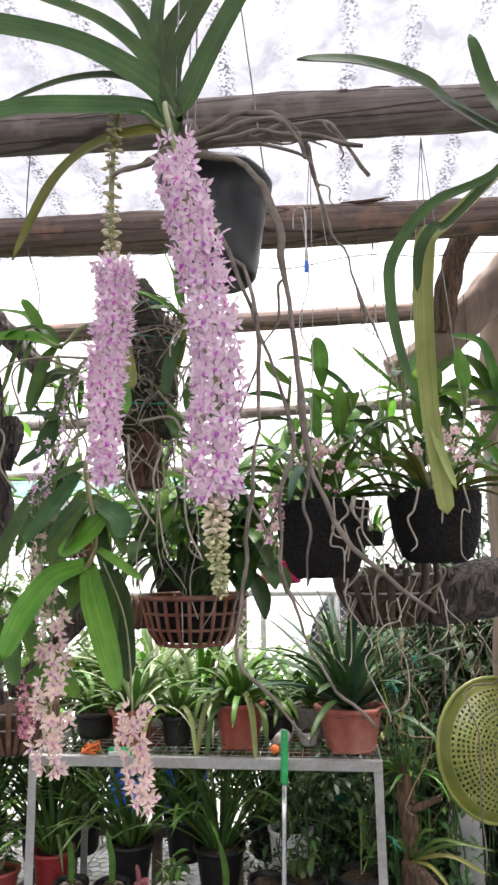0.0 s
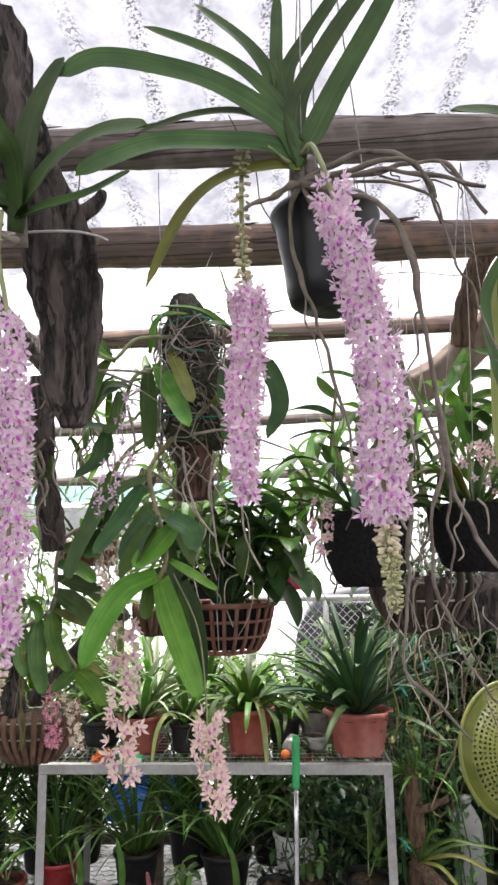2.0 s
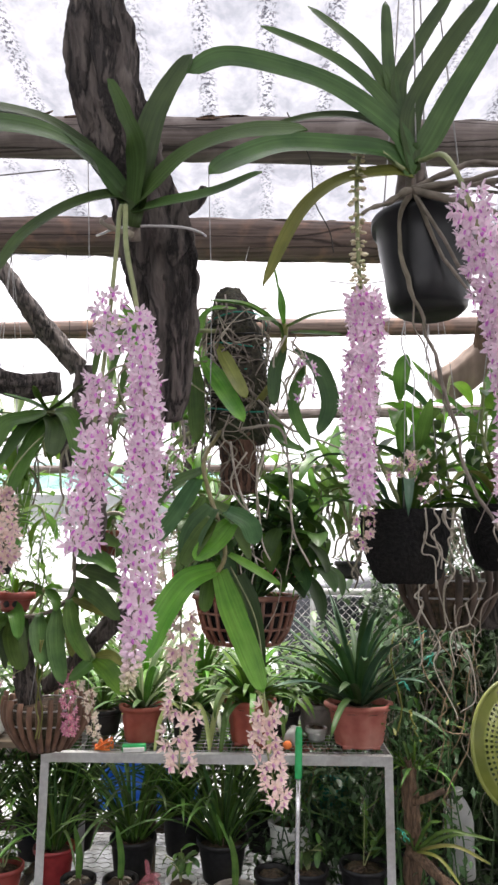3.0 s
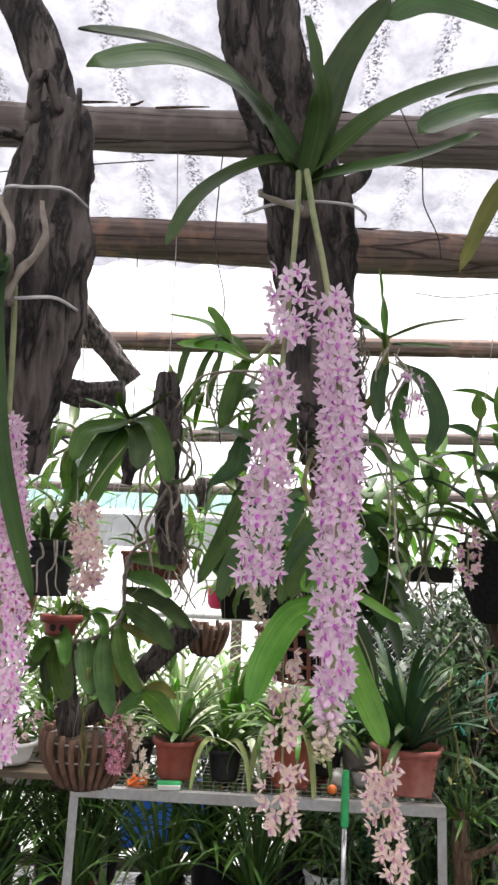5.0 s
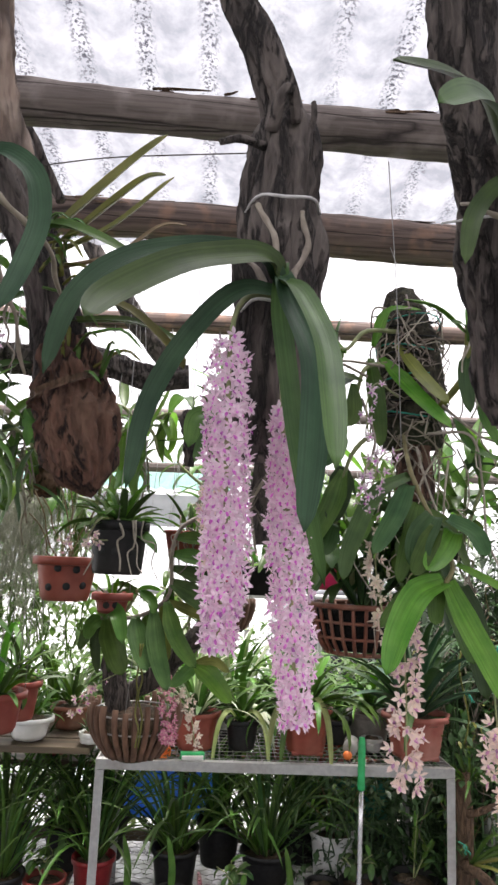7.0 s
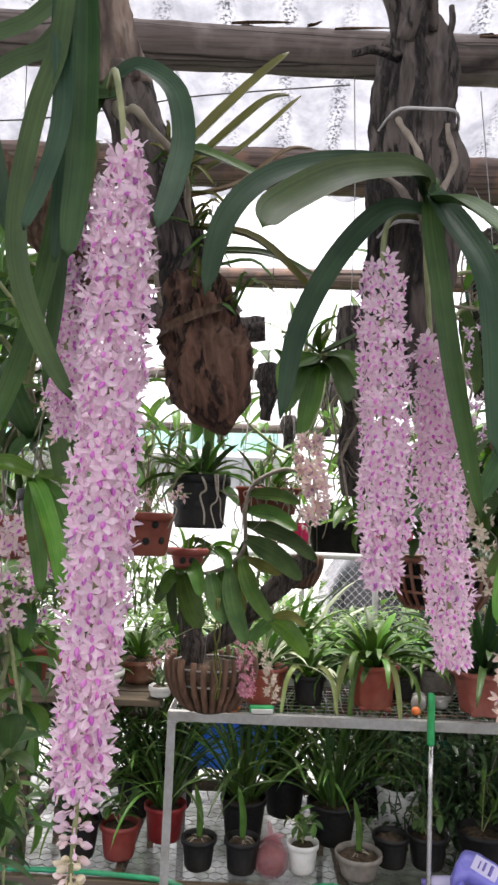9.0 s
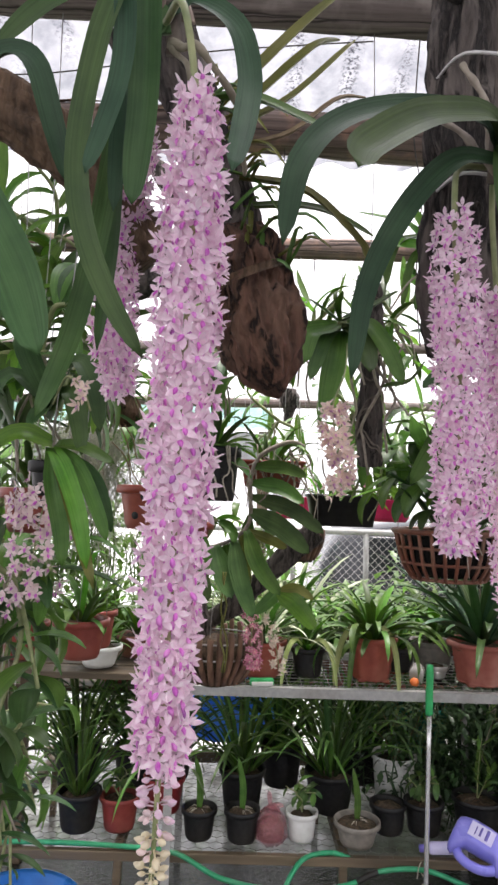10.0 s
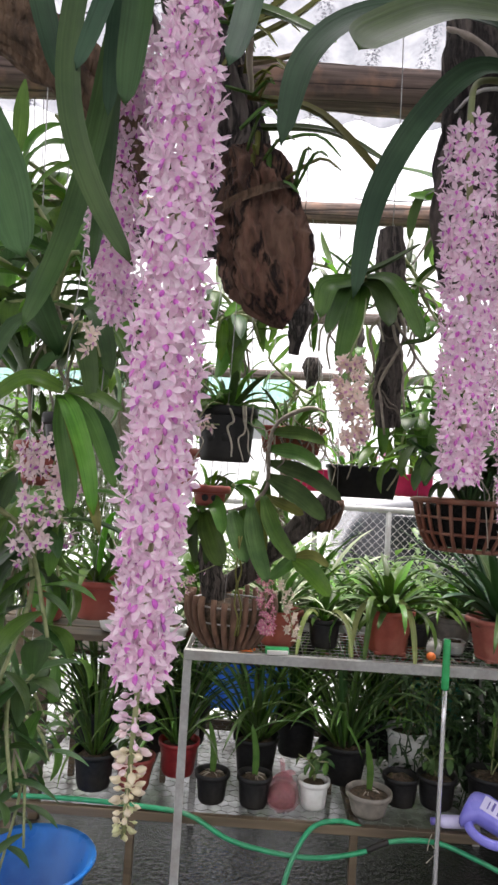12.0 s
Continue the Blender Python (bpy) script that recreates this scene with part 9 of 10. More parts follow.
hung_leaves((-1.32, 1.75, 1.85), "leafy green orchid far along the row", [(-1.45, 1.70, 1.95), (-1.22, 1.68, 1.98), (-1.20, 1.7, 1.76), (-1.40, 1.7, 1.72)], LONGOVAL, 417, 8, (0.9, 1.3), (1.52, 2.23))
hung_leaves((-0.22, 1.95, 1.62), "bright green leafy orchid hung behind the basket", [(-0.30, 1.90, 1.70), (-0.36, 1.90, 1.60), (-0.27, 1.88, 1.50), (-0.34, 1.9, 1.48), (-0.14, 1.9, 1.74)], LONGOVAL[:5], 419, 7, (0.7, 1.1), (2.13, 2.23))
hung_leaves((-0.52, 2.15, 1.72), "thin leafy orchid canes hung from a pole", [(-0.62, 2.1, 1.80), (-0.46, 2.08, 1.62), (-0.58, 2.1, 1.60)], LONGOVAL[:5], 420, 6, (0.6, 0.9), (2.13, 2.23))
hung_leaves((-0.95, 1.16, 1.70), "orchid with long glossy green leaves crowding the end of the row", [(-1.06, 1.12, 1.80), (-0.90, 1.10, 1.76), (-1.04, 1.10, 1.62), (-0.90, 1.10, 1.60), (-0.98, 1.08, 1.84)], LONGOVAL[1:], 421, 7, (0.8, 1.15), (1.17, 2.27))
hung_leaves((-1.00, 1.24, 1.34), "orchid canes with long green leaves below a pierced pot", [(-1.10, 1.20, 1.40), (-0.92, 1.18, 1.36), (-1.06, 1.18, 1.20), (-0.93, 1.18, 1.18), (-1.00, 1.17, 1.10)], LONGOVAL[4:] + OVAL[:3], 422, 8, (0.7, 1.05), (1.17, 2.27))
hung_leaves((-1.07, 1.42, 1.02), "drooping green orchid leaves low at the end of the row", [(-1.15, 1.38, 1.06), (-1.02, 1.36, 1.05), (-1.11, 1.36, 0.88), (-1.03, 1.36, 0.86), (-1.17, 1.38, 0.92)], LONGOVAL[5:] + OVAL[:2], 423, 8, (0.8, 1.15), (1.49, 2.23))
hung_leaves((-0.84, 2.06, 1.66), "bright leafy orchid canes hung behind the pierced pots", [(-0.92, 2.0, 1.76), (-0.78, 2.0, 1.76), (-0.74, 2.02, 1.62), (-0.90, 2.0, 1.58), (-0.98, 2.02, 1.66)], LONGOVAL[:5], 424, 7, (0.7, 1.05), (2.13, 2.23))
hung_leaves((-0.56, 2.28, 1.34), "thin leafy canes hung behind a slatted basket", [(-0.66, 2.26, 1.42), (-0.50, 2.24, 1.44), (-0.48, 2.26, 1.28), (-0.62, 2.24, 1.24)], LONGOVAL[:5], 425, 6, (0.6, 0.9), (2.13, 2.23))
hung_leaves((0.09, 2.02, 1.74), "green leafy orchid hung behind the black pots", [(0.02, 2.0, 1.82), (0.16, 2.0, 1.80), (0.04, 1.98, 1.66), (0.18, 2.0, 1.68), (0.10, 1.98, 1.60)], LONGOVAL + OVAL[2:3], 427, 7, (0.8, 1.15), (2.13, 2.23), roots=8)
hung_leaves((-0.31, 2.05, 1.74), "leafy green orchid canes hung from a pole", [(-0.40, 2.02, 1.80), (-0.26, 2.0, 1.84), (-0.36, 2.0, 1.64), (-0.24, 2.0, 1.66)], LONGOVAL[:5] + OVAL[2:3], 428, 7, (0.75, 1.1), (2.13, 2.23), roots=8)
hung_leaves((-0.50, 2.25, 1.62), "small leafy orchid with loose roots hung from a pole", [(-0.58, 2.22, 1.68), (-0.44, 2.2, 1.70), (-0.56, 2.2, 1.54), (-0.44, 2.22, 1.55)], LONGOVAL[:5], 429, 6, (0.55, 0.85), (2.13, 2.23), roots=10)
hung_leaves((-0.95, 1.55, 1.78), "dark leafy orchid hung below a roof beam", [(-1.02, 1.50, 1.86), (-0.88, 1.50, 1.84), (-1.0, 1.48, 1.68), (-0.86, 1.5, 1.70)], OVAL + LONGOVAL[4:], 430, 7, (0.8, 1.1), (1.5, 2.23), roots=8)
hung_leaves((-0.27, 1.72, 1.93), "thin-leaved orchid canes hung behind the moss pole", [(-0.34, 1.70, 2.0), (-0.20, 1.70, 2.02), (-0.36, 1.70, 1.88), (-0.30, 1.68, 1.80), (-0.22, 1.70, 1.82)], FAN + LONGOVAL[:3], 434, 7, (0.6, 0.95), (2.13, 2.23), roots=9)
hung_leaves((-0.47, 1.70, 1.90), "small thin-leaved orchid with loose roots hung from a pole", [(-0.53, 1.68, 1.95), (-0.41, 1.68, 1.96), (-0.52, 1.68, 1.83), (-0.43, 1.68, 1.84)], FAN + LONGOVAL[:2], 435, 6, (0.5, 0.85), (2.13, 2.23), roots=9)
nut = thing("coconut_ball", (-0.915, 1.750, 1.684), "brown fibrous coconut ball with a few leaves, hung on a wire", "coconut")
part("shell", tube_of([Vector((-0.915, 1.750, 1.684)) + Vector((0.010, 0, 0.040)), Vector((-0.915, 1.750, 1.684)), Vector((-0.915, 1.750, 1.684)) + Vector((0.006, 0, -0.040))], 22, lambda u: 0.002 + 0.040 * max(0.0, 1 - (2 * u - 1) ** 2) ** 0.5, 30, 0.22, 1.0, 60), husk, nut)
rosette(nut, Vector((-0.915, 1.750, 1.684)) + Vector((0, -0.01, 0.034)), FAN + SPIDER[3:], 9, 436, (0.3, 1.6), 0.01, (0.3, 0.55))
hang_wire(nut, (-0.915, 2.12, 2.23), Vector((-0.915, 1.750, 1.684)) + Vector((0.010, 0, 0.038)), wire_dark)
up = thing("leafy_orchid", (-0.05, 1.22, 1.94), "orchid with upright and spreading green leaves on the moss pole", "orchid")
blades(up, [
    (0.0200, bright_leaf, (-0.053, 1.220, 1.946), (-0.062, 1.190, 1.995), (-0.074, 1.150, 2.036)),
    (0.0257, bright_leaf, (-0.056, 1.220, 1.940), (-0.119, 1.190, 1.971), (-0.186, 1.160, 1.971)),
    (0.0221, bright_leaf, (-0.049, 1.220, 1.942), (-0.002, 1.150, 1.940), (0.040, 1.060, 1.915)),
    (0.0139, mid_leaf, (-0.040, 1.220, 1.931), (0.005, 1.190, 1.919), (0.048, 1.160, 1.906)),
    (0.0379, dark_leaf, (-0.035, 1.220, 1.896), (0.007, 1.200, 1.858), (0.028, 1.180, 1.785), (0.004, 1.160, 1.723)),
    (0.0232, mid_leaf, (-0.051, 1.220, 1.918), (-0.067, 1.190, 1.941), (-0.103, 1.160, 1.935)),
    (0.0294, dark_leaf, (-0.051, 1.220, 1.902), (-0.069, 1.190, 1.844), (-0.072, 1.160, 1.775)),
    (0.0246, mid_leaf, (-0.014, 1.220, 1.874), (-0.037, 1.190, 1.782), (-0.009, 1.160, 1.705)),
    (0.0288, mid_leaf, (-0.077, 1.220, 1.778), (-0.057, 1.190, 1.720), (-0.019, 1.160, 1.695)),
], 303)
part("stem", tube_of([(-0.10, 1.23, 1.80), (-0.06, 1.22, 1.86), (-0.05, 1.22, 1.945)], 12, 0.0065, 8, 0.25), olive_leaf, up)
spray(up, [(-0.05, 1.22, 1.90), (-0.02, 1.19, 1.87), (-0.015, 1.18, 1.83), (-0.02, 1.18, 1.79)], FLOWERS, 12, 431, "few pale pink flowers", 0.022, (1.0, 1.3))
dangling_roots(up, [(-0.05, 1.21, 1.92), (-0.06, 1.21, 1.91), (-0.04, 1.21, 1.91), (-0.03, 1.21, 1.92), (-0.045, 1.2, 1.88), (-0.02, 1.2, 1.88)], 41, (0.10, 0.26), 0.0022, None, "root", 0.03)
hung_leaves((-0.70, 1.72, 1.83), "leafy orchid with long drooping leaves hung behind a husk bundle", [(-0.78, 1.70, 1.88), (-0.62, 1.70, 1.86), (-0.74, 1.68, 1.74), (-0.64, 1.68, 1.76), (-0.80, 1.70, 1.78)], LONGOVAL[1:], 432, 7, (0.8, 1.15), (1.52, 2.23), roots=8)
hung_leaves((-0.98, 1.74, 1.72), "dark drooping orchid leaves hung above the grey moss", [(-1.06, 1.70, 1.78), (-0.92, 1.70, 1.76), (-1.04, 1.68, 1.62), (-0.93, 1.68, 1.64)], LONGOVAL[2:] + OVAL[:2], 433, 7, (0.8, 1.15), (1.52, 2.23), roots=8)
log_thing("driftwood_stick", [(-0.90, 1.90, 2.40), (-0.84, 1.92, 2.31), (-0.76, 1.96, 2.20), (-0.66, 2.0, 2.08)], lambda u: 0.022 + 0.010 * u, bark, "dark driftwood stick slanting below the roof's edge", 60, 30, 0.3, 1.0, 30, "branch")
log_thing("driftwood_stick", [(-1.15, 1.53, 1.965), (-0.95, 1.53, 1.93), (-0.78, 1.53, 1.935), (-0.66, 1.53, 1.905), (-0.57, 1.53, 1.91)], lambda u: 0.034 - 0.008 * u, bark, "dark mossy branch hung level below a roof beam", 80, 34, 0.35, 1.0, 30, "branch")
hang_wire(bpy.data.objects["driftwood_stick.001"], (-0.80, 1.50, 2.23), (-0.80, 1.53, 1.95), wire_dark)
pole("thin_pole", (-0.95, 1.3, 2.43), (-0.827, 1.3, 2.19), 0.010, bark, "thin dark stick leaning against a roof beam", 78, 10, 0.2, 24, "", "stick")
for k, (x, y, z, h) in enumerate([(-0.56, 1.60, 1.72, 0.13), (-0.475, 2.4, 1.74, 0.12), (-0.35, 2.3, 1.78, 0.20)]):
    o = log_thing("orchid_mount", [(x, y, z + h), (x + 0.004, y, z + h * 0.5), (x - 0.003, y, z)], lambda u: 0.020 + 0.008 * math.sin(5 * u), bark, "short rough bark mount hung on a wire", 32, 24, 0.35, 1.0, 60, "mount")
    hang_wire(o, (x, (1.5, 2.14, 2.13)[k], 2.23), (x, y, z + h), wire_dark)

# grey strands of Spanish moss
bm = bmesh.new()
rr = random.Random(91)
for k in range(520):
    x, y = -1.06 + rr.gauss(0, 0.075), 2.02 + rr.gauss(0, 0.05)
    z0 = 1.72 - abs(rr.gauss(0, 0.08))
    q, strand = Vector((x, y, z0)), []
    for _ in range(rr.randint(6, 16)):
        strand.append(q.copy())
        q = q + Vector((rr.uniform(-0.022, 0.022), rr.uniform(-0.015, 0.015), rr.uniform(-0.042, 0.004)))
    tube(bm, spline(strand, len(strand) * 2), 0.0008, 3)
tagged(new("spanish_moss", finish(bm, "spanish_moss", surface("grey moss strand", (0.27, 0.28, 0.20), (0.42, 0.42, 0.33), 0.9, 60, 3, 0.1))), "hanging veil of thin grey-green moss", "moss", "", "stuff")
mw = thing("moss_wire", (-1.06, 2.02, 1.72), "wire carrying the grey moss", "wire")
hang_wire(mw, (-1.06, 2.12, 2.22), (-1.06, 2.02, 1.70), wire_dark)

# ---- right-hand undergrowth ----
def thicket(name, text, lo, hi, count, leaf, seed, material, category="undergrowth"):
    """Many small leaves in uneven clumps."""
    rr = random.Random(seed)
    bm = bmesh.new()
    clumps = [Vector([rr.uniform(a, b) for a, b in zip(lo, hi)]) for _ in range(max(4, count // 28))]
    for k in range(count):
        c = rr.choice(clumps) + Vector((rr.gauss(0, 0.08), rr.gauss(0, 0.06), rr.gauss(0, 0.08)))
        c.z = max(c.z, lo[2])
        a, ti = rr.uniform(0, 6.28), rr.uniform(-0.9, 0.9)
        d = Vector((math.cos(a) * math.cos(ti), math.sin(a) * math.cos(ti), math.sin(ti)))
        s = d.cross(Vector((0, 0, 1))).normalized()
        L = leaf * rr.uniform(0.5, 1.3)
        n = s.cross(d)
        v = [bm.verts.new(q) for q in (c, c + d * L * 0.45 + s * L * 0.22 + n * L * 0.06, c + d * L * 0.5, c + d * L * 0.45 - s * L * 0.22 + n * L * 0.06, c + d * L - n * L * 0.12)]
        for f in ((0, 1, 2), (0, 2, 3), (1, 4, 2), (2, 4, 3)):
            bm.faces.new([v[i] for i in f])
    for c in clumps:
        tube(bm, spline(wriggle((c.x + rr.uniform(-0.05, 0.05), c.y, lo[2]), c, seed + int(c.x * 999), 0.03, 4), 8), 0.003, 5)
    return single(name, bm, material, text, category, "stuff")


# the shade in the first and last of these is leaf colour
thicket("undergrowth", "tangled leafy growth beside the steel bench, coloured as if in shade", (0.42, 2.98, 0.02), (1.2, 3.3, 1.45), 11000, 0.055, 501, shaded_leaf)
thicket("undergrowth", "green tangled leaves and stems beside the post", (0.40, 2.6, 0.30), (0.62, 2.8, 1.30), 700, 0.05, 502, dark_leaf)
thicket("undergrowth", "yellowing leaves caught among hanging roots", (0.34, 2.2, 0.95), (0.62, 2.5, 1.30), 28, 0.032, 503, olive_leaf)
thicket("undergrowth", "fine foliage under the steel bench, its shade put into the leaf colour", (-0.05, 2.75, 0.30), (0.42, 3.3, 0.74), 3400, 0.045, 504, shaded_leaf)
vt = thing("hanging_roots", (0.46, 2.2, 1.30), "curtain of brown and grey aerial roots beside the bench", "roots")
rr = random.Random(95)
for k in range(8):
    s = Vector((0.36 + rr.uniform(0, 0.32), 2.0 + rr.uniform(-0.2, 0.4), 1.36 - rr.uniform(0, 0.1)))
    e = s + Vector((rr.uniform(-0.07, 0.07), rr.uniform(-0.05, 0.05), -rr.uniform(0.15, 0.65)))
    part("root", tube_of(wriggle(s, e, k + 800, 0.06), 14, lambda u, q=rr.uniform(0.0014, 0.0028): q * (1 - 0.4 * u), 5, 0.1), [root_dark, stem_brown, root_dark][k % 3], vt)
hang_wire(vt, (0.46, 2.13, 2.23), (0.46, 2.1, 1.36), wire_dark)
log_thing("tree_stump", [(0.47, 2.66, 0.0), (0.45, 2.64, 0.35), (0.445, 2.62, 0.60), (0.43, 2.60, 0.80)], lambda u: 0.040 - 0.016 * u, bark_brown, "slim brown driftwood stump standing beside the bench", 48, 28, 0.35, 1.0, 26, "stump")
log_thing("driftwood_branch", [(0.44, 2.60, 0.66), (0.48, 2.57, 0.68), (0.545, 2.55, 0.715)], lambda u: 0.015 - 0.006 * u, bark_brown, "short broken brown branch on a stump", 20, 24, 0.2, 1.0, 26, "branch")
fr = thing("fern", (0.44, 2.55, 0.80), "fine bright green fern on a driftwood stump", "fern")
rosette(fr, (0.44, 2.56, 0.79), FAN + SPIDER[2:], 44, 511, (0.3, 1.5), 0.035, (0.35, 0.75))
bl = thing("bromeliad", (0.43, 2.52, 0.52), "strap-leaved bromeliad growing from a driftwood stump", "plant")
for k, tip in enumerate([(0.70, 2.48, 0.58), (0.66, 2.45, 0.52), (0.60, 2.42, 0.62), (0.68, 2.5, 0.50), (0.36, 2.44, 0.60), (0.56, 2.4, 0.46), (0.50, 2.42, 0.66)]):
    b0 = Vector((0.43, 2.54, 0.52))
    tip = Vector(tip)
    part("leaf", strap_of([b0, b0.lerp(tip, 0.5) + Vector((0, -0.02, 0.045)), tip], 0.014, 10, fold=0.5), [mid_leaf, olive_leaf][k % 2], bl)
part("stem_base", tube_of([(0.43, 2.585, 0.50), (0.44, 2.54, 0.505), (0.50, 2.50, 0.46), (0.56, 2.48, 0.42)], 14, lambda u: 0.022 - 0.008 * u, 12, 0.4), bark_brown, bl)
for k, (x, y, z) in enumerate([(0.375, 2.444, 0.62), (0.39, 2.43, 1.10), (0.45, 2.30, 1.20), (0.40, 2.2, 1.28), (0.62, 1.88, 1.75)]):
    tg = thing("twine_tie", (x, y, z), "scrap of teal plastic twine", "twine")
    for j in range(4):
        part("strand", tube_of(wriggle((x, y, z), (x + 0.02 * math.cos(j * 1.7 + k), y - 0.004, z - 0.03 + 0.02 * (j % 3)), k * 10 + j, 0.010, 4), 10, 0.0018, 4), twine_teal, tg)

# ---- behind the benches ----
for k, (x, y, z, n, stock, text) in enumerate([
        (-0.60, 3.15, 0.85, 60, SPIDER, "striped spider plant behind the bench"), (-0.38, 3.18, 0.82, 54, SPIDER, "striped spider plant behind the bench"), (-0.16, 3.20, 0.80, 30, CLIVIA, "green strap-leaved plant behind the bench"), (0.06, 3.16, 0.80, 30, CLIVIA, "green strap-leaved plant behind the bench"), (0.28, 3.22, 0.82, 26, CLIVIA, "green strap-leaved plant behind the bench"),
        (-0.85, 3.2, 0.82, 30, CLIVIA, "green strap-leaved plant behind the bench"), (-1.15, 3.2, 0.80, 34, SPIDER[2:], "green spider plant behind the bench"), (-1.45, 3.2, 0.80, 30, CLIVIA, "green strap-leaved plant behind the bench")]):
    c = (x, y, z)
    o = thing("potted_plant", c, text, "plant", "plants behind the bench")
    rosette(o, c, stock, n, 600 + k, (0.0, 1.1), 0.03, (1.75, 2.4) if "striped" in text else (1.35, 1.9))
    pot("flower_pot", (x, y, z - 0.14), 0.085, 0.065, 0.15, [terracotta, pot_black, pot_brown][k % 3], "plastic pot on the back shelf", 20, group="back pots")
bk = thing("back_shelf", (-0.4, 3.2, 0.0), "plain timber shelf behind the bench", "shelf")
part("board", box(bmesh.new(), (-1.7, 3.10, 0.635), (0.45, 3.30, 0.659), 0.002), plank_wood, bk, smooth=False)
for x in (-1.65, -0.6, 0.38):
    part("leg", box(bmesh.new(), (x, 3.18, 0.0), (x + 0.04, 3.22, 0.634), 0.002), plank_wood, bk, smooth=False)
thicket("undergrowth", "leafy green growth along the fence", (-1.9, 3.7, 0.05), (1.2, 4.4, 0.45), 2600, 0.07, 601, scrub)
thicket("undergrowth", "bright leafy growth along the fence", (-1.9, 3.7, 0.25), (0.9, 4.3, 0.85), 700, 0.08, 602, bright_leaf)
thicket("undergrowth", "dense green growth at the end of the benches", (-2.8, 3.1, 0.05), (-1.7, 4.4, 1.4), 3000, 0.08, 603, mid_leaf)
thicket("undergrowth", "soft grey-green leafy tangle behind the hanging pots", (-1.7, 2.3, 1.15), (-0.98, 3.0, 1.72), 2600, 0.05, 605, mid_leaf)
# next two: dark leaf colour stands in for deep shade
thicket("undergrowth", "leafy growth beyond the post, coloured as if in shade", (0.75, 2.6, 0.05), (2.2, 4.2, 1.9), 6000, 0.08, 604, shaded_leaf)
thicket("undergrowth", "leafy tangle closing the view behind the bench end, coloured as if in shade", (0.36, 3.2, 0.02), (1.9, 3.6, 1.42), 7000, 0.07, 606, shaded_leaf)
thicket("undergrowth", "mixed green leaves standing behind the back shelf", (-1.3, 3.45, 0.55), (0.4, 3.8, 1.08), 2300, 0.075, 608, mid_leaf)
thicket("undergrowth", "dark leaves hanging behind the low bench", (-0.36, 3.42, 0.45), (0.42, 3.6, 0.78), 800, 0.06, 609, dark_leaf)
thicket("undergrowth", "loose green leaves behind the low hanging pots", (-1.32, 2.95, 0.95), (-0.80, 3.5, 1.30), 260, 0.09, 610, mid_leaf)
vines = thing("dead_vines", (0.55, 2.95, 1.30), "tangle of dry brown vines with a few yellow leaves", "vines")
rr = random.Random(95)
for k in range(46):
    a = Vector((rr.uniform(0.33, 0.80), rr.uniform(2.75, 3.10), rr.uniform(1.05, 1.45)))
    e = a + Vector((rr.uniform(-0.16, 0.16), rr.uniform(-0.05, 0.05), -rr.uniform(0.25, 0.80)))
    way = wriggle(a, e, 950 + k, 0.05, 7)
    part("vine", tube_of(way, 24, lambda u, q=rr.uniform(0.0016, 0.0034): q * (1 - 0.4 * u), 5), [stem_brown, root_grey, root_dark][k % 3], vines)
    if k % 2:
        q = way[3]
        piece("leaf", rr.choice(LONGOVAL + OVAL[2:3]), vines, Matrix.Translation(q) @ Matrix.Rotation(rr.uniform(0, 6.3), 4, "Z") @ Matrix.Rotation(rr.uniform(0.5, 2.0), 4, "Y") @ Matrix.Scale(rr.uniform(0.4, 0.8), 4))
tarp = thing("blue_sheet", (-0.62, 3.37, SH), "crumpled bright blue plastic sheet behind the pots", "sheet")
bm = bmesh.new()
g = bmesh.ops.create_grid(bm, x_segments=14, y_segments=12, size=0.5)
for v in bm.verts:
    x, y = v.co.x, v.co.y
    v.co = Vector((-0.62 + x * 0.46, 3.37 + 0.04 * noise.noise(Vector((x * 7, y * 5, 0))) + 0.10 * y, 0.50 + y * 0.26))
bmesh.ops.solidify(bm, geom=bm.faces[:], thickness=0.003)
part("sheet", bm, blue_tarp, tarp)
part("support", box(bmesh.new(), (-0.65, 3.405, 0.0), (-0.61, 3.425, 0.50), 0.002), plank_wood, tarp, smooth=False)
gb = thing("green_bucket", (0.19, 3.16, SH), "teal green plastic bucket behind the bench", "bucket")
bm = bmesh.new()
lathe(bm, (0.19, 3.16, SH), [(0.0, 0.0), (0.100, 0.0), (0.118, 0.29), (0.126, 0.295), (0.126, 0.315), (0.114, 0.312), (0.095, 0.01), (0.0, 0.01)], 30)
part("body", bm, bin_teal, gb)


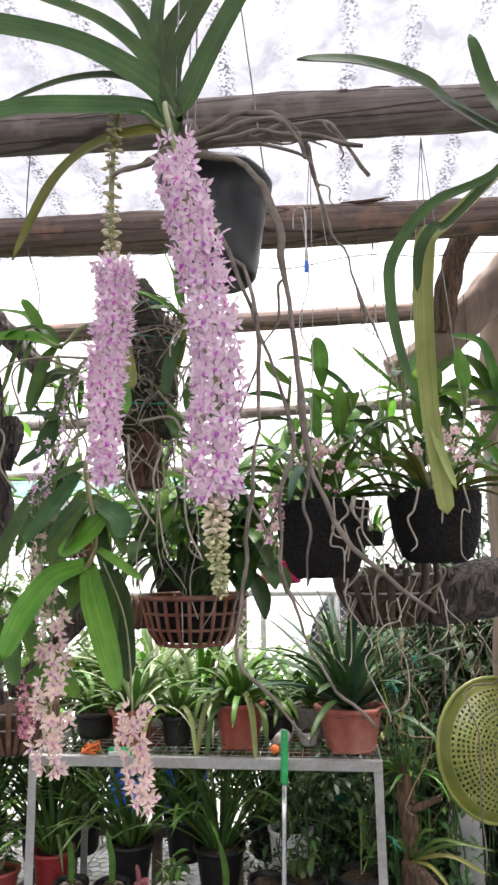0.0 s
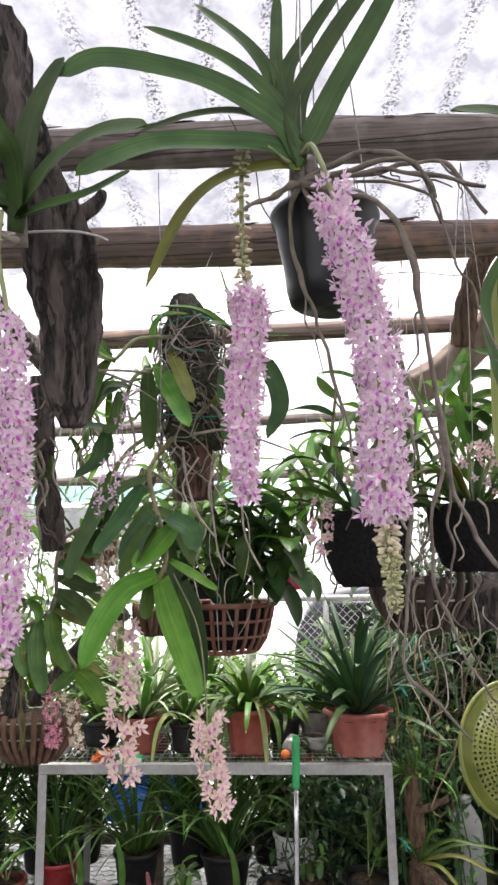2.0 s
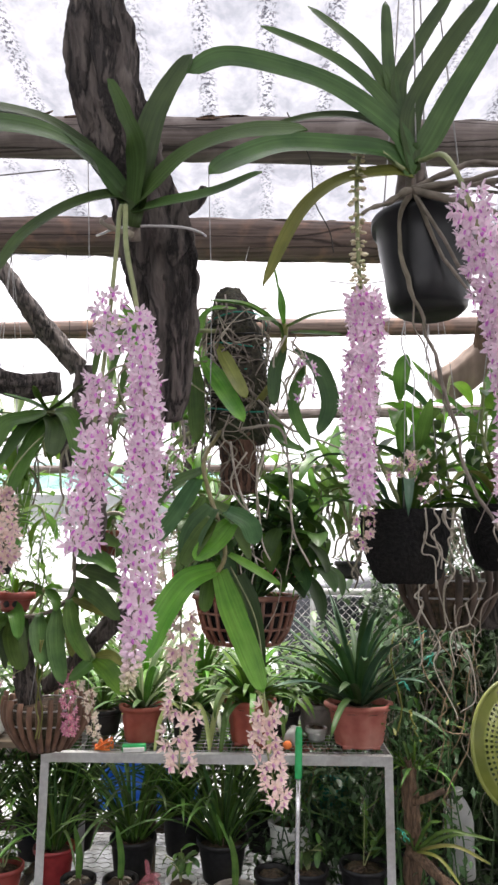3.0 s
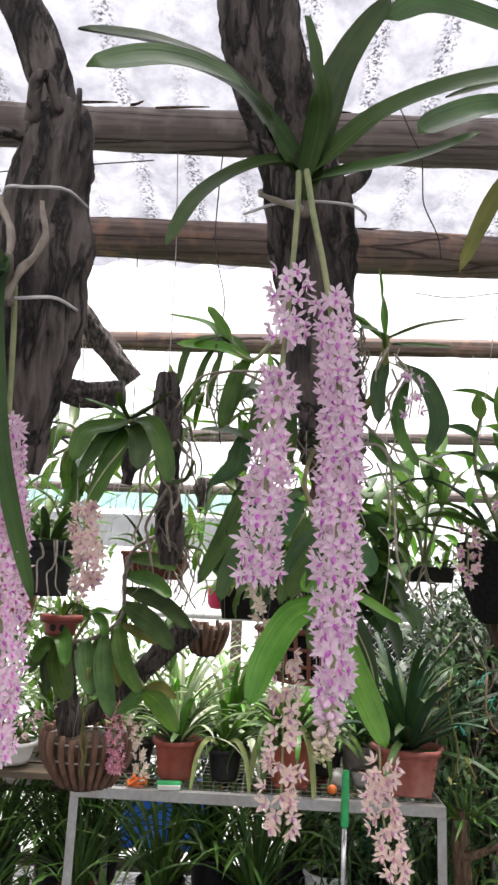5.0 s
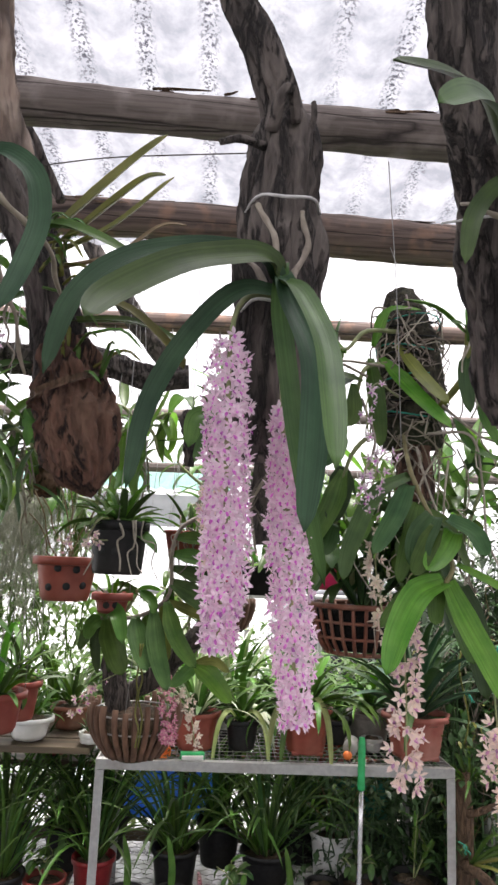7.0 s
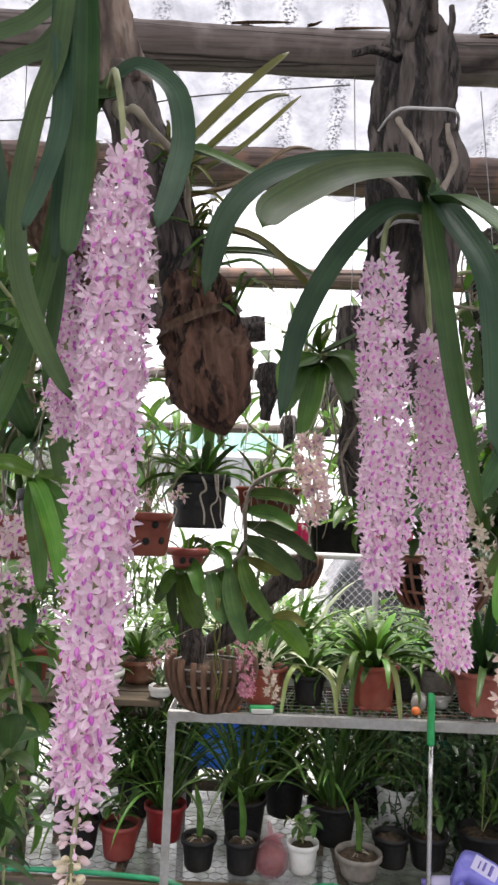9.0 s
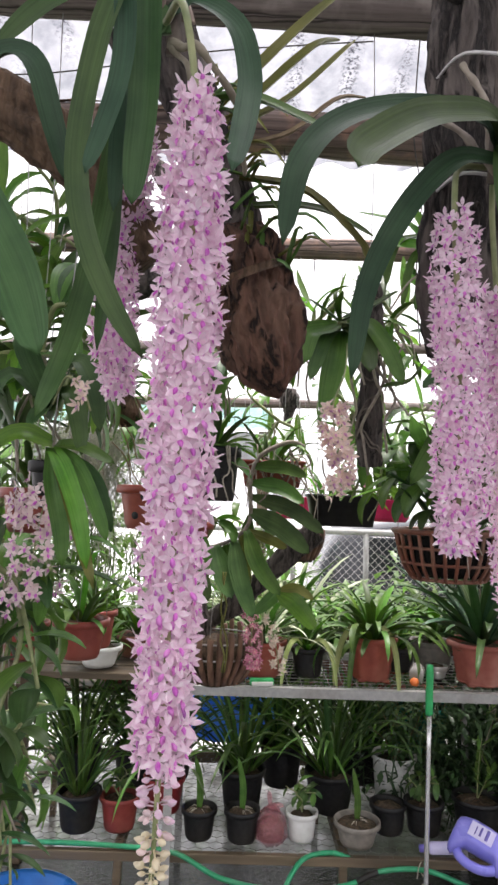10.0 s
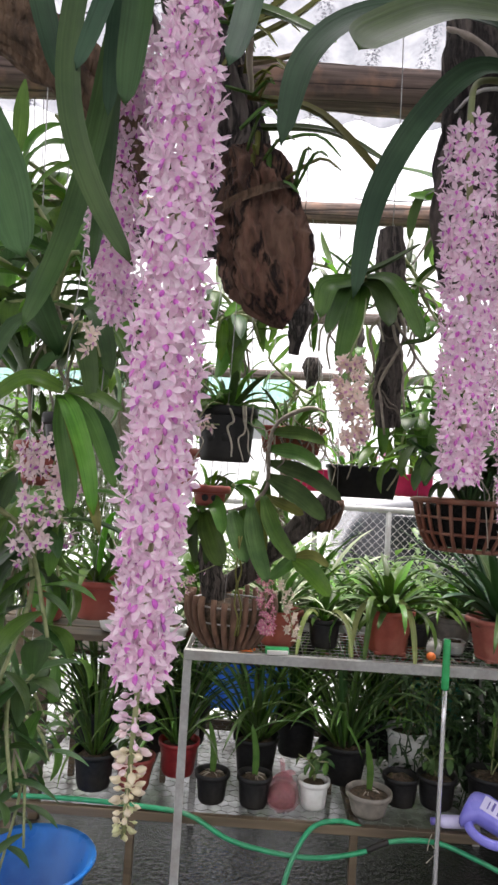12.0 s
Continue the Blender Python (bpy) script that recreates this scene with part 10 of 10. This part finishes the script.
def fence():
    """Chain-link fence with pipe posts and a top rail."""
    f = thing("chain_link_fence", (0.0, 4.8, 0.0), "grey chain-link fence on pipe posts", "fence")
    H, y = 1.28, 4.8
    part("top_rail", tube_of([(-3.2, y, H), (3.2, y, H)], 4, 0.021, 10), steel_paint, f)
    for x in (-3.1, -2.1, -1.2, -0.25, 0.25, 1.1, 2.1, 3.1):
        part("post", tube_of([(x, y, 0), (x, y, H)], 4, 0.019, 10), steel_paint, f)
    bm = bmesh.new()
    p = 0.055
    for i in range(-26, 118):
        x0 = -3.2 + i * p
        for s in (1, -1):
            a, b = Vector((x0, y + 0.02 * 0, 0.0)), Vector((x0 + s * H, y, H))
            lo, hi = -3.2, 3.2
            if s < 0:
                a, b = Vector((x0 + 1.3, y + 0.003, 0.0)), Vector((x0 + 1.3 - H, y + 0.003, H))
            d = b - a
            t0, t1 = 0.0, 1.0
            if abs(d.x) > 1e-6:
                u0, u1 = sorted(((lo - a.x) / d.x, (hi - a.x) / d.x))
                t0, t1 = max(t0, u0), min(t1, u1)
            if t1 <= t0:
                continue
            tube(bm, [a + d * t0, a + d * t1], 0.0013, 4)
    part("wire_mesh", bm, wire_mat, f)


fence()


def car():
    """A dark parked car seen through the fence."""
    c = thing("parked_car", (2.0, 5.9, 0.0), "dark parked car beyond the fence", "car")
    ox, oy = 2.0, 5.9
    prof = [(-1.95, 0.35), (-1.98, 0.75), (-1.94, 1.0), (-1.78, 1.26), (-0.80, 1.42), (0.75, 1.44), (1.45, 1.02), (1.92, 0.92), (1.98, 0.55), (1.92, 0.33)]
    bm = bmesh.new()
    sides = []
    for sy, k in ((-0.82, 1.0), (0.82, 1.0)):
        sides.append([bm.verts.new((ox + x, oy + sy * (0.86 if z > 1.1 else 1.0), z)) for x, z in prof])
    n = len(prof)
    for i in range(n):
        bm.faces.new((sides[0][i], sides[0][(i + 1) % n], sides[1][(i + 1) % n], sides[1][i]))
    bm.faces.new(sides[0])
    bm.faces.new(sides[1][::-1])
    bmesh.ops.bevel(bm, geom=bm.edges[:], offset=0.04, segments=2, affect="EDGES")
    part("body", bm, car_dark, c)
    for x0, x1, z0, z1 in ((-1.68, -0.95, 1.0, 1.24), (-0.86, -0.05, 1.0, 1.32), (0.02, 0.85, 1.0, 1.34)):
        part("window", box(bmesh.new(), (ox + x0, oy - 0.845, z0), (ox + x1, oy - 0.80, z1), 0.02), car_glass, c)
    for x in (-1.25, 1.25):
        for sy in (-0.80, 0.80):
            w = part("wheel", tube_of([(ox + x, oy + sy - 0.10, 0.32), (ox + x, oy + sy + 0.10, 0.32)], 2, 0.32, 28), rubber, c)
            part("rim", tube_of([(ox + x, oy + sy - 0.105, 0.32), (ox + x, oy + sy + 0.105, 0.32)], 2, 0.19, 20), steel_paint, w)


car()


def lean_to():
    """Neighbouring shelter with a teal sheet roof."""
    s = thing("shelter", (-2.2, 5.6, 0.0), "far shelter with a pale teal corrugated roof and grey fascia", "shelter")
    bm = bmesh.new()
    xs = [-5.0 + i * 0.04 for i in range(116)]
    for y0, y1 in ((5.2, 6.6),):
        a = [bm.verts.new((x, y0, 2.02 + 0.012 * math.sin(x * 60))) for x in xs]
        b = [bm.verts.new((x, y1, 2.42 + 0.012 * math.sin(x * 60))) for x in xs]
        for i in range(len(xs) - 1):
            bm.faces.new((a[i], a[i + 1], b[i + 1], b[i]))
    bmesh.ops.solidify(bm, geom=bm.faces[:], thickness=0.004)
    part("roof", bm, teal_sheet, s)
    part("fascia", box(bmesh.new(), (-5.0, 5.22, 1.74), (-0.4, 5.25, 1.98), 0.004), wall_grey, s, smooth=False)
    for x in (-4.9, -2.6, -0.5):
        part("post", box(bmesh.new(), (x, 5.255, 0.0), (x + 0.08, 5.335, 2.0), 0.004), plank_wood, s, smooth=False)


lean_to()

# loose wires strung between the beams
for a, b, mat in (((-1.2, 1.1, 2.09), (-0.45, 1.09, 2.185), wire_dark), ((-0.46, 1.5, 2.03), (-0.1, 1.5, 2.02), wire_dark), ((0.05, 1.45, 2.13), (0.6, 1.5, 2.15), wire_dark), ((-0.35, 1.2, 2.27), (-0.33, 1.25, 1.75), wire_dark), ((0.165, 1.19, 2.10), (0.172, 1.17, 1.70), wire_mat), ((0.33, 1.66, 2.22), (0.325, 1.66, 1.80), wire_mat), ((-0.05, 1.1, 2.30), (0.04, 1.2, 2.08), wire_dark), ((0.10, 2.13, 2.22), (0.9, 2.9, 2.14), wire_mat), ((-1.0, 2.4, 1.95), (0.1, 2.5, 1.99), wire_mat)):
    w = thing("loose_wire", a, "thin loose wire strung between the roof beams", "wire", "loose wires")
    part("strand", tube_of(wriggle(a, b, int(a[0] * 100 + 500), 0.012, 6), 24, 0.0012, 5), mat, w)
hk = thing("wire_hook", (0.163, 1.19, 2.10), "bent wire hook with a blue clip hung from a beam", "hook")
part("hook", tube_of([(0.150, 1.20, 2.085), (0.152, 1.18, 2.105), (0.165, 1.17, 2.108), (0.172, 1.168, 2.09), (0.172, 1.165, 2.0)], 20, 0.0014, 6), wire_white, hk)
part("clip", tube_of([(0.172, 1.165, 2.005), (0.172, 1.165, 1.985)], 3, 0.0032, 6), blue_tarp, hk, "small blue plastic clip")
